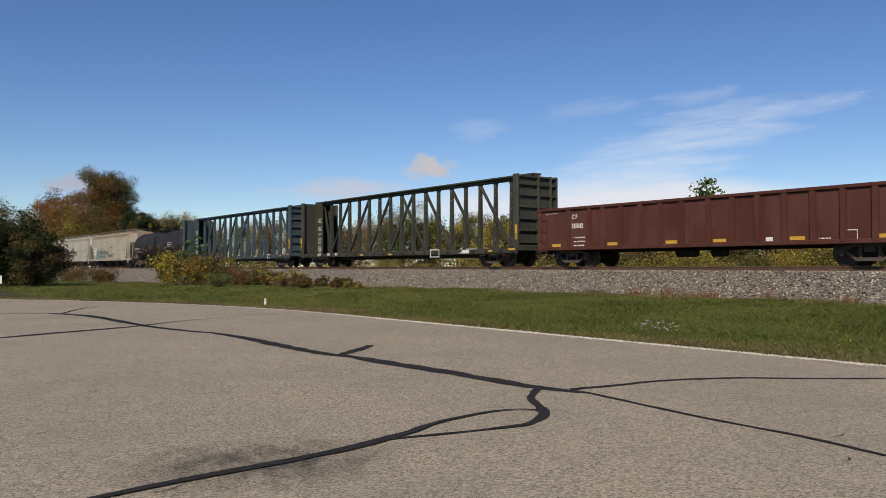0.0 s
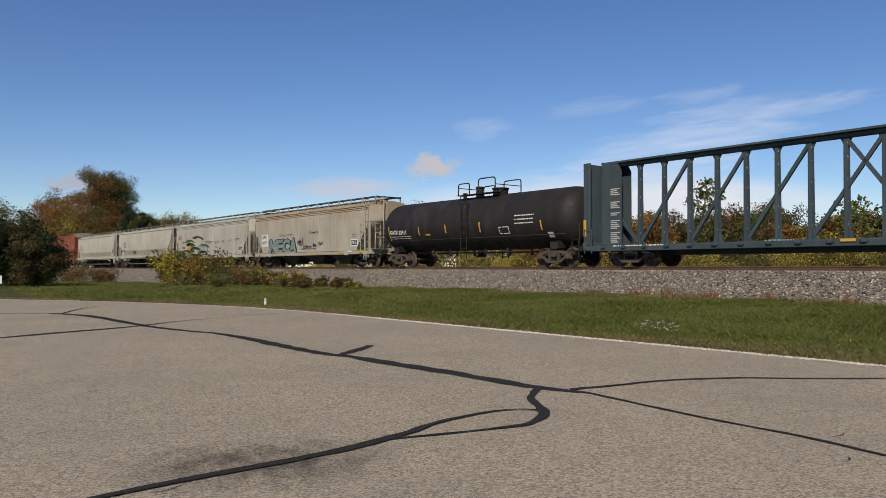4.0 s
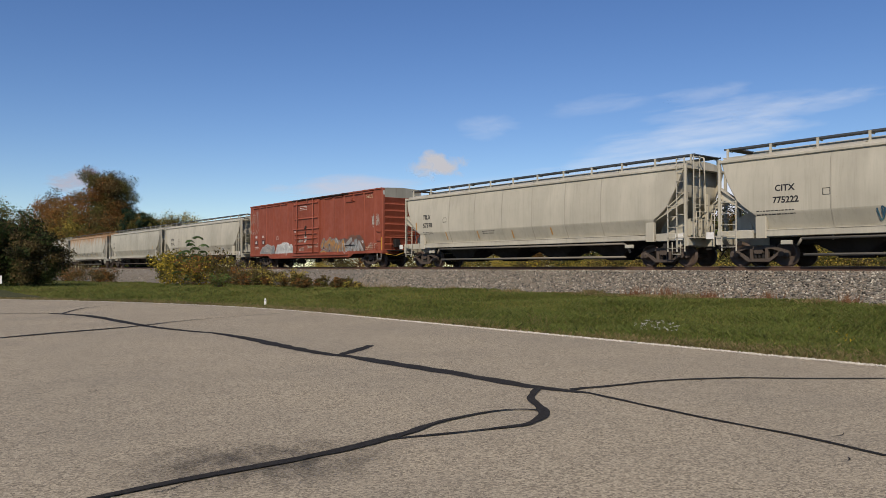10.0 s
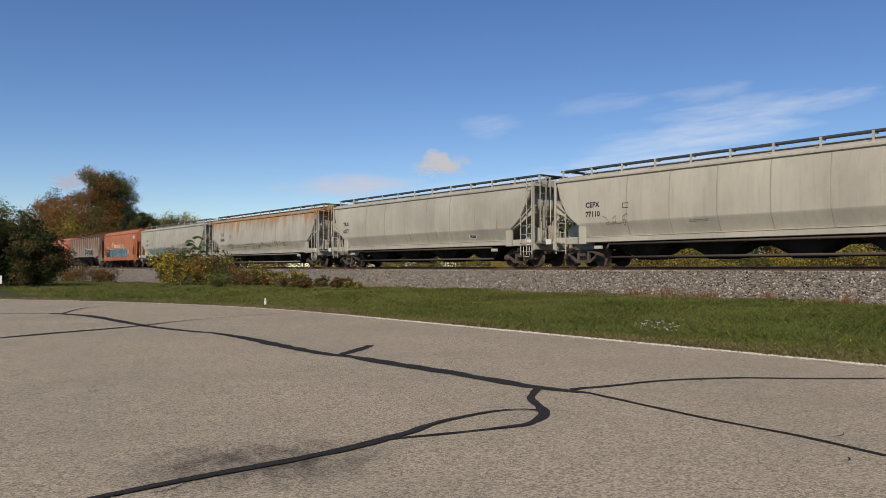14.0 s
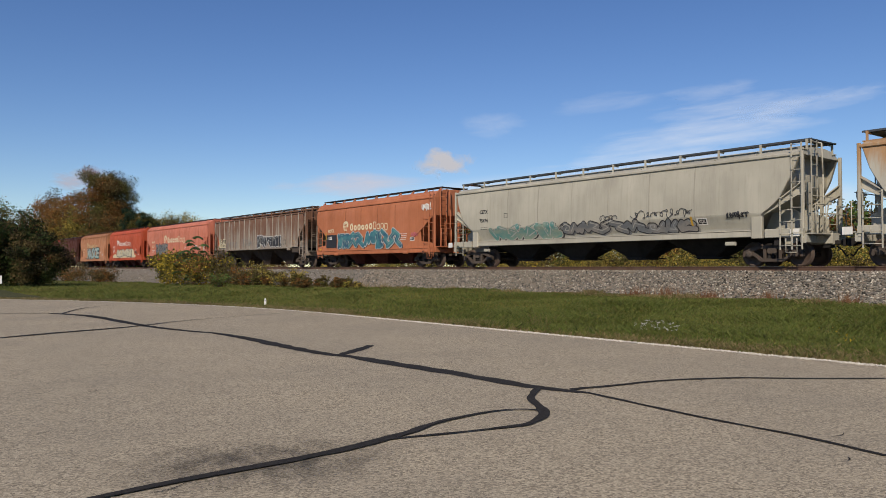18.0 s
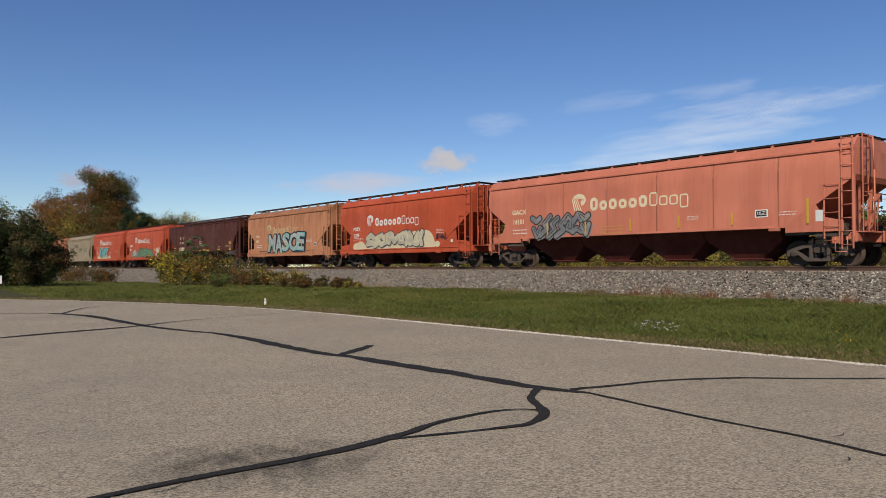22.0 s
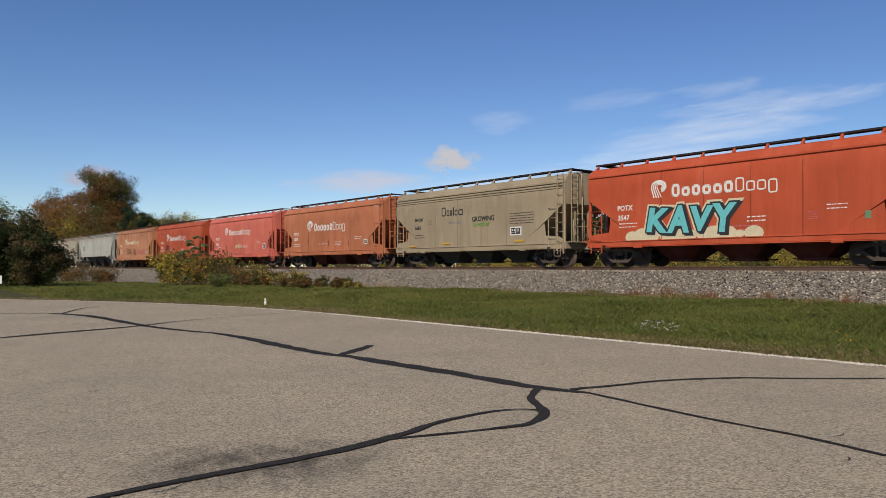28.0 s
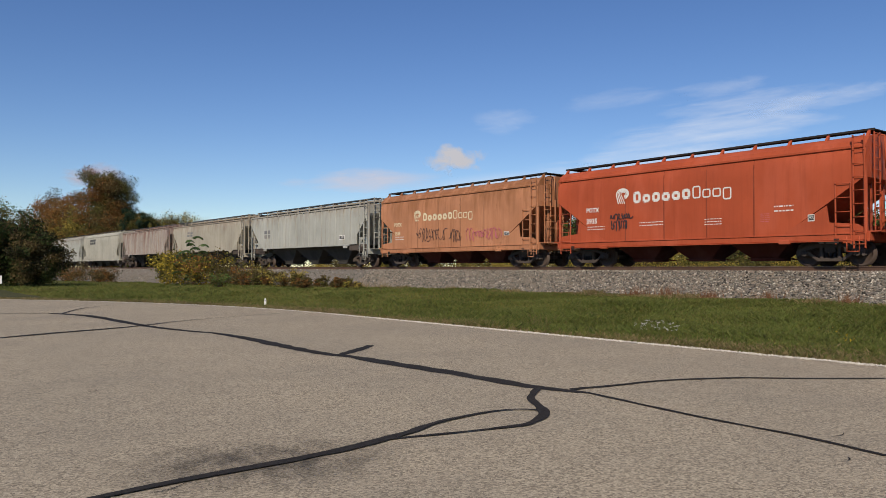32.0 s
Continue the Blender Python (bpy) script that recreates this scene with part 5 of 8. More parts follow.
    for e in (-1, 1):
        prof = [(0.0, 1.0)]
        for k in range(8):
            z = 1.32 + k * 0.425
            prof += [(0.01, z - 0.2), (0.10, z + 0.02), (0.13, z + 0.09), (0.10, z + 0.13), (0.01, z + 0.17)]
        g = Geo().prism(prof + [(0.0, 4.9)], "y", -1.34, 1.34)
        part("corrugated_end", g, colour, car, m=pose(e * (half - 0.06), 0, 0) @ Matrix.Diagonal((e, 1, 1, 1)))
        for s in (-1, 1):
            part("corner_post", Geo().box((e * (half - 0.06), s * 1.43, 2.95), (0.2, 0.17, 4.0), 0.03), colour, car)
            part("corner_patch", Geo().box((e * (half + 0.042), s * 1.43, 4.68), (0.012, 0.13, 0.26)), M_FADE, car)
        ladder(car, e * (half + 0.12), 1.0 * e, 0.8, 2.2, 0.5, colour, "x", "end_ladder")
        part("crossover", Geo().box((e * (half + 0.25), 0, 1.05), (0.5, 2.4, 0.05)).box((e * (half + 0.12), -0.5, 1.5), (0.25, 0.4, 0.5), 0.04), M_DARK, car)
        part("uncoupling_lever", Geo().tube([(e * (half + 0.2), -1.4, 0.82), (e * (half + 0.3), -0.7, 0.72), (e * (half + 0.5), -0.2, 0.9)], 0.02, 6), M_YELLOW if e > 0 else M_DARK, car)
        part("end_handrail", Geo().tube([(e * (half + 0.2), -1.0, 1.05), (e * (half + 0.2), -1.0, 2.0), (e * (half + 0.2), 1.0, 2.0), (e * (half + 0.2), 1.0, 1.05)], 0.02), colour, car)
        truck(car, e * (half - 2.0))
    part("brake_cylinder", Geo().cyl((-2.9, -0.7, 0.42), (-1.9, -0.7, 0.42), 0.16, 12).box((0.6, -0.9, 0.5), (0.35, 0.3, 0.3), 0.03).box((2.4, -0.9, 0.52), (0.25, 0.3, 0.3), 0.03).tube([(-4, -1.1, 0.46), (4.5, -1.1, 0.42)], 0.025, 5).tube([(-5, -0.9, 0.6), (5, -0.9, 0.6)], 0.02, 5), M_DARK, car)
    part("centre_sill", Geo().box((0, 0, 0.82), (2 * half + 0.3, 0.5, 0.34)), M_DARK, car)
    frame_ends(car, half, colour)
    part("roof_end_cap", Geo().prism([(-1.34, 4.4), (1.34, 4.4), (1.34, 4.99), (0, 5.05), (-1.34, 4.99)], "x", half - 0.02, half + 0.06), M_GALV, car, "bare galvanised panel above the end")
    return car, Side(car, lambda z: 1.535)


SEAM = {}           # the grimy welds of each paint


def colour(name, rgb, rust=0.2, **kw):
    if rgb[0] > 1.9 * rgb[1]:
        rgb = (rgb[0] * 1.03, rgb[1] * 1.0, rgb[2])
    m = paint(name, rgb, rust, **kw)
    SEAM[name] = paint(name + "_weld", shade(rgb, 0.62 if rgb[0] > 1.9 * rgb[1] else 0.78), rust + 0.2)
    return m


M_GALV = paint("galvanised", (0.27, 0.26, 0.22), 0.5, 0.5)
C_GOND = colour("gondola_red", (0.085, 0.029, 0.02), 0.5, rust_col=(0.065, 0.03, 0.019))
C_CBEAM = colour("dull_green_grey", (0.05, 0.05, 0.036), 0.3)
C_CBEAM2 = colour("blue_grey", (0.052, 0.072, 0.082), 0.2)
C_TANK = colour("tank_black", (0.024, 0.021, 0.02), 0.25, rough=0.6, rust_col=(0.06, 0.042, 0.032))
C_TANRUST = colour("cream_rusty", (0.40, 0.36, 0.285), 0.25, rust_col=(0.31, 0.185, 0.08), runs=0.6, run_from=(1.9, 4.6))
C_CREAM = colour("cream_grey", (0.46, 0.428, 0.35), 0.1)
C_CREAM2 = colour("grey_cream", (0.43, 0.405, 0.335), 0.16)
C_CREAM3 = colour("cream_streaked", (0.44, 0.415, 0.35), 0.14, rust_col=(0.36, 0.19, 0.075), runs=0.85, run_from=(1.7, 4.3))
C_BOX = colour("oxide_red", (0.255, 0.068, 0.038), 0.22)
C_ORANGE = colour("faded_orange", (0.44, 0.16, 0.075), 0.35)
C_RED = colour("bright_orange_red", (0.46, 0.085, 0.034), 0.22)
C_RED2 = colour("deep_orange_red", (0.42, 0.083, 0.032), 0.3)
C_PINK = colour("faded_pink", (0.54, 0.185, 0.115), 0.18)
C_PINK2 = colour("rose_red", (0.56, 0.145, 0.098), 0.16)
C_TAN = colour("tan_orange", (0.47, 0.215, 0.11), 0.6, rust_col=(0.21, 0.085, 0.03), runs=0.6, run_from=(1.4, 4.8))
C_BROWN = colour("dark_brown", (0.085, 0.026, 0.0165), 0.3, rust_col=(0.075, 0.034, 0.024))
C_RIB = colour("pale_rib", (0.38, 0.345, 0.29), 0.35)
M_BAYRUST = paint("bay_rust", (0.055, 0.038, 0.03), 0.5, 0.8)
C_RUSTGREY = colour("rusty_grey", (0.33, 0.29, 0.24), 0.8, rust_col=(0.155, 0.068, 0.036), runs=0.85, run_from=(-0.5, 3.9))
C_OLIVE = colour("khaki_grey", (0.335, 0.27, 0.18), 0.3, rust_col=(0.16, 0.08, 0.04))
C_WHITEGREY = colour("pale_grey", (0.42, 0.42, 0.375), 0.5, rust_col=(0.2, 0.125, 0.07), runs=0.35)
C_TANGREY = colour("tan_grey", (0.43, 0.39, 0.31), 0.4, rust_col=(0.22, 0.13, 0.08), runs=0.4)
C_REDRUST = colour("red_rust", (0.42, 0.37, 0.32), 0.85, runs=0.8, run_from=(1.0, 5.6), rust_col=(0.19, 0.085, 0.055))

TRAIN = []          # every car with its place in the train, metres behind the starting line


def join(made, back):
    car, side = made
    TRAIN.append((car, back))
    car.matrix_basis = Matrix.Translation(at(back, PC, RAIL)) @ RAIL_TURN
    return side


S_GON = join(gondola("dark red open gondola car with ribbed steel sides", 8.35, C_GOND), 17.5)
S_CB1 = join(centrebeam("empty dark green-grey centrebeam flat car with tall truss", 11.5, C_CBEAM, C_CBEAM), 38.8)
S_CB2 = join(centrebeam("empty blue-grey centrebeam flat car with tall truss", 11.6, C_CBEAM2, C_CBEAM2, True), 63.58)
S_TANK = join(tank("black tank car with a railed platform on top", 8.1, C_TANK), 83.9)
S_H1 = join(hopper("rust-stained cream covered hopper with graffiti", 8.55, C_TANRUST, "flat", 3, up=0.03, ledge=3.74, posts=12, bay_colour=M_BAYGREY, thin=True, dome=True), 101.58)
S_H2 = join(hopper("dirty cream covered hopper with graffiti along its sill", 8.75, C_CREAM2, "flat", 3, up=0.03, ledge=3.74, posts=12, bay_colour=M_BAYGREY, thin=True, dome=True), 120.13)
S_H3 = join(hopper("cream round-sided covered hopper with unloading pipes", 9.68, C_CREAM, "round", 4, posts=12, pipes="pale"), 139.76)
S_H4 = join(hopper("cream round-sided covered hopper with unloading pipes", 9.68, C_CREAM, "round", 4, posts=12, pipes="pale"), 160.51)
S_BOX = join(boxcar("oxide red boxcar with a plug door and graffiti", 9.8, C_BOX), 182.43)
S_H5 = join(hopper("cream round-sided covered hopper with unloading pipes", 9.68, C_CREAM, "round", 4, posts=12), 203.76)
S_H6 = join(hopper("cream round-sided covered hopper with unloading pipes", 9.68, C_CREAM2, "round", 4, posts=12), 224.49)
S_H7 = join(hopper("rust-streaked cream round-sided covered hopper", 9.85, C_CREAM3, "round", 4, posts=12, pipes="pale"), 246.1)
S_H8 = join(hopper("grey-cream round-sided hopper with long graffiti", 9.68, C_CREAM2, "round", 4, posts=12, pipes=False), 267.42)
S_P1 = join(hopper("faded orange covered hopper with blue graffiti", 6.8, C_ORANGE, "flat", 3, bay_colour=M_BAYRED), 285.72)
S_GREY = join(hopper("rusty grey ribbed covered hopper", 8.7, C_RUSTGREY, "grimy", 3, thin=True, ribs=17, up=-0.1, low=1.5, rib_colour=C_RIB, bay_colour=M_BAYRUST), 302.83)
S_GREY.dx = 0.55
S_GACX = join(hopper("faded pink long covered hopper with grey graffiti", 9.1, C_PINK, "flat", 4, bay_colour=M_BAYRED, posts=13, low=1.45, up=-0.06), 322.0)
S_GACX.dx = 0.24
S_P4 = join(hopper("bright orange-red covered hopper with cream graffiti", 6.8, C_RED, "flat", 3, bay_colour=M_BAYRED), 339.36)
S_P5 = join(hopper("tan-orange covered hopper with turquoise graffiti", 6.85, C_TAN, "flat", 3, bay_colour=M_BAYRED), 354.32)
S_BR = join(hopper("dark brown ribbed covered hopper", 8.85, C_BROWN, "grimy", 3, thin=True, ribs=18, up=-0.1, low=1.5, bay_colour=M_BAYBROWN), 371.85)
S_P6 = join(hopper("bright orange-red covered hopper with green graffiti", 6.88, C_RED, "flat", 3, bay_colour=M_BAYRED), 388.99)
S_K = join(hopper("bright orange-red hopper with big turquoise graffiti", 6.85, C_RED, "flat", 3, bay_colour=M_BAYRED), 404.04)
S_AG = join(hopper("khaki grey covered hopper with dark lettering", 6.85, C_OLIVE, "flat", 3, ledge=3.72, up=0.08, bay_colour=M_BAYGREY), 419.19)
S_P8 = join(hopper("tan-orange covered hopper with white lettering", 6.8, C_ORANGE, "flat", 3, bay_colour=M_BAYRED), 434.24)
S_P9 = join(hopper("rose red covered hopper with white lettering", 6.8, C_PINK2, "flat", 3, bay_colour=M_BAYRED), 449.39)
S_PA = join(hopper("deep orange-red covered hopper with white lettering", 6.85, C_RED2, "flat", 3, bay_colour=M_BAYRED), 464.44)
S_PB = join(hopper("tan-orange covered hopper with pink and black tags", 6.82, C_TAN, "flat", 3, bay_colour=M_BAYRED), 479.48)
S_W1 = join(hopper("pale grey covered hopper with rust drips", 8.9, C_WHITEGREY, "grimy", 3, thin=True, low=1.5, up=-0.1, bay_colour=M_BAYGREY, ribs=19), 496.71)
S_W2 = join(hopper("tan-grey covered hopper with rusty drips", 8.7, C_TANGREY, "grimy", 3, thin=True, low=1.5, up=-0.1, bay_colour=M_BAYGREY), 515.8)
S_W3 = join(hopper("rust-red ribbed covered hopper", 8.3, C_REDRUST, "grimy", 3, thin=True, ribs=17, up=-0.1, low=1.5), 534.2)
S_W4 = join(hopper("dirty cream covered hopper on dark trucks", 8.8, C_CREAM2, "flat", 3, bay_colour=M_BAYGREY), 552.6)
S_W5 = join(hopper("pale grey covered hopper on dark trucks", 8.8, C_WHITEGREY, "flat", 3, bay_colour=M_BAYGREY), 571.6)
S_W6 = join(hopper("pale grey covered hopper on dark trucks", 8.8, C_CREAM2, "flat", 3, bay_colour=M_BAYGREY), 590.6)

# ---- plants ----
def leafy(points, size, rng, flat=0.0, aspect=0.7):
    """A small four-cornered leaf, folded at random, at every point."""
    n = len(points)
    a = rng.normal(size=(n, 3))
    a /= np.linalg.norm(a, axis=1, keepdims=True)
    b = np.cross(a, rng.normal(size=(n, 3)))
    b /= np.linalg.norm(b, axis=1, keepdims=True)
    s = size * rng.uniform(0.6, 1.4, (n, 1))
    a, b = a * s * 0.5, b * s * 0.5 * aspect
    v = np.stack([points - a, points + b, points + a, points - b], 1).reshape(-1, 3)
    return v, np.arange(4 * n).reshape(-1, 4)


def branchy(height, spread, limbs, rng, r0, bare=0.3, lean=0.0):
    """A tapered trunk with forking limbs; returns the mesh and the points where twigs end."""
    g = Geo()
    tips = []
    segs = 7
    pts = [Vector((lean * height * (i / segs) ** 1.5 + rng.normal(0, 0.02 * height * (i / segs)), rng.normal(0, 0.02 * height * (i / segs)), height * i / segs * 0.92)) for i in range(segs + 1)]
    for i in range(segs):
        g.cyl(pts[i], pts[i + 1], r0 * (1 - 0.85 * i / segs), 8, r0 * (1 - 0.85 * (i + 1) / segs), False)
    tips.append(pts[-1])
    for k in range(limbs):
        f = bare + (0.95 - bare) * (k + rng.uniform(0, 0.8)) / limbs
        i = min(segs - 1, int(f * segs))
        base = pts[i].lerp(pts[i + 1], f * segs - i)
        a = k * 2.399 + rng.uniform(-0.4, 0.4)
        ln = spread * (0.45 + 0.7 * math.sin(3.14 * min(1, max(0.08, (f - bare * 0.7) / (1.05 - bare * 0.7))))) * rng.uniform(0.75, 1.15)
        d = Vector((math.cos(a), math.sin(a), rng.uniform(0.3, 0.9))).normalized()
        mid = base + d * ln * 0.55
        end = mid + (d + Vector((0, 0, 0.25))).normalized() * ln * 0.45
        rr = r0 * 0.42 * (1 - 0.6 * f)
        g.cyl(base, mid, rr, 6, rr * 0.6, False).cyl(mid, end, rr * 0.6, 5, rr * 0.15, False)
        tips += [mid, end]
        for j in range(3):
            c = base.lerp(end, rng.uniform(0.35, 0.9))
            e = c + Vector(rng.normal(0, 1, 3)).normalized() * ln * 0.38
            g.cyl(c, e, rr * 0.3, 4, rr * 0.08, False)
            tips.append(e)
    return g, tips


M_BARK = speckled("bark", (0.07, 0.055, 0.042), (0.13, 0.105, 0.085), 9.0, 0.95, relief=1.0, dist=0.05)


def leaf_colours(name, cols):
    return island(name, cols, 0.7, 0.35)


L_BROWN = leaf_colours("leaf_russet", [(0.12, 0.07, 0.022), (0.26, 0.115, 0.036), (0.19, 0.115, 0.036), (0.33, 0.14, 0.04)])
L_OLIVE = leaf_colours("leaf_olive", [(0.12, 0.075, 0.022), (0.061, 0.072, 0.020), (0.151, 0.132, 0.036), (0.101, 0.112, 0.028), (0.263, 0.193, 0.051)])
L_GREEN = leaf_colours("leaf_green", [(0.061, 0.110, 0.029), (0.121, 0.181, 0.043), (0.086, 0.145, 0.034), (0.194, 0.218, 0.061)])
L_DARK = leaf_colours("leaf_dark", [(0.016, 0.018, 0.008), (0.04, 0.036, 0.015), (0.024, 0.026, 0.01), (0.062, 0.048, 0.02)])
L_YELLOW = leaf_colours("leaf_yellow", [(0.341, 0.284, 0.038), (0.171, 0.171, 0.038), (0.645, 0.455, 0.038), (0.228, 0.228, 0.038), (0.113, 0.113, 0.034)])
L_GOLD = leaf_colours("leaf_gold", [(0.332, 0.284, 0.059), (0.474, 0.332, 0.071), (0.190, 0.213, 0.048), (0.592, 0.402, 0.071)])
L_ORANGE = leaf_colours("leaf_orange", [(0.324, 0.142, 0.041), (0.446, 0.203, 0.051), (0.203, 0.121, 0.041), (0.243, 0.182, 0.051)])
L_WEED = leaf_colours("weed_brown", [(0.085, 0.062, 0.026), (0.125, 0.085, 0.036), (0.06, 0.058, 0.02), (0.18, 0.135, 0.056)])
L_SPOT = leaf_colours("leaf_yellow_spotted", [(0.14, 0.115, 0.026), (0.22, 0.18, 0.034), (0.66, 0.48, 0.05), (0.12, 0.12, 0.026), (0.42, 0.31, 0.045)])
L_DEEP = leaf_colours("leaf_deep_green", [(0.03, 0.05, 0.014), (0.05, 0.075, 0.022), (0.04, 0.055, 0.016), (0.085, 0.08, 0.025)])
L_CONIFER = leaf_colours("needle", [(0.024, 0.049, 0.028), (0.051, 0.081, 0.041), (0.036, 0.061, 0.028)])


def tree(label, q, p, height, spread, leaves, count, seed, size=0.3, limbs=14, bare=0.25, r0=None, name="tree", puff=0.16, lean=0.0, flip=1):
    rng = np.random.default_rng(seed)
    t = tagged(new(name), label, "tree" if name != "shrub" else "shrub")
    t.matrix_basis = Matrix.Translation(at(q, p, float(ground_z(np.float64(q), np.float64(p))) - 0.05))
    g, tips = branchy(height, spread, limbs, rng, r0 or height * 0.022, bare, lean)
    part("trunk" if name != "shrub" else "stalk", g, M_BARK, t)
    tips = np.array([tuple(v) for v in tips])
    mats = leaves if isinstance(leaves, list) else [leaves]
    per = len(tips) // len(mats) + 1
    order = rng.permutation(len(tips))
    for k, m in enumerate(mats):
        sub = tips[order[k * per:(k + 1) * per]]
        n = count // len(mats)
        w = rng.uniform(0.3, 1.0, len(sub))
        c = sub[rng.choice(len(sub), n, p=w / w.sum())]
        off = rng.normal(0, 1, (n, 3))
        off /= np.maximum(1.0, np.linalg.norm(off, axis=1, keepdims=True) / 1.35)
        pts = c + off * np.array([1, 1, 0.8]) * spread * puff * rng.uniform(0.5, 1.0, (n, 1))
        pts = pts[pts[:, 2] > 0.1]
        v, f = leafy(pts, size, rng)
        part("crown" if name != "shrub" else "foliage", Geo().add(v.tolist(), f.tolist()), m, t)
    return t


def spot(px, dist_p):
    """Place along the line of a direction: px is the share of the view's width from its middle."""
    a = math.atan(px * math.tan(radians(30.4)))
    d = Vector((math.sin(a), math.cos(a), 0))
    k = dist_p / d.dot(N)
    return (d * k).dot(U), dist_p


def from_x(x, p):
    return spot((x - 784) / 784, p)


M_RUSSET = island("russet_grass", [(0.16, 0.07, 0.035), (0.22, 0.11, 0.06), (0.11, 0.07, 0.03)], 0.8, 0.25)
M_STRAW = island("straw_grass", [(0.3, 0.23, 0.11), (0.22, 0.17, 0.08), (0.15, 0.12, 0.05)], 0.8, 0.25)
# the big autumn trees beyond the line
for lab, x, p, top, w, lv, n, sd in (
        ("tall olive oak turning russet, with thinning leaves", 190, 36, 301, 4.6, [L_OLIVE, L_WEED, L_OLIVE, L_BROWN], 44000, 11),
        ("olive green autumn tree beyond the line", 205, 38, 332, 3.4, [L_OLIVE, L_DARK], 10000, 12),
        ("rust-brown autumn tree beyond the line", 122, 35, 336, 4.6, [L_BROWN, L_ORANGE, L_WEED], 20000, 13),
        ("rust-brown autumn tree beyond the line", 84, 36, 348, 4.4, [L_BROWN, L_ORANGE, L_BROWN], 17000, 14),
        ("grey-brown half bare tree", 44, 38, 362, 4.4, [L_BROWN, L_WEED], 8000, 15),
        ("yellow-olive young tree beyond the line", 150, 34.5, 372, 4.0, [L_GOLD, L_OLIVE], 10000, 16),
        ("yellow-olive young tree beyond the line", 110, 34, 385, 4.2, [L_GOLD, L_BROWN], 9000, 20),
        ("olive brush at the wood's edge", 196, 35, 380, 4.0, [L_OLIVE, L_WEED, L_BROWN], 9000, 21),
        ("olive autumn tree beyond the line", 262, 42, 380, 3.6, [L_OLIVE, L_GOLD], 8000, 17),
        ("olive gold autumn tree beyond the line", 312, 50, 380, 4.4, [L_GOLD, L_OLIVE], 8000, 18),
        ("olive autumn tree beyond the line", 238, 39, 374, 3.2, [L_OLIVE, L_BROWN], 8000, 23),
        ("olive autumn tree beyond the line", 284, 45, 384, 3.6, [L_OLIVE, L_WEED], 8000, 24),
        ("dark leafy tree at the lawn's far end", -20, 18, 345, 3.5, [L_GREEN, L_OLIVE], 8000, 22)):
    q, pp = from_x(x, p)
    h = (474 - top) / 1336 * at(q, pp).y + 1.4
    tree(lab, q, pp, h, w, lv, int(n * 1.2), sd, 0.25, 34, 0.12, puff=0.28)
for x, p, top, sd, w in ((230, 37, 358, 31, 2.0), (256, 40, 364, 32, 1.8), (272, 42, 376, 34, 1.6), (344, 60, 384, 33, 2.0)):
    q, pp = from_x(x, p)
    tree("dark green ragged conifer", q, pp, (474 - top) / 1336 * at(q, pp).y + 1.4, w, [L_CONIFER, L_CONIFER, L_OLIVE], 6000, sd, 0.28, 26, 0.1, puff=0.2)

# tree line behind the track
rt = random.Random(77)
kinds = [("green tree of the far tree line", [L_OLIVE, L_GREEN, L_DARK]), ("brown-orange tree of the far tree line", [L_WEED, L_BROWN, L_ORANGE]), ("olive gold tree of the far tree line", [L_GOLD, L_OLIVE, L_WEED]), ("dark brown-green tree of the far tree line", [L_DARK, L_WEED, L_OLIVE])]
for i in range(46):
    x = 360 + i * 28 + rt.uniform(-12, 12)
    p = rt.uniform(84, 120)
    q, pp = from_x(x, p)
    dist = at(q, pp).y
    top = rt.uniform(378, 408) if x > 620 else rt.uniform(398, 412)
    if 1010 < x < 1110:
        top = rt.uniform(386, 402)
    h = (474 - top) / 1336 * dist + 1.4
    lab, lv = kinds[rt.choice([0, 1, 2, 2, 3, 3, 1])]
    tree(lab, q, pp, h, h * rt.uniform(0.34, 0.5), lv, 11000, 100 + i, 0.27, 20, 0.04, puff=0.26)
for x, p, h, n, sd in ((1247, 58, 9.4, 1500, 61), (1514, 60, 6.6, 900, 62)):
    q, pp = from_x(x, p)
    tree("young airy tree with sparse olive leaves", q, pp, h, 1.7, [L_OLIVE, L_GREEN], n, sd, 0.26, 24, 0.18, r0=0.09, puff=0.2)
# brush close behind the track
for i in range(44):
    x = 380 + i * 28 + rt.uniform(-12, 12)
    p = rt.uniform(37.5, 47)
    q, pp = from_x(x, p)
    h = rt.uniform(0.9, 2.1)
    tree("yellowing brush behind the track", q, pp, h, h * 0.8, [rt.choice([L_GOLD, L_SPOT, L_GOLD, L_OLIVE]), rt.choice([L_OLIVE, L_GOLD, L_WEED])], 2600, 200 + i, 0.11, 9, 0.02, name="shrub", puff=0.4, r0=0.03)

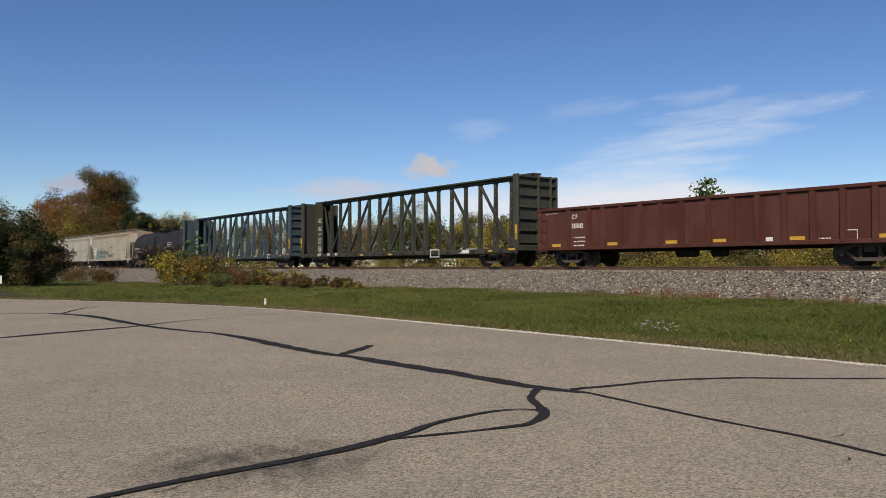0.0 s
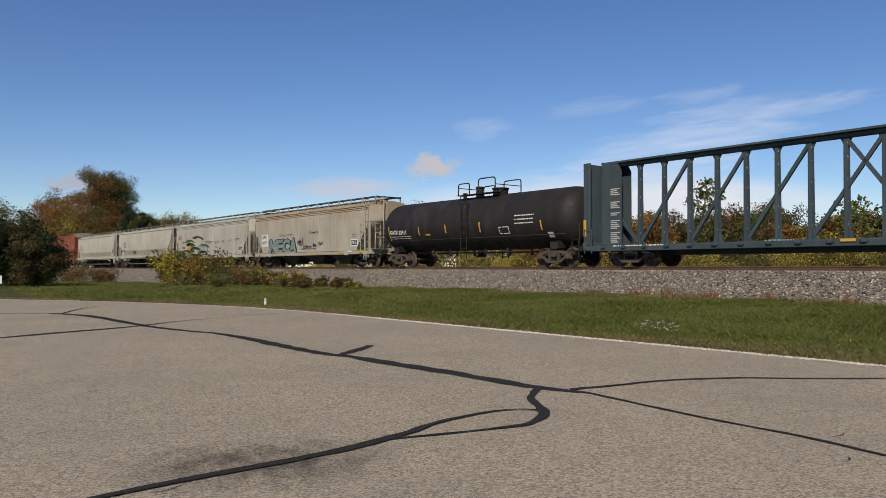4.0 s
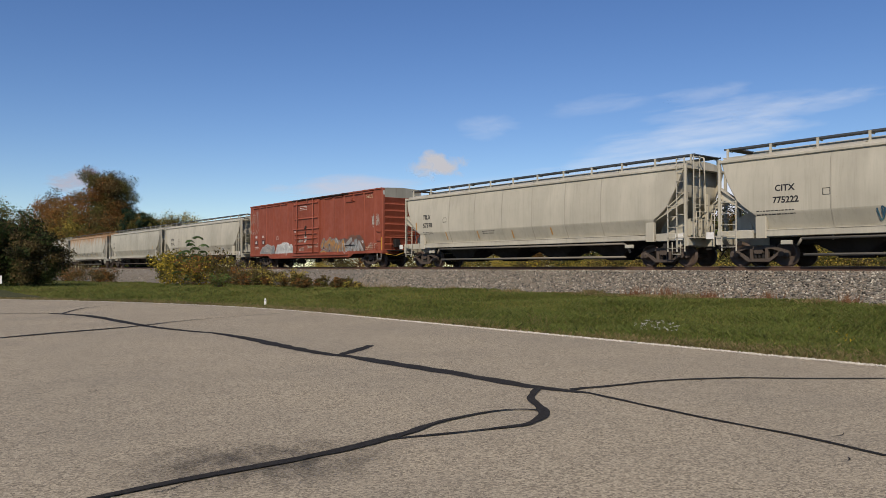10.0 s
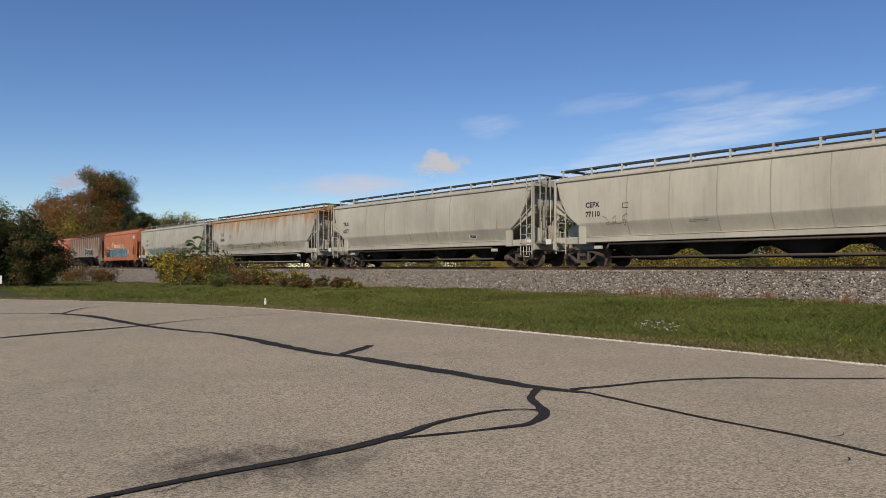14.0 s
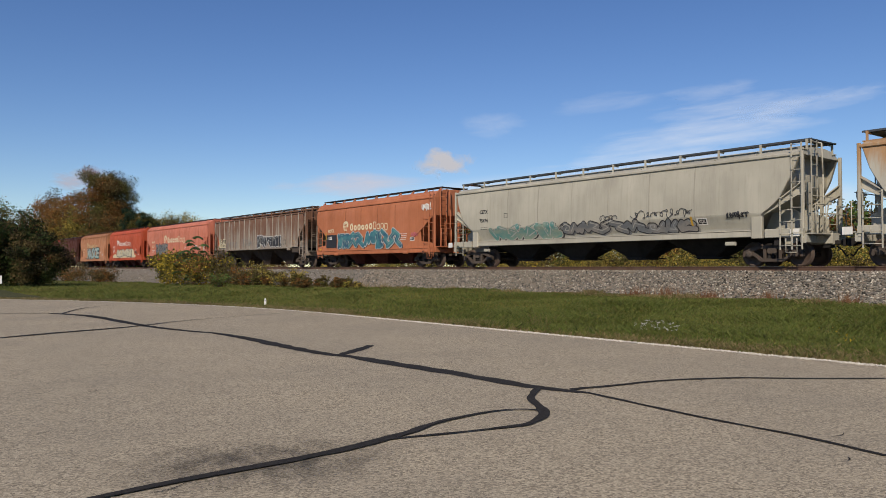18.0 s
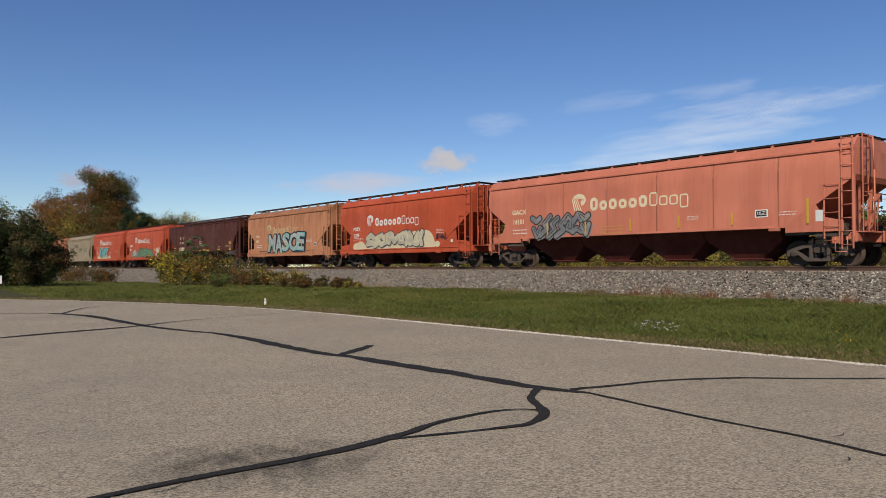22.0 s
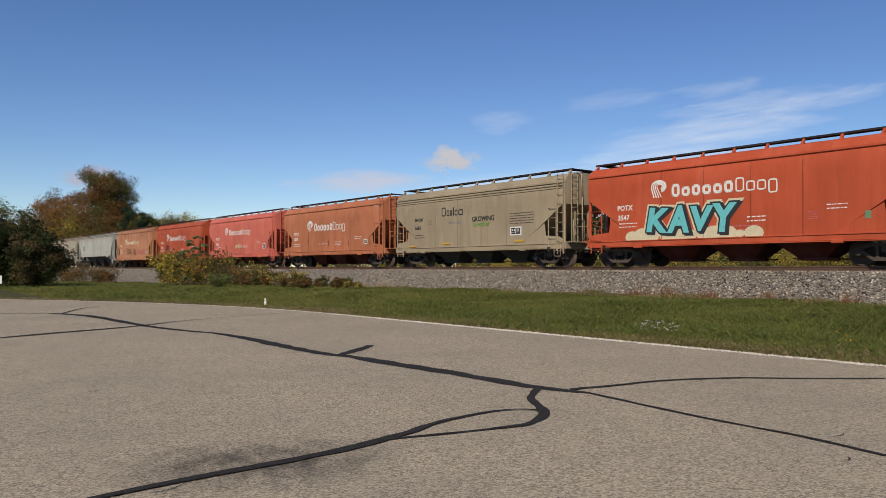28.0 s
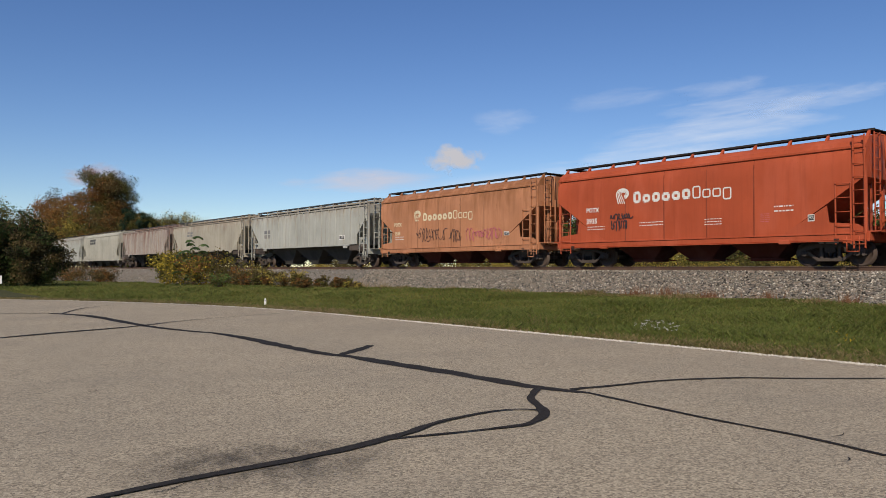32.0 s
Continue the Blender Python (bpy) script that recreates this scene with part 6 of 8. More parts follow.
# reddish and straw-coloured tufts where the grass meets the ballast
for x, y_, lv in ((1180, 24.0, "russet"), (1255, 24.0, "russet"), (1360, 24.1, "russet"), (1125, 23.9, "russet"), (678, 23.7, "straw"), (640, 23.7, "straw"), (1500, 24.1, "russet")):
    q, pp = from_x(x, y_)
    g = Geo()
    for j in range(70):
        a, r_ = rt.uniform(0, 6.283), abs(rt.gauss(0, 0.22))
        b0 = Vector((1.6 * r_ * math.cos(a), 0.5 * r_ * math.sin(a), 0))
        tip = b0 + Vector((rt.gauss(0, 0.1), rt.gauss(0, 0.1), rt.uniform(0.2, 0.5)))
        g.add([tuple(b0 - Vector((0.012, 0, 0))), tuple(b0 + Vector((0.012, 0, 0))), tuple(tip)], [(0, 1, 2)])
    tuft = tagged(new("grass_tuft"), "tuft of %s dry grass beside the ballast" % lv, "grass", "tufts along the ballast")
    tuft.matrix_basis = Matrix.Translation(at(q, pp, float(ground_z(np.float64(q), np.float64(pp)))))
    part("blade", g, M_RUSSET if lv == "russet" else M_STRAW, tuft, kind="stuff")

# near side of the line
for lab, q, p, h, w, lv, n, sd, sz in (
        ("large dark green shrub at the edge of the lawn", 67, 9.6, 4.7, 3.1, [L_DEEP, L_DARK, L_DEEP, L_DARK, L_DEEP, L_WEED], 20000, 41, 0.17),
        ("dark shrub with a few red leaves", 64, 11.6, 3.4, 2.0, [L_DARK, L_DEEP, L_WEED], 13000, 42, 0.15),
        ("dark green shrub at the lawn's end", 70, 6.8, 5.2, 3.2, [L_DEEP, L_DARK, L_OLIVE], 15000, 43, 0.18),
        ("dark green shrub at the lawn's end", 76, 12.0, 4.4, 2.2, [L_DARK, L_DARK], 9000, 47, 0.22),
        ("yellow-leaved bush at the foot of the ballast", *from_x(296, 21.6), 2.3, 1.5, [L_SPOT, L_SPOT, L_OLIVE], 2600, 44, 0.17),
        ("olive bush with yellow leaves at the ballast", *from_x(322, 21.0), 1.7, 1.8, [L_OLIVE, L_SPOT, L_SPOT], 2800, 45, 0.16),
        ("low olive bush at the foot of the ballast", *from_x(352, 20.8), 1.4, 1.7, [L_OLIVE, L_SPOT, L_BROWN], 2200, 46, 0.15),
        ("tangled olive brown bush by the ballast", *from_x(385, 22.0), 1.6, 1.8, [L_OLIVE, L_WEED, L_SPOT], 1800, 49, 0.15),
        ("low fresh green bush in the grass", *from_x(388, 19.6), 0.42, 0.9, [L_GREEN, L_OLIVE], 700, 50, 0.13)):
    tree(lab, q, p, h, w, lv, n, sd, sz, 15, 0.03, name="shrub", puff=0.26, r0=0.04)


def sumac(q, p, height, seed):
    """A young sumac: thin stems, each with drooping fronds of paired leaflets at its top."""
    r = random.Random(seed)
    t = tagged(new("sumac"), "young sumac with drooping feathered green leaves", "shrub")
    t.matrix_basis = Matrix.Translation(at(q, p, float(ground_z(np.float64(q), np.float64(p))) - 0.05))
    g = Geo()
    for k in range(4):
        top = Vector((r.uniform(-0.9, 0.9), r.uniform(-0.5, 0.5), height * (1.0 - 0.16 * k)))
        foot = Vector((0.1 * k, 0.05 * k, 0))
        part("stalk", Geo().cyl(foot, foot.lerp(top, 0.55) + Vector((0.08, 0, 0)), 0.03, 6, 0.022, False).cyl(foot.lerp(top, 0.55) + Vector((0.08, 0, 0)), top, 0.022, 6, 0.01, False), M_BARK, t)
        for j in range(7):
            a = j * 2.4 + k
            d = Vector((math.cos(a), math.sin(a), 0))
            base = top - Vector((0, 0, 0.2 * j)) - (top - foot) * 0.02 * j
            ln = r.uniform(0.5, 0.85)
            spine = [base + d * (ln * u) + Vector((0, 0, 0.6 * u - 0.6 * u * u)) for u in (0, 0.2, 0.4, 0.6, 0.8, 1.0)]
            g.tube([tuple(v) for v in spine], 0.008, 4)
            side = Vector((-d.y, d.x, 0))
            for i in range(1, 11):
                u = i / 10
                c = base + d * (ln * u) + Vector((0, 0, 0.6 * u - 0.6 * u * u))
                for s in (-1, 1):
                    tip = c + side * s * 0.34 * (1.1 - 0.5 * u) + d * 0.1 - Vector((0, 0, 0.14))
                    m_ = c.lerp(tip, 0.5)
                    wd = d * 0.045 + Vector((0, 0, 0.06))
                    g.add([tuple(c), tuple(m_ + wd), tuple(tip), tuple(m_ - wd)], [(0, 1, 2, 3)])
    part("foliage", g, L_SUMAC, t, kind="stuff")


L_SUMAC = leaf_colours("sumac_leaf", [(0.06, 0.11, 0.035), (0.13, 0.18, 0.08), (0.04, 0.07, 0.022)])
sumac(*from_x(340, 21.4), 3.75, 48)
for i in range(14):
    q, p = 112 - i * 4.2 + rt.uniform(-1, 1), rt.uniform(22.2, 23.4)
    if q < 84:
        continue
    h = rt.uniform(0.8, 1.5)
    tree("reddish brown brush along the ballast", q, p, h, h * 1.3, [L_WEED, L_BROWN, L_WEED], 900, 300 + i, 0.16, 8, 0.02, name="shrub", puff=0.3, r0=0.02)
for i in range(34):
    q, p = 53 - i * 0.5 + rt.uniform(-0.4, 0.4), rt.uniform(21.6, 23.8)
    h = rt.uniform(0.8, 1.75) * (1 - 0.021 * i)
    tree("brownish weeds at the foot of the ballast", q, p, h, h * 0.6, [L_WEED, rt.choice([L_OLIVE, L_OLIVE, L_GOLD, L_BROWN])], 800, 340 + i, 0.09, 8, 0.02, name="shrub", puff=0.28, r0=0.012)
# grass
M_BLADE = island("grass_blade", [(0.085, 0.115, 0.024), (0.13, 0.165, 0.034), (0.185, 0.2, 0.052), (0.055, 0.08, 0.018), (0.17, 0.15, 0.05)], 0.6, 0.3)
M_BLADE2 = island("olive_grass", [(0.14, 0.165, 0.032), (0.22, 0.21, 0.055), (0.10, 0.135, 0.024), (0.19, 0.17, 0.05), (0.2, 0.155, 0.06)], 0.7, 0.3)
M_DRY = island("dry_grass", [(0.2, 0.15, 0.07), (0.32, 0.25, 0.13), (0.15, 0.12, 0.05), (0.12, 0.13, 0.04)], 0.8, 0.3)


def blades(name, q, p, h, material, label, lay=1.0):
    rng = np.random.default_rng(len(q))
    n = len(q)
    base = world_xyz(q, p, ground_z(q, p) - 0.01)
    a = rng.uniform(0, 6.283, n)
    w = rng.uniform(0.006, 0.014, n) * np.clip(np.linalg.norm(base[:, :2], axis=1) / 16, 1, 3)
    side = np.stack([np.cos(a) * w, np.sin(a) * w, np.zeros(n)], -1)
    comb = 2.2 * np.sin(q * 0.8 + 1.7 * np.sin(p * 0.9)) + 1.3 * np.sin(p * 1.9 + q * 0.5)     # the blades lie over in tufts
    lie = 0.35 * h * lay
    tilt = np.stack([rng.normal(0, 0.6, n) * h + np.cos(comb) * lie, rng.normal(0, 0.6, n) * h + np.sin(comb) * lie, h], -1)
    mid = base + tilt * np.array([0.35, 0.35, 0.6])
    v = np.stack([base - side, base + side, mid + side * 0.8, base + tilt, mid - side * 0.8], 1).reshape(-1, 3)
    i = 5 * np.arange(n)[:, None]
    return tagged(raw(name, v, (i + np.array([0, 1, 2, 3, 4])), material), label, "grass", kind="stuff")


gr = np.random.default_rng(3)
n = 330000
q = np.concatenate([gr.uniform(-3, 22, n * 6 // 10), gr.uniform(22, 60, n * 3 // 10), gr.uniform(60, 105, n // 10)])
e = road_edge(q)
p = e + 0.15 + (24.3 - e - 0.15) * gr.uniform(0, 1, n)
patch = 0.5 + 0.5 * np.sin(q * 0.55 + 2 * np.sin(p * 0.5)) * np.sin(p * 0.8 + 0.3 * q)
p = p + np.where(p > 23.2, 0.35 * np.sin(q * 1.7) * np.sin(q * 0.6 + 1), 0)
keep = (p > 8) & (gr.uniform(0, 1, n) < 0.55 + 0.45 * np.clip((p - e) / 1.2, 0, 1))
h = gr.uniform(0.05, 0.13, n) * (0.6 + 1.0 * patch ** 2)
lush = keep & (gr.uniform(0, 1, n) < np.clip(0.25 + 0.5 * patch + 0.45 * np.clip((20 - q) / 12, -0.3, 1) * np.clip((p - e - 0.5) / 2, 0, 1), 0, 1))
sparse = keep & ~lush
blades("grass", q[lush], p[lush], h[lush] * 1.25, M_BLADE, "long green roadside grass on the bank")
blades("short_grass", q[sparse], p[sparse], h[sparse], M_BLADE2, "short olive grass on the bank")
n = 46000
q = np.concatenate([gr.uniform(-3, 24, n * 7 // 10), gr.uniform(24, 60, n * 3 // 10)])
e = road_edge(q)
near_edge = gr.uniform(0, 1, n) < 0.6
p = np.where(near_edge, e + 0.1 + np.abs(gr.normal(0, 0.55, n)), 24.15 - np.abs(gr.normal(0, 0.5, n)))
clump = np.clip(np.sin(q * 2.1) * np.sin(q * 0.73 + 2) - 0.35, 0, 1)
blades("dry_grass", q, p, gr.uniform(0.04, 0.13, n) * (1 + 2.4 * clump * (p > 20)), M_DRY, "dry tan grass along the road's edge and the ballast")
n = 60000
q, p = gr.uniform(-12, 80, n), gr.uniform(35, 54, n)
blades("tall_grass", q, p, gr.uniform(0.5, 1.4, n), island("tall_dry_grass", [(0.2, 0.155, 0.058), (0.13, 0.11, 0.04), (0.26, 0.2, 0.08), (0.1, 0.09, 0.03)], 0.8, 0.25), "tall yellowing grass behind the track")

# white wildflowers and a yellow-leaved weed on the bank
M_PETAL = plain("white_petal", (0.6, 0.6, 0.57))
for i, (x, p) in enumerate(((1135, 13.45), (1150, 13.6), (1165, 13.5), (1178, 13.65), (1192, 13.4), (945, 13.5), (965, 13.3), (942, 13.4))):
    q, pp = from_x(x, p)
    fl = tagged(new("wildflower"), "small white wildflowers on thin stems in the grass" if i < 5 else "pale dry seed heads on thin stems", "flower", "wildflowers on the bank")
    fl.matrix_basis = Matrix.Translation(at(q, pp, float(ground_z(np.float64(q), np.float64(pp)))))
    r = np.random.default_rng(500 + i)
    g, heads = Geo(), Geo()
    for k in range(7):
        top = Vector((r.normal(0, 0.09), r.normal(0, 0.09), r.uniform(0.22, 0.42)))
        g.cyl((r.normal(0, 0.02), r.normal(0, 0.02), 0), top, 0.004, 5, 0.003, False)
        for j in range(5):
            a = j * 1.257
            c = top + Vector((0.018 * math.cos(a), 0.018 * math.sin(a), 0.006))
            heads.add([top, c + Vector((-0.008 * math.sin(a), 0.008 * math.cos(a), 0.004)), c * 1.0 + Vector((0.012 * math.cos(a), 0.012 * math.sin(a), 0)), c + Vector((0.008 * math.sin(a), -0.008 * math.cos(a), 0.004))], [(0, 1, 2, 3)])
        for j in range(3):
            c, e = top + Vector((r.normal(0, 0.022), r.normal(0, 0.022), r.normal(0, 0.015))), 0.0075
            heads.add([c + Vector(o) * e for o in ((1, 0, 0), (-1, 0, 0), (0, 1, 0), (0, -1, 0), (0, 0, 1), (0, 0, -1))], [(0, 2, 4), (2, 1, 4), (1, 3, 4), (3, 0, 4), (2, 0, 5), (1, 2, 5), (3, 1, 5), (0, 3, 5)])
    part("stalk", g, M_BLADE if i < 5 else M_DRY, fl)
    part("blossom", heads, M_PETAL if i < 5 else M_DRY, fl, kind="stuff")
q, pp = from_x(1500, 15.2)
tree("broad weed with yellow leaves in the grass", q, pp, 0.24, 0.16, L_YELLOW, 22, 90, 0.07, 6, 0.05, name="shrub", puff=0.3, r0=0.006)
q, pp = from_x(1465, 16.6)
tree("broad weed with yellow leaves in the grass", q, pp, 0.2, 0.2, L_YELLOW, 14, 91, 0.05, 6, 0.05, name="shrub", puff=0.3, r0=0.006)

# ---- roadside marker and sign ----
M_SIGN = plain("sign_white", (0.78, 0.78, 0.76), 0.4)
q, p = 28.3, 13.3
stake = tagged(new("marker_stake"), "short white plastic marker stake at the road's edge", "marker")
stake.matrix_basis = Matrix.Translation(at(q, p, float(ground_z(np.float64(q), np.float64(p)))))
part("stake", Geo().prism([(-0.04, 0), (0.04, 0), (0.04, 0.25), (0.025, 0.3), (-0.025, 0.3), (-0.04, 0.25)], "y", -0.012, 0.012), M_SIGN, stake, m=pose(0, 0, 0, rz=15))
part("band", Geo().box((0, -0.016, 0.2), (0.065, 0.006, 0.03)), M_STEEL, stake, "thin reflecting band", m=pose(0, 0, 0, rz=15))
sign = tagged(new("roadside_sign"), "small blank white sign on a dark post", "sign")
sign.matrix_basis = pose(-22.95, 38.9, -0.02, rz=28)
part("post", Geo().box((0, 0.03, 0.6), (0.07, 0.05, 1.2), 0.01), M_DARK, sign)
part("panel", Geo().box((-0.04, 0, 0.95), (0.5, 0.02, 0.42), 0.01), M_SIGN, sign)
for dz in (0.8, 1.1):
    part("bolt", Geo().cyl((0, -0.02, dz), (0, -0.005, dz), 0.015, 8), M_STEEL, sign)

# ---- clouds ----
CLOUDS = []


def cloud(name, label, x, y, w, h, tilt, thick, stretch, seed, tone=(0.95, 0.96, 1.0), glow=0.9, scale=3.0, lo=0.4, hi=0.9):
    """Far cloud: a thin veil of vapour, torn by noise and fading to its rim."""
    D = 3000.0
    m, nt, b = mat(name)
    nt.nodes.remove(b)
    tc = nt.nodes.new("ShaderNodeTexCoord")
    mp = nt.nodes.new("ShaderNodeMapping")
    mp.inputs["Location"].default_value = (seed * 3.7, 0, seed * 1.9)
    mp.inputs["Scale"].default_value = (1.0, 1.0, stretch)
    link(nt, tc.outputs["Object"], mp.inputs[0])
    no = nt.nodes.new("ShaderNodeTexNoise")
    no.inputs["Scale"].default_value, no.inputs["Detail"].default_value, no.inputs["Roughness"].default_value = scale, 8, 0.6
    no.inputs["Distortion"].default_value = 0.3
    link(nt, mp.outputs[0], no.inputs["Vector"])
    gr_ = nt.nodes.new("ShaderNodeTexGradient")
    gr_.gradient_type = "SPHERICAL"
    m2 = nt.nodes.new("ShaderNodeMapping")
    m2.inputs["Scale"].default_value = (2.0, 1.0, 2.0 * w / h)
    link(nt, tc.outputs["Object"], m2.inputs[0])
    link(nt, m2.outputs[0], gr_.inputs[0])
    rim = ramp(nt, gr_.outputs["Fac"], 0.0, 0.75)
    ad = nt.nodes.new("ShaderNodeMath")
    ad.operation = "MULTIPLY_ADD"
    ad.inputs[1].default_value, ad.inputs[2].default_value = 0.45, -0.2
    link(nt, rim, ad.inputs[0])
    s2 = nt.nodes.new("ShaderNodeMath")
    s2.operation = "ADD"
    link(nt, no.outputs["Fac"], s2.inputs[0])
    link(nt, ad.outputs[0], s2.inputs[1])
    body = ramp(nt, s2.outputs[0], lo, hi)
    mu = nt.nodes.new("ShaderNodeMath")
    mu.operation = "MULTIPLY"
    link(nt, body, mu.inputs[0])
    link(nt, ramp(nt, gr_.outputs["Fac"], 0.0, 0.35, 0.0, thick), mu.inputs[1])
    em, tr_, ms = nt.nodes.new("ShaderNodeEmission"), nt.nodes.new("ShaderNodeBsdfTransparent"), nt.nodes.new("ShaderNodeMixShader")
    em.inputs[0].default_value, em.inputs[1].default_value = (*tone, 1), glow
    link(nt, mu.outputs[0], ms.inputs[0])
    link(nt, tr_.outputs[0], ms.inputs[1])
    link(nt, em.outputs[0], ms.inputs[2])
    link(nt, ms.outputs[0], nt.nodes["Material Output"].inputs[0])
    k = D / 1336.0
    W, H = w * k, h * k
    me = bpy.data.meshes.new(name)
    me.from_pydata([(-0.5, 0, -0.5 * h / w), (0.5, 0, -0.5 * h / w), (0.5, 0, 0.5 * h / w), (-0.5, 0, 0.5 * h / w)], [], [(0, 1, 2, 3)])
    me.materials.append(m)
    ob = tagged(new(name, me), label, "cloud", kind="structure")
    ob.scale = (W, W, W)
    CLOUDS.append((ob, ((x - 784) * k, D + 8 * len(CLOUDS), (474 - y) * k + EYE), tilt))
    return ob


WISP = "thin wispy white cloud high in the blue sky"
cloud("backdrop_cumulus", "small puffy white cloud low in the sky", 758, 296, 150, 70, 0, 1.0, 1.2, 1, (0.93, 0.92, 0.98), 0.6, 4.5, 0.45, 0.75)
cloud("backdrop_cirrus", WISP, 1290, 195, 430, 60, 7, 0.3, 8.0, 2, scale=4.0, lo=0.4, hi=0.9)
cloud("backdrop_cirrus", WISP, 1240, 243, 540, 80, 8, 0.48, 7.0, 3, scale=3.6, lo=0.4, hi=0.9)
cloud("backdrop_cirrus", WISP, 1130, 297, 560, 70, 5, 0.55, 6.0, 4, scale=3.6, lo=0.4, hi=0.9)
cloud("backdrop_cirrus", WISP, 1240, 165, 240, 40, 8, 0.21, 5.0, 5)
cloud("backdrop_cirrus", WISP, 1050, 185, 260, 45, 8, 0.17, 5.0, 6)
cloud("backdrop_cirrus", WISP, 850, 225, 160, 60, 4, 0.18, 3.0, 7)
cloud("backdrop_cirrus", WISP, 1450, 180, 320, 50, 10, 0.28, 6.0, 8, scale=4.0, lo=0.4, hi=0.9)
cloud("backdrop_bank", "pale low cloud bank over the horizon", 1150, 365, 1000, 130, 0, 1.0, 4.0, 9, (0.88, 0.90, 0.97), 0.9, 2.2, 0.2, 0.7)
cloud("backdrop_bank", "pale low cloud bank over the horizon", 590, 333, 360, 60, 0, 0.9, 4.0, 10, (0.88, 0.85, 0.95), 0.7)
cloud("backdrop_bank", "faint pinkish cloud low in the sky", 105, 322, 150, 60, 0, 0.9, 3.0, 11, (0.9, 0.78, 0.85), 0.55)
for ob, place, tilt in CLOUDS:
    ob.matrix_basis = pose(*place, 0, -tilt, 0) @ Matrix.Diagonal((*ob.scale, 1))

# ---- lettering, graffiti and marks on the cars ----
G_TURQ = plain("spray_turquoise", (0.14, 0.50, 0.52))
G_BLACK = plain("spray_black", (0.025, 0.025, 0.03))
G_CREAM = plain("spray_cream", (0.62, 0.54, 0.36))
G_ORANGE = plain("spray_orange", (0.5, 0.26, 0.06))
G_GREEN = plain("spray_green", (0.13, 0.24, 0.13))
G_PINK = plain("spray_pink", (0.5, 0.13, 0.16))
G_WHITE = plain("spray_white", (0.66, 0.66, 0.64))
G_PALE = plain("pale_overpaint", (0.43, 0.41, 0.36))
G_FADED = plain("faded_lettering", (0.55, 0.40, 0.22))
C_AGGREEN = plain("green_lettering", (0.14, 0.24, 0.05))
C_BR_PATCH = plain("dark_red_patch", (0.075, 0.02, 0.016))
C_TICK = plain("dull_orange_tick", (0.24, 0.09, 0.03))


def sprayed(name, a, c):
    """Aerosol paint blown from one colour into another, with thin spots."""
    m, nt, b = mat(name)
    col = mix(nt, ramp(nt, noisy(nt, 1.5, 3, (0.8, 0.8, 1.6)), 0.4, 0.6), a, c)
    col = mix(nt, ramp(nt, noisy(nt, 11.0, 5), 0.52, 0.75, 0.0, 0.5), col, shade(a, 0.6))
    link(nt, col, b.inputs["Base Color"])
    b.inputs["Roughness"].default_value = 0.6
    return m


G_TEAL = sprayed("spray_teal", (0.11, 0.27, 0.25), (0.25, 0.31, 0.25))
G_TURQ2 = sprayed("spray_turquoise_grey", (0.16, 0.42, 0.42), (0.36, 0.40, 0.38))
G_BLUE = sprayed("spray_blue", (0.03, 0.09, 0.15), (0.06, 0.2, 0.22))
G_SILVER = sprayed("spray_silver", (0.44, 0.44, 0.42), (0.30, 0.31, 0.31))
G_UMBER = sprayed("spray_umber", (0.16, 0.07, 0.04), (0.09, 0.06, 0.05))
G_CREAM2 = sprayed("spray_cream_grey", (0.50, 0.46, 0.33), (0.36, 0.34, 0.27))
G_RUSTY = sprayed("spray_ochre", (0.34, 0.17, 0.05), (0.17, 0.12, 0.09))
G_GREY = sprayed("spray_grey", (0.16, 0.17, 0.18), (0.26, 0.24, 0.22))
S_GON.text("C P", -6.2, 2.2, 0.22, M_WHITE, wide=0.72)
S_GON.text("335042", -6.22, 1.78, 0.22, M_WHITE, wide=0.76)
S_GON.bars("small_print", -6.1, 1.37, 0.68, 0.55, 3, M_WHITE)
S_GON.ticks([-7.42], 0.935, 0.13, M_YELLOW, 0.55)
S_GON.ticks([-4.10], 0.935, 0.13, M_YELLOW, 0.55)
S_GON.ticks([-1.09], 0.935, 0.13, M_YELLOW, 0.55)
S_GON.ticks([1.07], 0.935, 0.13, M_YELLOW, 0.55)
S_GON.ticks([4.10], 0.935, 0.13, M_YELLOW, 0.55)
S_GON.ticks([6.91], 0.935, 0.13, M_YELLOW, 0.55)
S_GON.put("stencil_box", [[(5.85, 0.85), (6.39, 0.85), (6.39, 0.88), (5.85, 0.88)], [(5.85, 1.21), (6.39, 1.21), (6.39, 1.24), (5.85, 1.24)], [(5.85, 0.88), (5.87, 0.88), (5.87, 1.21), (5.85, 1.21)], [(6.37, 0.88), (6.39, 0.88), (6.39, 1.21), (6.37, 1.21)]], M_WHITE)
S_GON.bars("small_print", 5.11, 0.99, 0.40, 0.14, 1, M_WHITE)
S_GON.put("white_tag", [[(3.19, 0.85), (3.46, 0.85), (3.46, 1.07), (3.19, 1.07)]], M_WHITE, 0.006)
S_GON.bars("small_print", -7.83, 2.53, 0.73, 0.08, 1, M_WHITE)
S_CB1.put("stencil_box", [[(4.31, 0.54), (5.16, 0.54), (5.16, 0.59), (4.31, 0.59)], [(4.31, 0.95), (5.16, 0.95), (5.16, 1.00), (4.31, 1.00)], [(4.31, 0.59), (4.36, 0.59), (4.36, 0.95), (4.31, 0.95)], [(5.11, 0.59), (5.16, 0.59), (5.16, 0.95), (5.11, 0.95)]], M_WHITE)
S_CB1.put("white_tag", [[(6.91, 0.73), (7.77, 0.73), (7.77, 0.92), (6.91, 0.92)]], M_WHITE, 0.006)
S_CB1.ticks([10.87], 0.84, 0.10, M_YELLOW, 0.50)
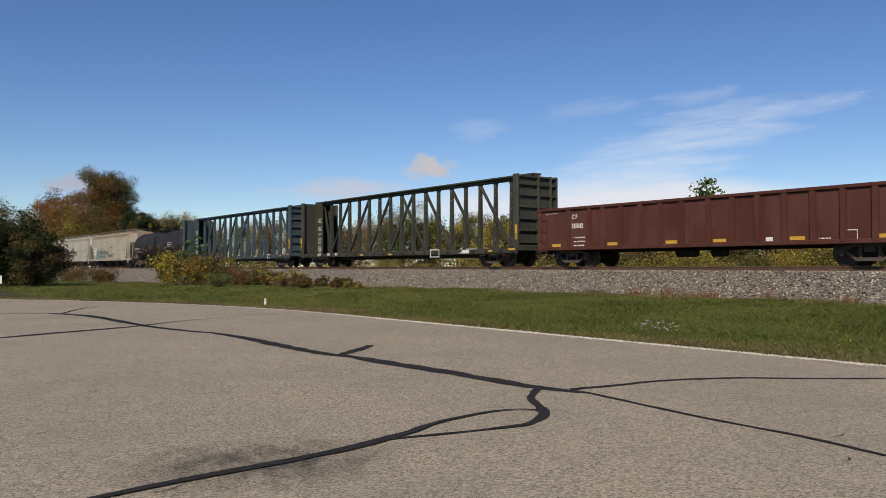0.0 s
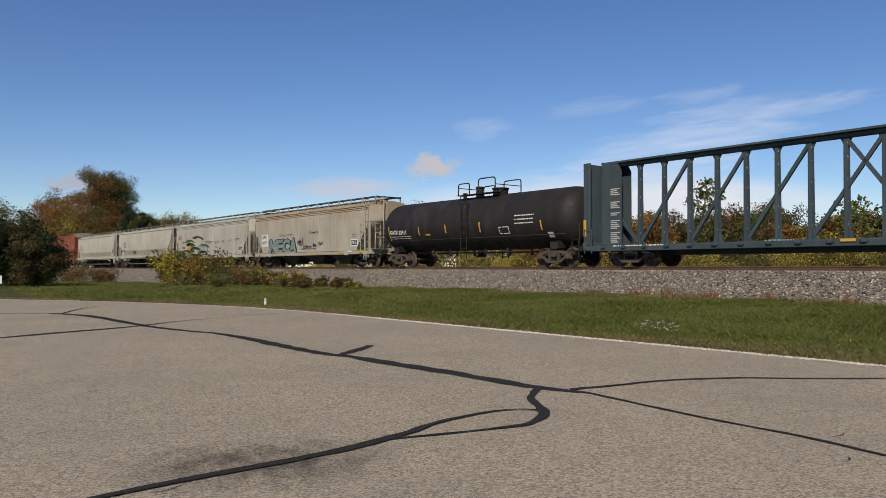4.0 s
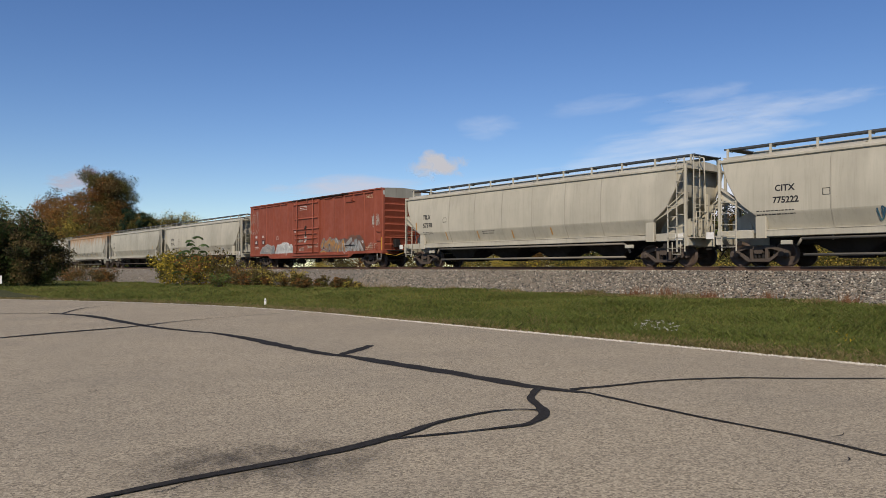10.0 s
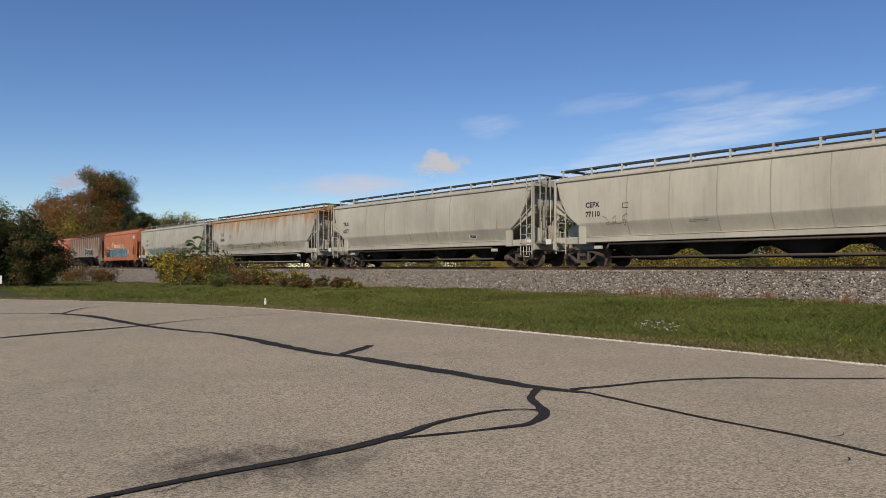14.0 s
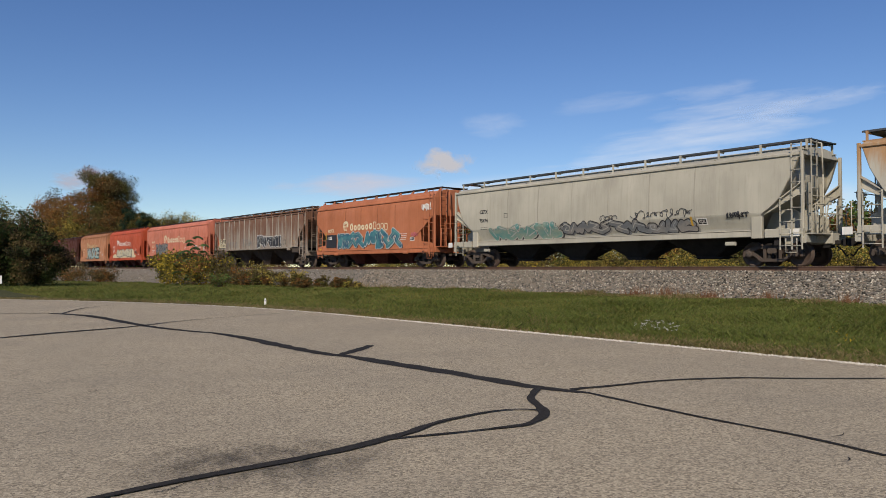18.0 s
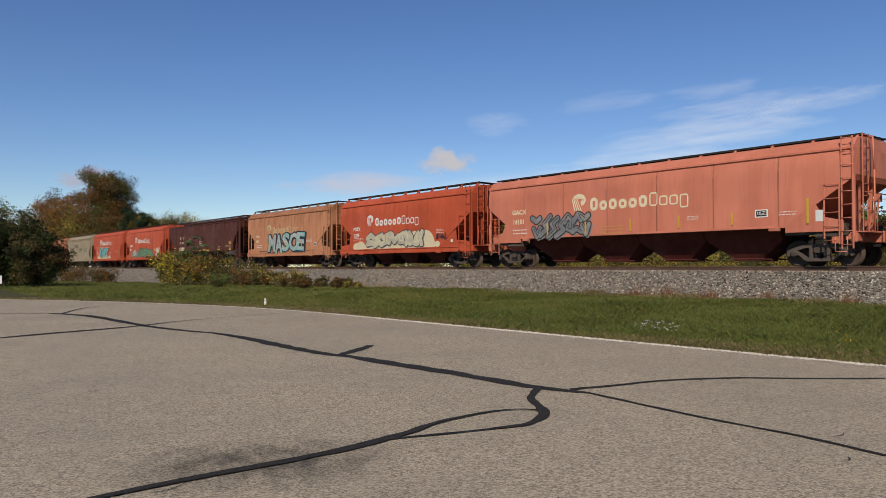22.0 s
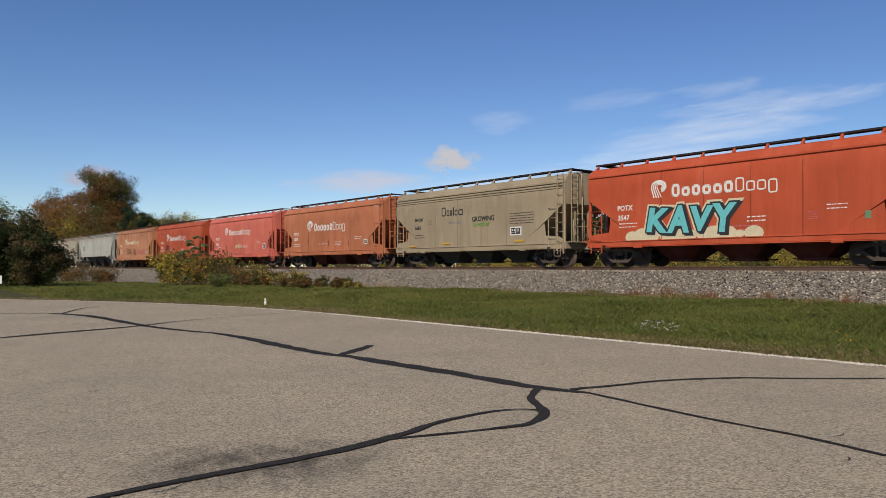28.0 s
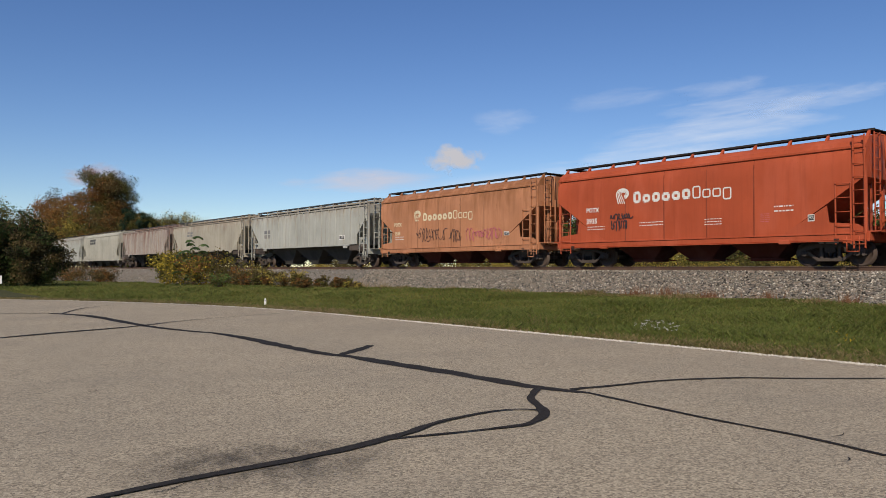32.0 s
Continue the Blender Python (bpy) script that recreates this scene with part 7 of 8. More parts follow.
S_CB1.ticks([9.16], 0.78, 0.10, M_YELLOW, 0.50)
S_CB1.ticks([0.05], 0.72, 0.10, M_YELLOW, 0.50)
S_CB1.ticks([-3.20], 0.73, 0.10, M_YELLOW, 0.50)
S_CB1.text("LSTX", -8.71, 0.78, 0.17, M_WHITE, 0.1)
S_CB1.text("073", -7.33, 0.78, 0.17, M_WHITE, 0.1)
S_CB1.text("474", -6.30, 0.78, 0.17, M_WHITE, 0.1)
S_CB1.bars("owner_mark", 7.51, 1.00, 0.88, 0.10, 1, G_SILVER, cols=6)
S_CB2.put("stencil_box", [[(7.77, 0.69), (8.24, 0.69), (8.24, 0.74), (7.77, 0.74)], [(7.77, 0.99), (8.24, 0.99), (8.24, 1.04), (7.77, 1.04)], [(7.77, 0.74), (7.82, 0.74), (7.82, 0.99), (7.77, 0.99)], [(8.19, 0.74), (8.24, 0.74), (8.24, 0.99), (8.19, 0.99)]], M_WHITE)
S_CB2.ticks([9.89], 0.85, 0.10, M_YELLOW, 0.50)
S_CB2.ticks([-0.21], 0.84, 0.10, M_YELLOW, 0.50)
S_CB2.ticks([5.33], 0.85, 0.10, M_YELLOW, 0.50)
S_CB2.bars("small_print", -9.85, 0.93, 2.65, 0.16, 1, M_WHITE)
S_CB2.ticks([11.06], 0.92, 0.10, G_PINK, 0.50)
S_CB2.bars("small_print", -2.92, 0.98, 1.12, 0.17, 1, G_TEAL)
S_TANK.text("GATX", -6.85, 1.99, 0.23, M_WHITE, wide=0.95)
S_TANK.text("23411", -5.93, 1.97, 0.23, M_WHITE)
S_TANK.bars("small_print", -6.85, 1.85, 2.07, 0.23, 2, M_WHITE)
S_TANK.ticks([-6.95], 1.59, 0.88, M_YELLOW, 0.08)
S_TANK.ticks([-3.90], 1.85, 0.47, M_YELLOW, 0.10)
S_TANK.ticks([-1.40], 1.89, 0.48, M_YELLOW, 0.10)
S_TANK.ticks([-3.27], 1.81, 0.10, M_YELLOW, 0.45)
S_TANK.put("stencil_box", [[(2.99, 1.69), (3.74, 1.69), (3.74, 1.73), (2.99, 1.73)], [(2.99, 2.02), (3.74, 2.02), (3.74, 2.06), (2.99, 2.06)], [(2.99, 1.73), (3.03, 1.73), (3.03, 2.02), (2.99, 2.02)], [(3.70, 1.73), (3.74, 1.73), (3.74, 2.02), (3.70, 2.02)]], M_WHITE)
S_TANK.bars("small_print", 4.21, 2.60, 1.36, 0.58, 3, M_WHITE)
S_TANK.ticks([6.01], 1.78, 0.49, M_YELLOW, 0.10)
S_TANK.ticks([1.51], 1.84, 0.53, M_YELLOW, 0.10)
S_TANK.put("placard", [[(6.33, 1.42), (6.69, 1.42), (6.69, 1.67), (6.33, 1.67)]], M_WHITE, 0.006)
S_H1.put("white_panel", [[(-7.32, 1.63), (-6.12, 1.63), (-6.12, 2.59), (-7.32, 2.59)]], G_WHITE, 0.006)
S_H1.text("CEFX", -7.23, 2.25, 0.24, M_BLACK)
S_H1.text("10977", -7.23, 1.81, 0.24, M_BLACK)
S_H1.throw("MECA", -5.9, 1.0, 4.5, 1.16, G_TEAL, G_BLACK, G_SILVER, G_GREY)
S_H1.scrawl(-1.14, 1.45, 0.93, 0.79, G_BLACK, 4, 9, 0.035)
S_H1.scrawl(-0.29, 1.35, 1.31, 0.26, G_BLACK, 5, 8, 0.035)
S_H1.scrawl(1.21, 1.35, 0.50, 0.40, G_BLACK, 6, 6, 0.035)
S_H1.scrawl(1.89, 1.43, 0.83, 0.44, G_BLACK, 7, 8, 0.025)
S_H1.label(6.34, 1.38, 0.88, 0.46)
S_H1.bars("small_print", -0.63, 1.36, 2.27, 0.26, 1, G_BLACK)
S_H1.scrawl(0.64, 2.38, 1.31, 0.20, G_BLACK, 8, 7, 0.025)
S_H1.ticks([0.50], 0.89, 0.10, M_YELLOW, 0.70)
S_H1.ticks([4.68], 0.91, 0.10, M_YELLOW, 0.70)
S_H1.ticks([7.34], 0.93, 0.10, M_YELLOW, 0.70)
S_H1.ticks([5.99], 0.99, 0.10, M_WHITE, 0.50)
S_H1.scrawl(-4.33, 2.32, 2.48, 0.23, G_GREY, 9, 12, 0.020)
S_H1.bars("small_print", 6.49, 2.18, 0.57, 0.24, 2, M_BLACK)
S_H1.put("pale_overpaint", [[(-6.00, 0.86), (-0.98, 0.86), (-0.98, 1.30), (-6.00, 1.30)]], G_PALE, 0.004)
S_H2.text("CEFX", -7.06, 2.31, 0.20, M_BLACK)
S_H2.text("10928", -7.06, 1.81, 0.22, M_BLACK)
S_H2.spray(-5.71, 1.01, 1.51, 1.15, 2, G_ORANGE, G_BLACK, None, 12, None)
S_H2.put("pale_overpaint", [[(-3.76, 0.92), (1.34, 0.92), (1.34, 2.29), (-3.76, 2.29)]], G_PALE, 0.004)
S_H2.spray(-3.14, 1.24, 2.80, 0.99, 4, G_SILVER, G_GREY, None, 13, None)
S_H2.scrawl(-0.84, 2.11, 1.66, 0.35, G_BLACK, 14, 6, 0.030)
S_H2.text("HATED", 1.33, 2.15, 0.25, G_BLACK, hand=1.0)
S_H2.text("YOU.", 2.96, 2.16, 0.24, G_BLACK, hand=1.0)
S_H2.text("WHY", 4.38, 2.19, 0.27, G_BLACK, wide=1.05, hand=1.0)
S_H2.text("WORK?", 5.68, 2.26, 0.26, G_BLACK, wide=0.95, hand=1.0)
S_H2.ticks([-4.99], 1.58, 0.47, M_YELLOW, 0.10)
S_H2.ticks([0.26], 1.55, 0.41, M_YELLOW, 0.10)
S_H2.ticks([2.71], 1.52, 0.38, M_YELLOW, 0.10)
S_H2.ticks([-2.89], 1.50, 0.44, M_YELLOW, 0.10)
S_H2.scrawl(-4.52, 1.45, 0.81, 0.82, G_BLACK, 17, 9, 0.020)
S_H2.bars("small_print", 2.15, 1.29, 0.98, 0.43, 2, M_BLACK)
S_H2.scrawl(-8.10, 2.47, 0.80, 0.89, G_PINK, 18, 8, 0.020)
S_H2.label(6.53, 1.43, 1.06, 0.39)
S_H3.text("CITX", -7.35, 2.72, 0.23, M_BLACK)
S_H3.text("775222", -7.43, 2.29, 0.23, M_BLACK)
S_H3.put("stencil_box", [[(-5.65, 2.46), (-5.38, 2.46), (-5.38, 2.48), (-5.65, 2.48)], [(-5.65, 2.68), (-5.38, 2.68), (-5.38, 2.70), (-5.65, 2.70)], [(-5.65, 2.48), (-5.62, 2.48), (-5.62, 2.68), (-5.65, 2.68)], [(-5.41, 2.48), (-5.38, 2.48), (-5.38, 2.68), (-5.41, 2.68)]], M_BLACK)
S_H3.scrawl(-3.88, 1.44, 1.27, 0.61, G_BLUE, 21, 8, 0.045)
S_H3.spray(-3.71, 1.59, 0.76, 0.37, 2, G_BLUE, None, None, 22, None)
S_H3.scrawl(2.83, 1.44, 0.85, 0.54, G_BLACK, 23, 11, 0.035)
S_H3.scrawl(4.05, 1.57, 1.05, 0.41, G_BLACK, 24, 8, 0.040)
S_H3.label(5.41, 1.57, 0.48, 0.27)
S_H3.bars("small_print", 6.09, 1.75, 0.67, 0.21, 2, M_BLACK)
S_H3.ticks([7.18], 1.50, 0.10, M_YELLOW, 0.70)
S_H3.ticks([-0.15], 1.47, 0.10, M_YELLOW, 0.70)
S_H3.bars("small_print", -8.06, 2.04, 1.44, 0.26, 2, M_BLACK)
S_H3.bars("small_print", -2.45, 1.77, 1.13, 0.18, 1, G_ORANGE)
S_H4.text("TILX", -7.77, 2.74, 0.25, M_BLACK)
S_H4.text("57378", -7.75, 2.27, 0.25, M_BLACK)
S_H4.put("stencil_box", [[(-5.91, 2.49), (-5.60, 2.49), (-5.60, 2.52), (-5.91, 2.52)], [(-5.91, 2.73), (-5.60, 2.73), (-5.60, 2.75), (-5.91, 2.75)], [(-5.91, 2.52), (-5.88, 2.52), (-5.88, 2.73), (-5.91, 2.73)], [(-5.62, 2.52), (-5.60, 2.52), (-5.60, 2.73), (-5.62, 2.73)]], M_BLACK)
S_H4.ticks([-8.41], 2.14, 0.45, G_ORANGE, 0.08)
S_H4.ticks([-5.69], 1.51, 0.42, G_ORANGE, 0.08)
S_H4.ticks([-3.03], 1.51, 0.39, G_ORANGE, 0.08)
S_H4.ticks([-0.40], 1.47, 0.37, G_ORANGE, 0.08)
S_H4.ticks([2.28], 1.53, 0.34, G_ORANGE, 0.08)
S_H4.bars("small_print", -2.63, 1.89, 0.93, 0.22, 2, M_BLACK)
S_H4.bars("small_print", -5.01, 1.28, 1.81, 0.14, 1, G_PINK)
S_H4.bars("small_print", -0.45, 1.34, 1.42, 0.10, 1, G_ORANGE)
S_H4.bars("small_print", -7.75, 2.01, 0.91, 0.20, 2, M_BLACK)
S_BOX.put("dark_patch", [[(-8.85, 1.80), (-8.32, 1.80), (-8.32, 2.16), (-8.85, 2.16)]], C_BR_PATCH, 0.006)
S_BOX.put("dark_patch", [[(-7.57, 1.83), (-7.01, 1.83), (-7.01, 2.17), (-7.57, 2.17)]], C_BR_PATCH, 0.006)
S_BOX.text("HK", -8.78, 2.35, 0.20, M_WHITE)
S_BOX.text("RX", -7.52, 2.33, 0.19, M_WHITE)
S_BOX.text("65", -8.78, 1.89, 0.20, M_WHITE, wide=1.10)
S_BOX.text("18", -7.48, 1.89, 0.19, M_WHITE, wide=1.10)
S_BOX.bars("small_print", -8.91, 1.63, 0.91, 0.26, 2, M_WHITE)
S_BOX.put("stencil_box", [[(-4.92, 2.10), (-4.61, 2.10), (-4.61, 2.13), (-4.92, 2.13)], [(-4.92, 2.36), (-4.61, 2.36), (-4.61, 2.38), (-4.92, 2.38)], [(-4.92, 2.13), (-4.89, 2.13), (-4.89, 2.36), (-4.92, 2.36)], [(-4.63, 2.13), (-4.61, 2.13), (-4.61, 2.36), (-4.63, 2.36)]], M_WHITE)
S_BOX.spray(-7.8, 0.72, 2.5, 1.1, 3, G_GREY, G_SILVER, None, 31, G_PALE)
S_BOX.spray(-5.06, 0.63, 3.2, 1.28, 4, G_SILVER, G_WHITE, None, 32, G_WHITE)
S_BOX.spray(4.0, 0.72, 3.5, 1.3, 4, G_GREY, G_UMBER, G_UMBER, 34, G_SILVER)
S_BOX.spray(2.01, 0.72, 3.3, 1.3, 4, G_RUSTY, G_GREY, None, 33, G_ORANGE)
S_BOX.text("SHEP", 6.65, 1.40, 0.34, G_WHITE, wide=1.0, hand=1.0)
S_BOX.scrawl(-9.55, 3.07, 1.47, 1.59, G_PALE, 36, 7, 0.016)
S_BOX.scrawl(-9.74, 2.53, 1.57, 0.68, G_PALE, 37, 8, 0.016)
S_BOX.scrawl(8.68, 2.42, 0.28, 1.08, G_PALE, 38, 9, 0.018)
S_BOX.scrawl(9.12, 2.49, 0.50, 0.96, G_PALE, 39, 7, 0.018)
S_DOOR = Side(S_BOX.car, lambda z: 1.588)
S_DOOR.bars("small_print", -1.0, 4.45, 1.1, 0.36, 3, M_WHITE)
S_BOX.bars("small_print", 8.02, 4.62, 0.75, 0.22, 3, M_CREAM)
S_DOOR.scrawl(-1.15, 1.75, 0.7, 0.42, G_PALE, 40, 6, 0.03)
S_DOOR.scrawl(0.25, 1.3, 0.8, 0.3, G_PALE, 43, 7, 0.025)
S_DOOR.scrawl(-1.1, 1.15, 0.8, 0.3, G_PALE, 44, 7, 0.025)
S_DOOR.bars("small_print", -1.9, 2.66, 0.35, 0.16, 2, M_WHITE)
S_DOOR.bars("small_print", 1.25, 1.7, 0.5, 0.36, 3, G_PALE)
S_BOX.scrawl(8.30, 1.14, 0.99, 0.46, G_PALE, 41, 6, 0.016)
S_DOOR.spray(-0.3, 1.75, 0.4, 0.6, 1, G_WHITE, None, None, 42, G_BLACK)
S_BOX.bars("small_print", 7.9, 1.36, 0.7, 0.3, 3, G_CREAM)
S_H5.text("CEFX", -7.65, 2.67, 0.24, M_BLACK)
S_H5.text("77110", -7.65, 2.25, 0.24, M_BLACK)
S_H5.label(5.29, 1.53, 0.47, 0.24)
S_H5.bars("small_print", -2.36, 1.87, 0.88, 0.13, 2, M_BLACK)
S_H5.scrawl(-6.80, 1.75, 1.64, 0.60, G_BLACK, 44, 4, 0.016)
S_H5.put("stencil_box", [[(-5.59, 2.53), (-5.27, 2.53), (-5.27, 2.56), (-5.59, 2.56)], [(-5.59, 2.73), (-5.27, 2.73), (-5.27, 2.76), (-5.59, 2.76)], [(-5.59, 2.56), (-5.56, 2.56), (-5.56, 2.73), (-5.59, 2.73)], [(-5.29, 2.56), (-5.27, 2.56), (-5.27, 2.73), (-5.29, 2.73)]], M_BLACK)
S_H5.bars("small_print", 6.37, 1.64, 0.72, 0.20, 2, M_BLACK)
S_H5.ticks([7.51], 1.49, 0.10, M_YELLOW, 0.60)
S_H6.text("TILX", -8.12, 2.74, 0.24, M_BLACK)
S_H6.text("6037", -8.12, 2.26, 0.25, M_BLACK)
S_H6.label(4.77, 1.52, 0.60, 0.21)
S_H6.ticks([-0.60], 1.57, 0.41, G_ORANGE, 0.08)
S_H6.ticks([1.98], 1.64, 0.40, G_ORANGE, 0.08)
S_H6.ticks([7.11], 2.00, 0.36, G_ORANGE, 0.08)
S_H7.text("TILX", -7.71, 2.74, 0.26, M_BLACK)
S_H7.text("56480", -7.71, 2.28, 0.26, M_BLACK)
S_H7.put("stencil_box", [[(-5.78, 2.50), (-5.47, 2.50), (-5.47, 2.52), (-5.78, 2.52)], [(-5.78, 2.72), (-5.47, 2.72), (-5.47, 2.75), (-5.78, 2.75)], [(-5.78, 2.52), (-5.75, 2.52), (-5.75, 2.72), (-5.78, 2.72)], [(-5.50, 2.52), (-5.47, 2.52), (-5.47, 2.72), (-5.50, 2.72)]], M_BLACK)
S_H7.scrawl(-6.21, 1.56, 1.30, 0.61, G_BLACK, 50, 4, 0.024)
S_H7.scrawl(-4.45, 1.59, 1.29, 0.32, G_BLACK, 51, 4, 0.024)
S_H7.scrawl(-2.96, 1.54, 0.59, 0.29, G_BLACK, 52, 4, 0.024)
S_H7.scrawl(-1.66, 1.44, 1.23, 0.61, G_BLACK, 53, 4, 0.024)
S_H7.scrawl(-0.34, 1.44, 0.85, 0.43, G_BLACK, 54, 4, 0.024)
S_H7.scrawl(0.43, 1.72, 0.74, 0.31, G_BLACK, 55, 4, 0.024)
S_H7.scrawl(1.24, 1.56, 1.08, 0.38, G_BLACK, 56, 4, 0.024)
S_H7.scrawl(2.60, 1.57, 1.44, 0.59, G_BLACK, 57, 4, 0.024)
S_H7.scrawl(4.24, 1.59, 0.59, 0.36, G_BLACK, 58, 4, 0.024)
S_H7.ticks([-8.36], 1.61, 0.52, M_YELLOW, 0.09)
S_H7.ticks([-5.52], 1.41, 0.49, M_YELLOW, 0.09)
S_H7.ticks([-2.90], 1.44, 0.46, M_YELLOW, 0.09)
S_H7.ticks([-0.31], 1.44, 0.43, M_YELLOW, 0.09)
S_H7.ticks([2.37], 1.43, 0.40, M_YELLOW, 0.09)
S_H7.ticks([5.03], 1.52, 0.37, M_YELLOW, 0.09)
S_H7.bars("small_print", -2.46, 1.90, 1.02, 0.27, 2, M_BLACK)
S_H7.bars("small_print", -6.57, 1.35, 2.98, 0.13, 1, G_ORANGE)
S_H8.text("CEFX", -7.49, 2.79, 0.19, M_BLACK)
S_H8.text("75474", -7.50, 2.33, 0.19, M_BLACK)
S_H8.put("stencil_box", [[(-5.61, 2.48), (-5.35, 2.48), (-5.35, 2.50), (-5.61, 2.50)], [(-5.61, 2.70), (-5.35, 2.70), (-5.35, 2.73), (-5.61, 2.73)], [(-5.61, 2.50), (-5.58, 2.50), (-5.58, 2.70), (-5.61, 2.70)], [(-5.38, 2.50), (-5.35, 2.50), (-5.35, 2.70), (-5.38, 2.70)]], M_BLACK)
S_H8.spray(-6.80, 1.30, 4.9, 0.86, 6, G_TEAL, G_PALE, None, 61, G_SILVER)
S_H8.bars("small_print", -7.43, 2.07, 0.53, 0.17, 2, M_BLACK)
S_H8.spray(-1.9, 1.42, 4.4, 0.66, 6, G_GREY, G_BLACK, None, 70, G_PALE)
S_H8.spray(2.4, 1.38, 2.9, 0.56, 4, G_GREY, G_BLACK, None, 72, G_SILVER)
S_H8.scrawl(0.6, 1.98, 1.0, 0.34, G_BLACK, 73, 5, 0.026)
S_H8.scrawl(2.38, 1.98, 2.88, 0.39, G_BLACK, 80, 12, 0.026)
S_H8.scrawl(6.73, 1.77, 0.92, 0.35, G_BLACK, 81, 9, 0.040)
S_H8.label(5.44, 1.63, 0.45, 0.27)
S_H8.ticks([5.18], 1.62, 0.36, M_YELLOW, 0.09)
S_H8.put("pale_overpaint", [[(-7.49, 1.21), (7.75, 1.21), (7.75, 1.45), (-7.49, 1.45)]], G_PALE, 0.004)
S_H8.scrawl(1.16, 1.15, 5.91, 0.20, G_BLACK, 82, 20, 0.030)
S_P1.wordmark(-3.21, 2.64, 5.40, 0.48, 6, 4, M_CREAM)
S_P1.text("POTX", -5.22, 2.37, 0.22, M_CREAM)
S_P1.put("dark_panel", [[(-5.42, 1.32), (-4.03, 1.32), (-4.03, 2.20), (-5.42, 2.20)]], G_BLACK, 0.030)
S_P1.text('1128', -5.23, 1.88, 0.22, M_WHITE, 0.036)
S_P1.bars("small_print", -5.32, 1.76, 1.15, 0.12, 1, M_WHITE)
S_P1.spray(-3.99, 1.23, 3.43, 1.09, 4, G_BLUE, G_SILVER, None, 91, G_TEAL)
S_P1.spray(-0.56, 1.14, 4.08, 1.24, 5, G_BLUE, G_SILVER, None, 92, G_TEAL)
S_P1.scrawl(5.69, 3.21, 0.90, 0.54, M_WHITE, 93, 10, 0.050)
S_P1.bars("small_print", 3.41, 2.01, 0.74, 0.44, 4, M_WHITE)
S_P1.label(4.48, 1.55, 0.45, 0.23)
S_P1.ticks([-5.47], 1.89, 0.50, M_YELLOW, 0.09)
S_P1.ticks([-6.37], 1.16, 0.10, M_YELLOW, 0.30)
S_P1.scrawl(4.61, 1.75, 0.64, 0.38, G_PINK, 94, 8, 0.030)
S_GREY.spray(-0.25, 1.48, 2.02, 1.10, 3, G_BLACK, G_WHITE, None, 100, G_SILVER)
S_GREY.spray(1.92, 1.52, 2.15, 0.95, 3, G_BLACK, G_WHITE, None, 101, G_SILVER)
S_GREY.scrawl(-2.95, 1.56, 1.83, 0.93, G_GREY, 106, 9, 0.028)
S_GREY.scrawl(-6.36, 1.55, 2.37, 0.74, G_GREY, 107, 9, 0.028)
S_GREY.scrawl(-7.84, 1.59, 1.27, 0.38, G_GREY, 108, 9, 0.028)
S_GREY.put("stencil_box", [[(4.42, 1.74), (4.89, 1.74), (4.89, 1.78), (4.42, 1.78)], [(4.42, 2.05), (4.89, 2.05), (4.89, 2.09), (4.42, 2.09)], [(4.42, 1.78), (4.46, 1.78), (4.46, 2.05), (4.42, 2.05)], [(4.85, 1.78), (4.89, 1.78), (4.89, 2.05), (4.85, 2.05)]], M_BLACK)
S_GREY.bars("small_print", 6.03, 2.01, 0.43, 0.46, 4, G_ORANGE)
S_GREY.bars("small_print", -7.97, 2.35, 1.26, 0.61, 3, G_SILVER, cols=2)
S_GREY.put("cream_patch", [[(-7.96, 2.08), (-7.38, 2.08), (-7.38, 2.44), (-7.96, 2.44)]], M_CREAM, 0.050)
S_GREY.text("EC", -7.88, 2.14, 0.27, M_BLACK, 0.056)
S_GREY.put("cream_patch", [[(-7.19, 2.09), (-6.64, 2.09), (-6.64, 2.47), (-7.19, 2.47)]], M_CREAM, 0.050)
S_GREY.text("NX", -7.12, 2.16, 0.27, M_BLACK, 0.056)
S_GREY.put("cream_patch", [[(-7.96, 1.70), (-7.27, 1.70), (-7.27, 2.05), (-7.96, 2.05)]], M_CREAM, 0.050)
S_GREY.text("165", -7.88, 1.77, 0.27, M_BLACK, 0.056)
S_GREY.put("cream_patch", [[(-7.23, 1.69), (-6.54, 1.69), (-6.54, 2.04), (-7.23, 2.04)]], M_CREAM, 0.050)
S_GREY.text("418", -7.16, 1.75, 0.27, M_BLACK, 0.056)
S_GACX.wordmark(-3.58, 2.81, 6.23, 0.58, 6, 4, M_CREAM)
S_GACX.text("GACX", -7.57, 2.60, 0.23, M_CREAM, wide=1.10)
S_GACX.text("14101", -7.54, 2.11, 0.25, M_CREAM)
S_GACX.spray(-6.23, 1.33, 3.80, 1.20, 6, G_GREY, G_BLACK, None, 111, G_BLACK)
S_GACX.label(5.36, 1.80, 0.50, 0.29)
S_GACX.bars("small_print", -1.95, 1.80, 1.31, 0.45, 3, G_ORANGE)
S_GACX.ticks([-5.16], 1.50, 0.59, M_YELLOW, 0.09)
S_GACX.ticks([-2.80], 1.48, 0.56, M_YELLOW, 0.09)
S_GACX.ticks([-0.30], 1.52, 0.53, M_YELLOW, 0.09)
S_GACX.ticks([2.08], 1.56, 0.50, M_YELLOW, 0.09)
S_GACX.ticks([4.41], 1.56, 0.47, M_YELLOW, 0.09)
S_GACX.ticks([7.28], 1.50, 0.89, M_YELLOW, 0.09)
S_GACX.bars("small_print", 6.26, 1.97, 0.66, 0.20, 2, M_WHITE)
S_GACX.bars("small_print", -7.51, 1.85, 1.00, 0.34, 2, M_WHITE)
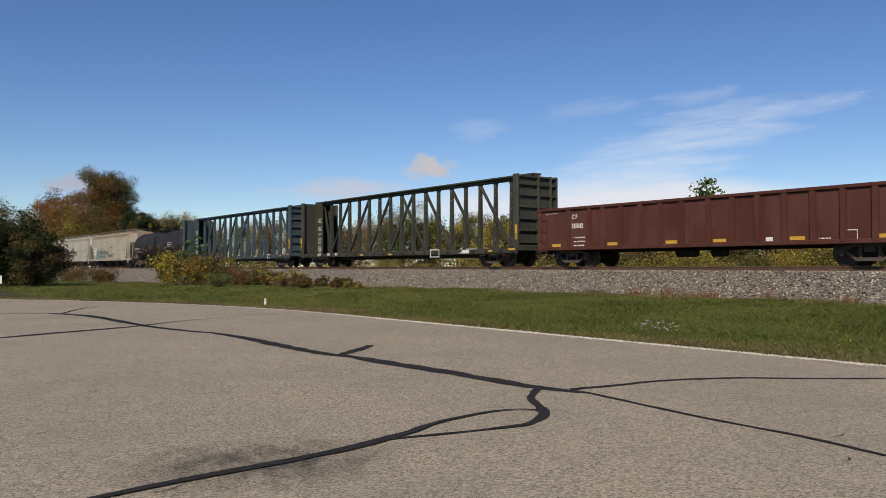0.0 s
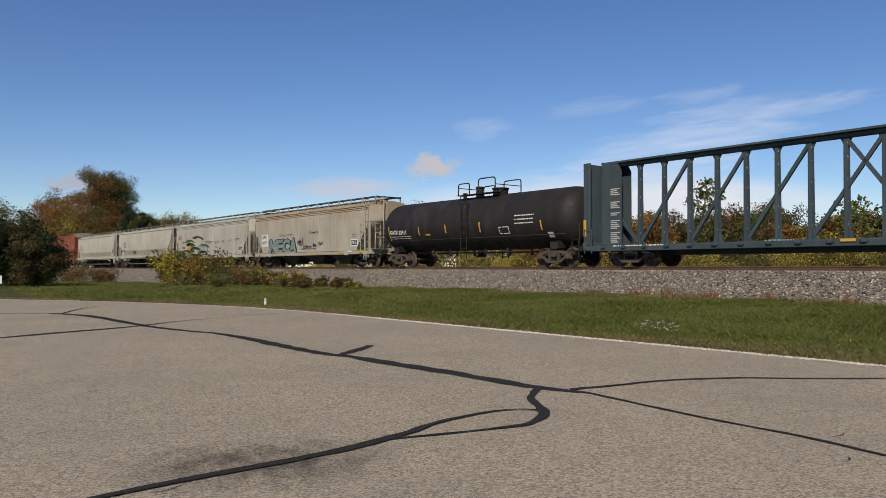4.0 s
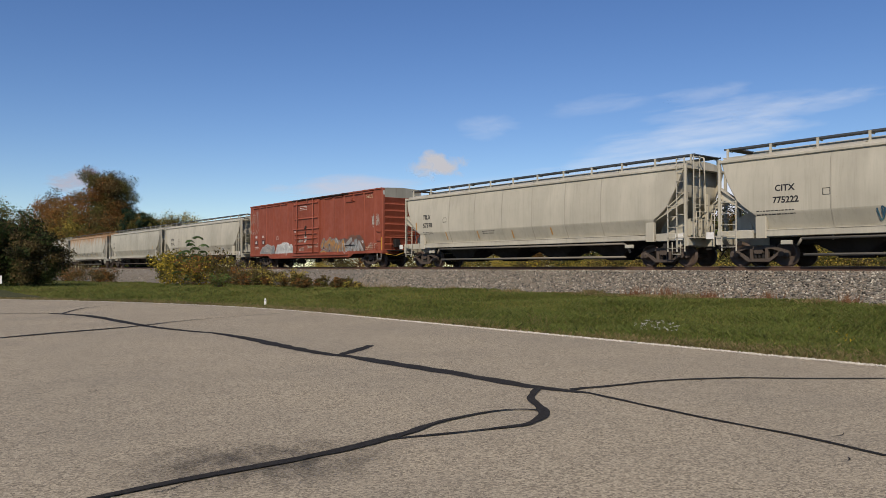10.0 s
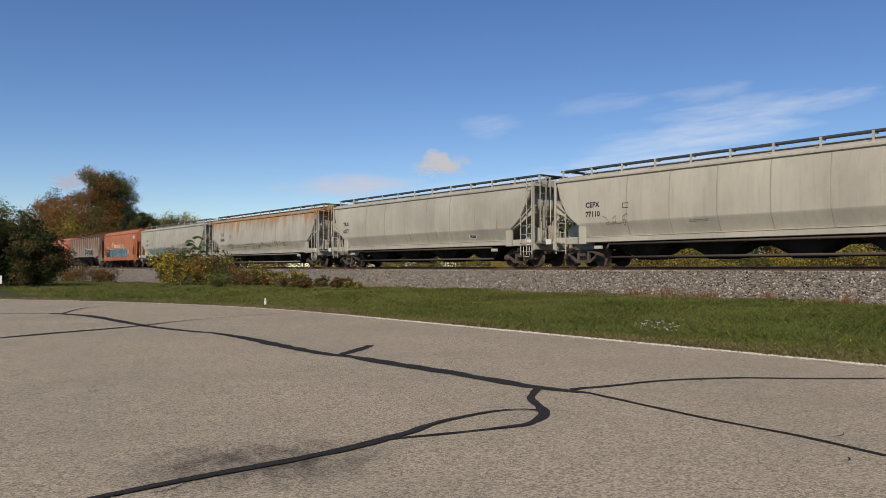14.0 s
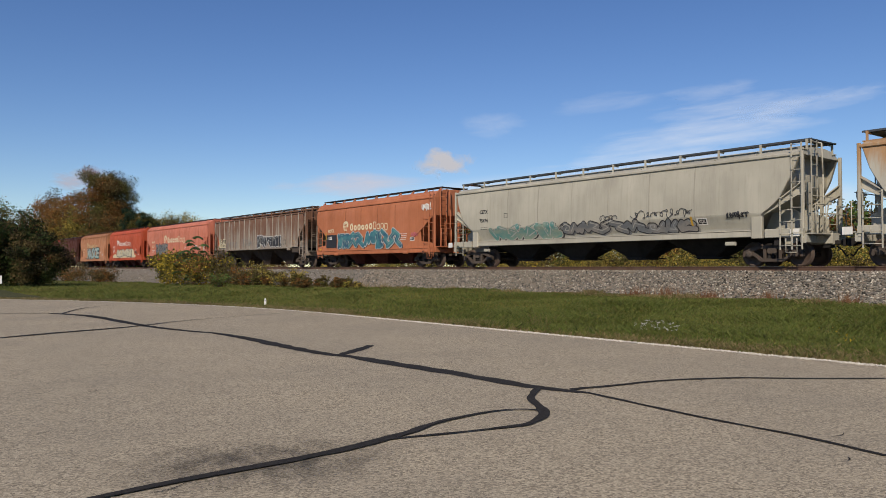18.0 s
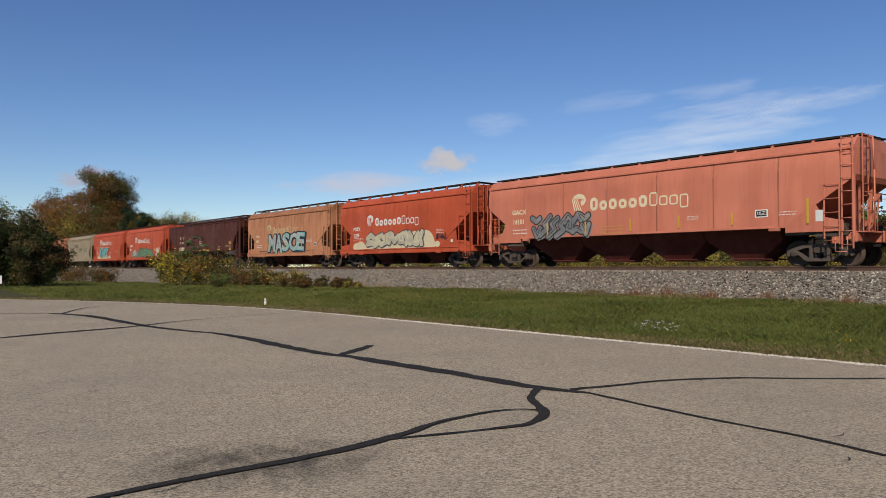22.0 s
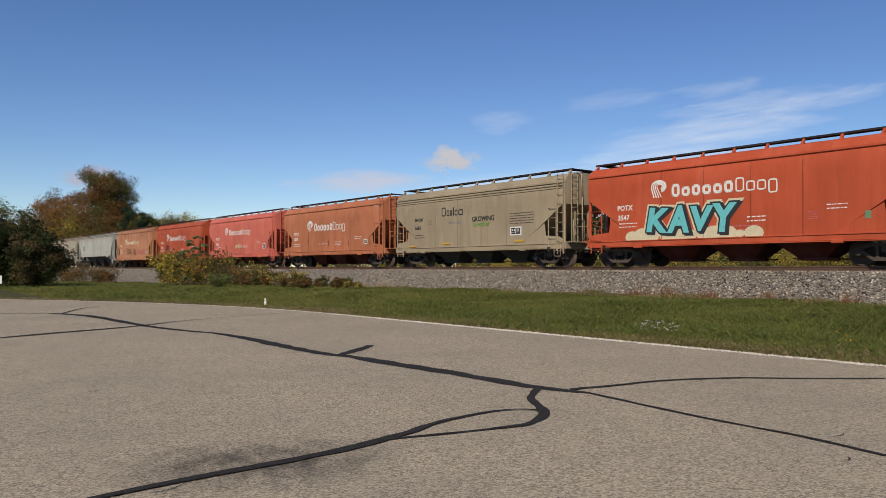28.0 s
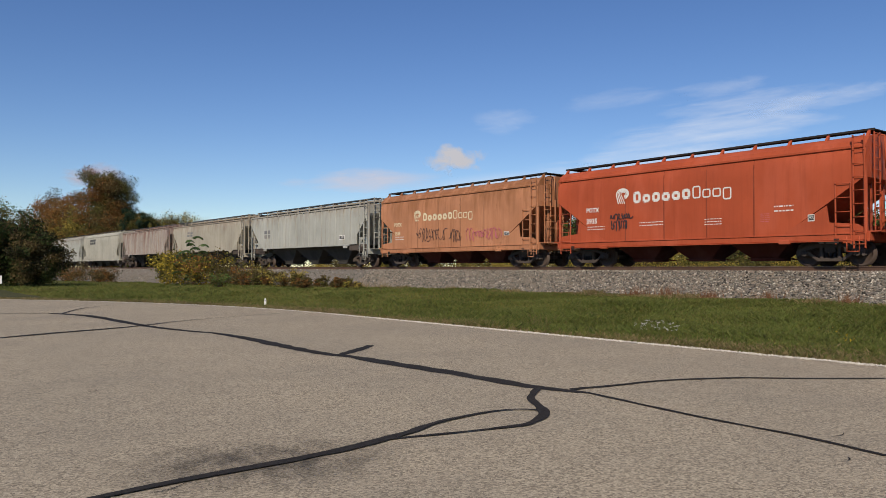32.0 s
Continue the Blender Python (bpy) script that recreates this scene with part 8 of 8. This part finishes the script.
S_GACX.put("placard", [[(7.58, 1.56), (7.90, 1.56), (7.90, 1.95), (7.58, 1.95)]], G_WHITE, 0.006)
S_GACX.bars("small_print", 2.49, 2.00, 0.51, 0.20, 3, M_WHITE)
S_P4.wordmark(-3.47, 2.84, 5.64, 0.52, 6, 4, M_WHITE)
S_P4.text("POTX", -5.11, 2.36, 0.23, M_WHITE)
S_P4.text("3239", -5.03, 1.95, 0.23, M_WHITE)
S_P4.spray(-3.67, 1.17, 6.30, 1.05, 6, G_CREAM2, G_BLACK, None, 121, G_CREAM)
for i in range(17):      # a pale cloud painted behind
    cx, a = -4.75 + i * 0.54, 0.3 + 0.14 * math.sin(i * 2.3) + (0.25 if 11 < i < 15 else 0.0)
    S_P4.flat("graffiti_cloud", [[(cx + a * 1.3 * math.cos(6.2832 * k / 16), max(1.14, 1.3 + a * (1.3 if 11 < i < 15 else 0.9) * math.sin(6.2832 * k / 16))) for k in range(16)]], G_CREAM, 0.004 + 0.0004 * i)
S_P4.bars("small_print", 3.77, 2.14, 0.70, 0.26, 3, M_WHITE)
S_P4.scrawl(3.77, 1.52, 1.00, 0.43, G_BLACK, 122, 9, 0.040)
S_P4.ticks([-1.35], 1.53, 0.53, M_YELLOW, 0.09)
S_P4.put("white_tag", [[(5.09, 1.38), (5.28, 1.38), (5.28, 1.54), (5.09, 1.54)]], M_WHITE, 0.006)
S_P4.bars("small_print", -5.16, 1.87, 1.20, 0.17, 2, M_WHITE)
S_P5.wordmark(-3.17, 2.87, 5.33, 0.53, 6, 4, G_FADED)
S_P5.text("POTX", -5.26, 2.36, 0.20, M_CREAM)
S_P5.text("1401", -5.23, 1.96, 0.23, M_CREAM)
S_P5.throw("MASCE", -2.93, 1.14, 5.9, 1.42, G_TURQ2, G_BLACK, None, G_SILVER)
S_P5.bars("small_print", 3.33, 2.04, 0.82, 0.29, 3, M_WHITE)
S_P5.label(4.46, 1.55, 0.39, 0.21)
S_P5.bars("small_print", 3.26, 1.25, 1.51, 0.17, 1, G_BLACK)
S_P5.bars("small_print", -5.10, 1.76, 0.94, 0.29, 2, M_WHITE)
S_P5.ticks([-0.06], 1.46, 0.52, M_YELLOW, 0.09)
S_P5.ticks([2.64], 1.42, 0.49, M_YELLOW, 0.09)
S_P5.ticks([-2.85], 1.41, 0.56, M_YELLOW, 0.09)
S_P5.bars("small_print", -4.46, 1.28, 1.32, 0.20, 1, G_BLACK)
S_BR.text("GA", -5.66, 2.76, 0.22, M_CREAM, wide=1.10)
S_BR.text("CX", -4.81, 2.74, 0.21, M_CREAM, wide=1.10)
S_BR.text("469", -5.66, 2.30, 0.22, M_CREAM)
S_BR.text("709", -4.89, 2.29, 0.21, M_CREAM)
S_BR.bars("small_print", -5.74, 1.95, 1.53, 0.35, 2, M_CREAM, cols=4)
S_BR.bars("small_print", -0.28, 2.44, 0.58, 0.48, 3, M_CREAM)
S_BR.put("stencil_box", [[(-2.94, 2.55), (-2.67, 2.55), (-2.67, 2.57), (-2.94, 2.57)], [(-2.94, 2.75), (-2.67, 2.75), (-2.67, 2.78), (-2.94, 2.78)], [(-2.94, 2.57), (-2.91, 2.57), (-2.91, 2.75), (-2.94, 2.75)], [(-2.70, 2.57), (-2.67, 2.57), (-2.67, 2.75), (-2.70, 2.75)]], M_CREAM)
S_BR.put("orange_panel", [[(6.72, 1.62), (7.24, 1.62), (7.24, 2.24), (6.72, 2.24)]], G_ORANGE, 0.008)
S_BR.put("panel_field", [[(6.78, 1.7), (7.18, 1.7), (7.18, 2.0), (6.78, 2.0)]], M_BLACK, 0.012)
S_BR.put("panel_print", [[(6.83, 1.78), (6.88, 1.78), (6.88, 1.94), (6.83, 1.94)], [(6.93, 1.78), (6.98, 1.78), (6.98, 1.94), (6.93, 1.94)], [(7.05, 1.78), (7.1, 1.78), (7.1, 1.94), (7.05, 1.94)]], G_ORANGE, 0.016)
S_BR.put("yellow_panel", [[(6.75, 1.49), (7.21, 1.49), (7.21, 1.61), (6.75, 1.61)]], M_YELLOW, 0.012)
S_BR.ticks([-7.20], 1.86, 0.10, M_YELLOW, 0.60)
S_BR.ticks([-0.35], 1.51, 0.10, M_YELLOW, 0.60)
S_BR.ticks([1.59], 1.51, 0.10, M_YELLOW, 0.60)
S_BR.ticks([4.24], 1.53, 0.10, M_YELLOW, 0.60)
S_BR.ticks([-2.17], 1.51, 0.10, M_YELLOW, 0.60)
S_BR.ticks([0.78], 1.56, 0.10, M_YELLOW, 0.60)
S_BR.bars("small_print", 5.97, 1.90, 0.60, 0.18, 2, M_CREAM)
S_BR.bars("small_print", 4.27, 1.86, 0.55, 0.13, 1, M_CREAM)
S_P6.wordmark(-3.30, 2.97, 5.37, 0.51, 6, 4, M_WHITE)
S_P6.bars("small_print", -5.32, 2.55, 1.10, 0.22, 1, M_WHITE, cols=4)
S_P6.text("2534", -5.32, 1.96, 0.22, M_WHITE)
S_P6.spray(-2.14, 1.15, 5.17, 1.06, 5, G_GREEN, G_BLACK, None, 141, G_BLACK)
S_P6.spray(-4.22, 1.19, 1.45, 0.87, 2, G_SILVER, G_BLACK, None, 142, None)
S_P6.spray(4.06, 1.16, 1.24, 1.01, 2, G_CREAM, G_PINK, None, 143, None)
S_P6.bars("small_print", 3.34, 2.00, 0.72, 0.32, 3, M_WHITE)
S_P6.put("white_tag", [[(-4.76, 1.17), (3.29, 1.17), (3.29, 1.65), (-4.76, 1.65)]], G_GREEN, 0.004)
S_K.wordmark(-3.44, 3.09, 5.54, 0.54, 6, 4, M_WHITE)
S_K.text("POTX", -5.18, 2.42, 0.22, M_WHITE)
S_K.text("3547", -5.15, 2.00, 0.22, M_WHITE)
S_K.throw("KAVY", -3.6, 1.33, 3.9, 1.12, G_TURQ, G_BLACK, G_CREAM, None)
for i in range(11):      # a pale cloud along the foot of the letters
    cx, a = -4.4 + i * 0.55, 0.26 + 0.12 * math.sin(i * 1.9)
    S_K.flat("graffiti_cloud", [[(cx + a * 1.4 * math.cos(6.2832 * k / 14), max(1.12, 1.25 + a * math.sin(6.2832 * k / 14))) for k in range(14)]], G_CREAM, 0.004 + 0.0004 * i)
S_K.bars("small_print", 0.09, 1.55, 1.24, 0.30, 2, G_PINK)
S_K.bars("small_print", 0.83, 1.87, 0.75, 0.30, 2, M_WHITE)
S_K.bars("small_print", 3.75, 2.14, 0.69, 0.27, 2, M_WHITE)
S_K.bars("small_print", 3.11, 1.93, 0.35, 0.32, 5, G_PINK)
S_K.put("placard", [[(4.99, 1.58), (5.18, 1.58), (5.18, 1.84), (4.99, 1.84)]], G_GREEN, 0.006)
S_K.bars("small_print", -5.09, 1.87, 0.95, 0.29, 2, M_WHITE)
S_AG.loops(-2.4, 2.83, [(0.42, 0.5), (0.3, 0.32), (0.22, 0.32), (0.16, 0.46), (0.3, 0.32), (0.46, 0.32)], 0.06, M_BLACK)
S_AG.text("GROWING", 0.24, 2.42, 0.27, M_BLACK, wide=0.96)
S_AG.text("together", 0.3, 2.14, 0.28, C_AGGREEN, wide=1.02)
S_AG.text("Wholesale", -1.76, 2.38, 0.19, G_GREY)
S_AG.bars("small_print", 3.17, 2.70, 1.72, 0.63, 5, M_BLACK)
S_AG.label(3.21, 1.58, 0.81, 0.43)
S_AG.text("SHQX", -4.95, 2.64, 0.20, M_BLACK, wide=1.10)
S_AG.text("3683", -4.93, 2.17, 0.20, M_BLACK, wide=1.10)
S_AG.put("stencil_box", [[(-3.59, 2.41), (-3.34, 2.41), (-3.34, 2.43), (-3.59, 2.43)], [(-3.59, 2.62), (-3.34, 2.62), (-3.34, 2.64), (-3.59, 2.64)], [(-3.59, 2.43), (-3.57, 2.43), (-3.57, 2.62), (-3.59, 2.62)], [(-3.36, 2.43), (-3.34, 2.43), (-3.34, 2.62), (-3.36, 2.62)]], M_BLACK)
S_AG.bars("small_print", -4.91, 1.86, 0.93, 0.29, 2, M_BLACK)
S_AG.ticks([-5.52], 1.16, 0.10, M_YELLOW, 0.70)
S_AG.ticks([-2.31], 1.25, 0.10, M_YELLOW, 0.70)
S_AG.ticks([3.55], 1.25, 0.10, M_YELLOW, 0.70)
S_P8.wordmark(-3.09, 2.83, 5.31, 0.56, 6, 4, M_WHITE)
S_P8.text("POTX", -5.17, 2.32, 0.21, M_WHITE)
S_P8.text("1010", -5.14, 1.94, 0.23, M_WHITE)
S_P8.label(4.52, 1.49, 0.45, 0.31)
S_P8.bars("small_print", 3.38, 2.01, 0.83, 0.24, 2, M_WHITE)
S_P8.bars("small_print", 0.91, 1.74, 0.74, 0.29, 3, M_WHITE)
S_P8.bars("small_print", -1.69, 1.64, 1.65, 0.11, 1, M_WHITE)
S_P8.ticks([-2.94], 1.63, 0.48, C_TICK, 0.07)
S_P8.ticks([-0.05], 1.47, 0.45, C_TICK, 0.07)
S_P8.ticks([2.64], 1.41, 0.42, C_TICK, 0.07)
S_P8.ticks([5.25], 1.39, 0.40, C_TICK, 0.07)
S_P8.bars("small_print", -5.20, 1.70, 1.04, 0.27, 2, M_WHITE)
S_P8.bars("small_print", 5.68, 3.93, 0.69, 0.14, 2, M_WHITE)
S_P9.wordmark(-3.07, 2.99, 5.36, 0.49, 6, 4, M_WHITE)
S_P9.text("POTX", -5.14, 2.40, 0.23, M_WHITE)
S_P9.text("2016", -5.11, 1.94, 0.23, M_WHITE)
S_P9.scrawl(-0.72, 1.49, 1.35, 0.57, M_CREAM, 161, 10, 0.040)
S_P9.ticks([0.08], 1.50, 0.45, M_YELLOW, 0.10)
S_P9.label(4.57, 1.50, 0.51, 0.40)
S_P9.bars("small_print", 0.76, 1.85, 0.91, 0.31, 3, M_WHITE)
S_P9.bars("small_print", 3.49, 2.12, 0.68, 0.27, 2, M_WHITE)
S_P9.ticks([-2.67], 1.42, 0.48, C_TICK, 0.08)
S_P9.ticks([2.75], 1.46, 0.41, C_TICK, 0.08)
S_P9.ticks([5.49], 1.51, 0.38, C_TICK, 0.08)
S_P9.bars("small_print", 3.96, 1.57, 0.54, 0.04, 1, M_WHITE)
S_P9.bars("small_print", -5.04, 1.78, 1.02, 0.25, 2, M_WHITE)
S_PA.wordmark(-3.44, 2.94, 5.56, 0.50, 6, 4, M_WHITE)
S_PA.text("POTX", -5.11, 2.44, 0.20, M_WHITE)
S_PA.text("3935", -5.11, 1.93, 0.23, M_WHITE)
S_PA.scrawl(-3.69, 1.54, 0.91, 0.55, G_BLACK, 171, 9, 0.040)
S_PA.bars("small_print", -2.19, 1.87, 1.18, 0.24, 2, M_WHITE)
S_PA.bars("small_print", 0.89, 1.86, 0.73, 0.31, 3, M_WHITE)
S_PA.bars("small_print", 3.71, 2.19, 0.71, 0.33, 2, M_WHITE)
S_PA.bars("small_print", 3.19, 1.93, 0.35, 0.35, 5, G_PINK)
S_PA.label(4.93, 1.57, 0.23, 0.24)
S_PA.bars("small_print", -5.04, 1.80, 0.97, 0.23, 2, M_WHITE)
S_PA.scrawl(-3.77, 2.03, 1.22, 0.30, G_BLACK, 172, 8, 0.040)
S_PB.wordmark(-3.29, 2.89, 5.37, 0.47, 6, 4, M_CREAM)
S_PB.text("POTX", -5.33, 2.45, 0.21, M_CREAM)
S_PB.text("1553", -5.27, 1.92, 0.21, M_CREAM)
S_PB.scrawl(-3.00, 1.38, 2.87, 0.96, G_BLACK, 181, 10, 0.030)
S_PB.scrawl(0.06, 1.34, 0.98, 0.79, G_BLACK, 182, 6, 0.030)
S_PB.scrawl(1.52, 1.33, 2.78, 0.83, G_PINK, 183, 12, 0.035)
S_PB.label(4.47, 1.60, 0.38, 0.20)
S_PB.bars("small_print", -5.21, 1.82, 0.89, 0.28, 2, M_WHITE)
S_W1.bars("small_print", -6.35, 2.90, 1.23, 0.73, 2, G_GREY, cols=2)
S_W1.label(5.30, 1.84, 0.74, 0.31)
S_W2.bars("small_print", -4.60, 3.41, 1.64, 0.51, 2, G_GREY, cols=2)
S_W4.bars("small_print", -5.13, 3.74, 2.97, 0.77, 2, M_BLACK, cols=3)


def motions():
    """The train rolls past; every wheelset turns with the way that it has gone."""
    for car, back in TRAIN:
        walk(car, [(t, Matrix.Translation(at(back - travelled(t), PC, RAIL)) @ RAIL_TURN) for t in range(33)])
    for ob, place, tilt in CLOUDS:      # the clouds drift a little to the right and up
        walk(ob, [(0.0, pose(*place, 0, -tilt, 0)), (32.0, pose(place[0] + 100, place[1], place[2] + 36, 0, -tilt, 0))])
    for place in (-0.89, 0.89):
        same = [w for w, a in WHEELS if a == place]
        walk(same[0], [(k / FPS, pose(place, 0, WHEEL_R, ry=math.degrees(travelled(k / FPS) / WHEEL_R) % 360)) for k in range(32 * FPS + 1)])
        keys = same[0].animation_data
        for w in same[1:]:
            w.rotation_mode = "QUATERNION"
            w.animation_data_create()
            w.animation_data.action = keys.action
            w.animation_data.action_slot = keys.action_slot


motions()
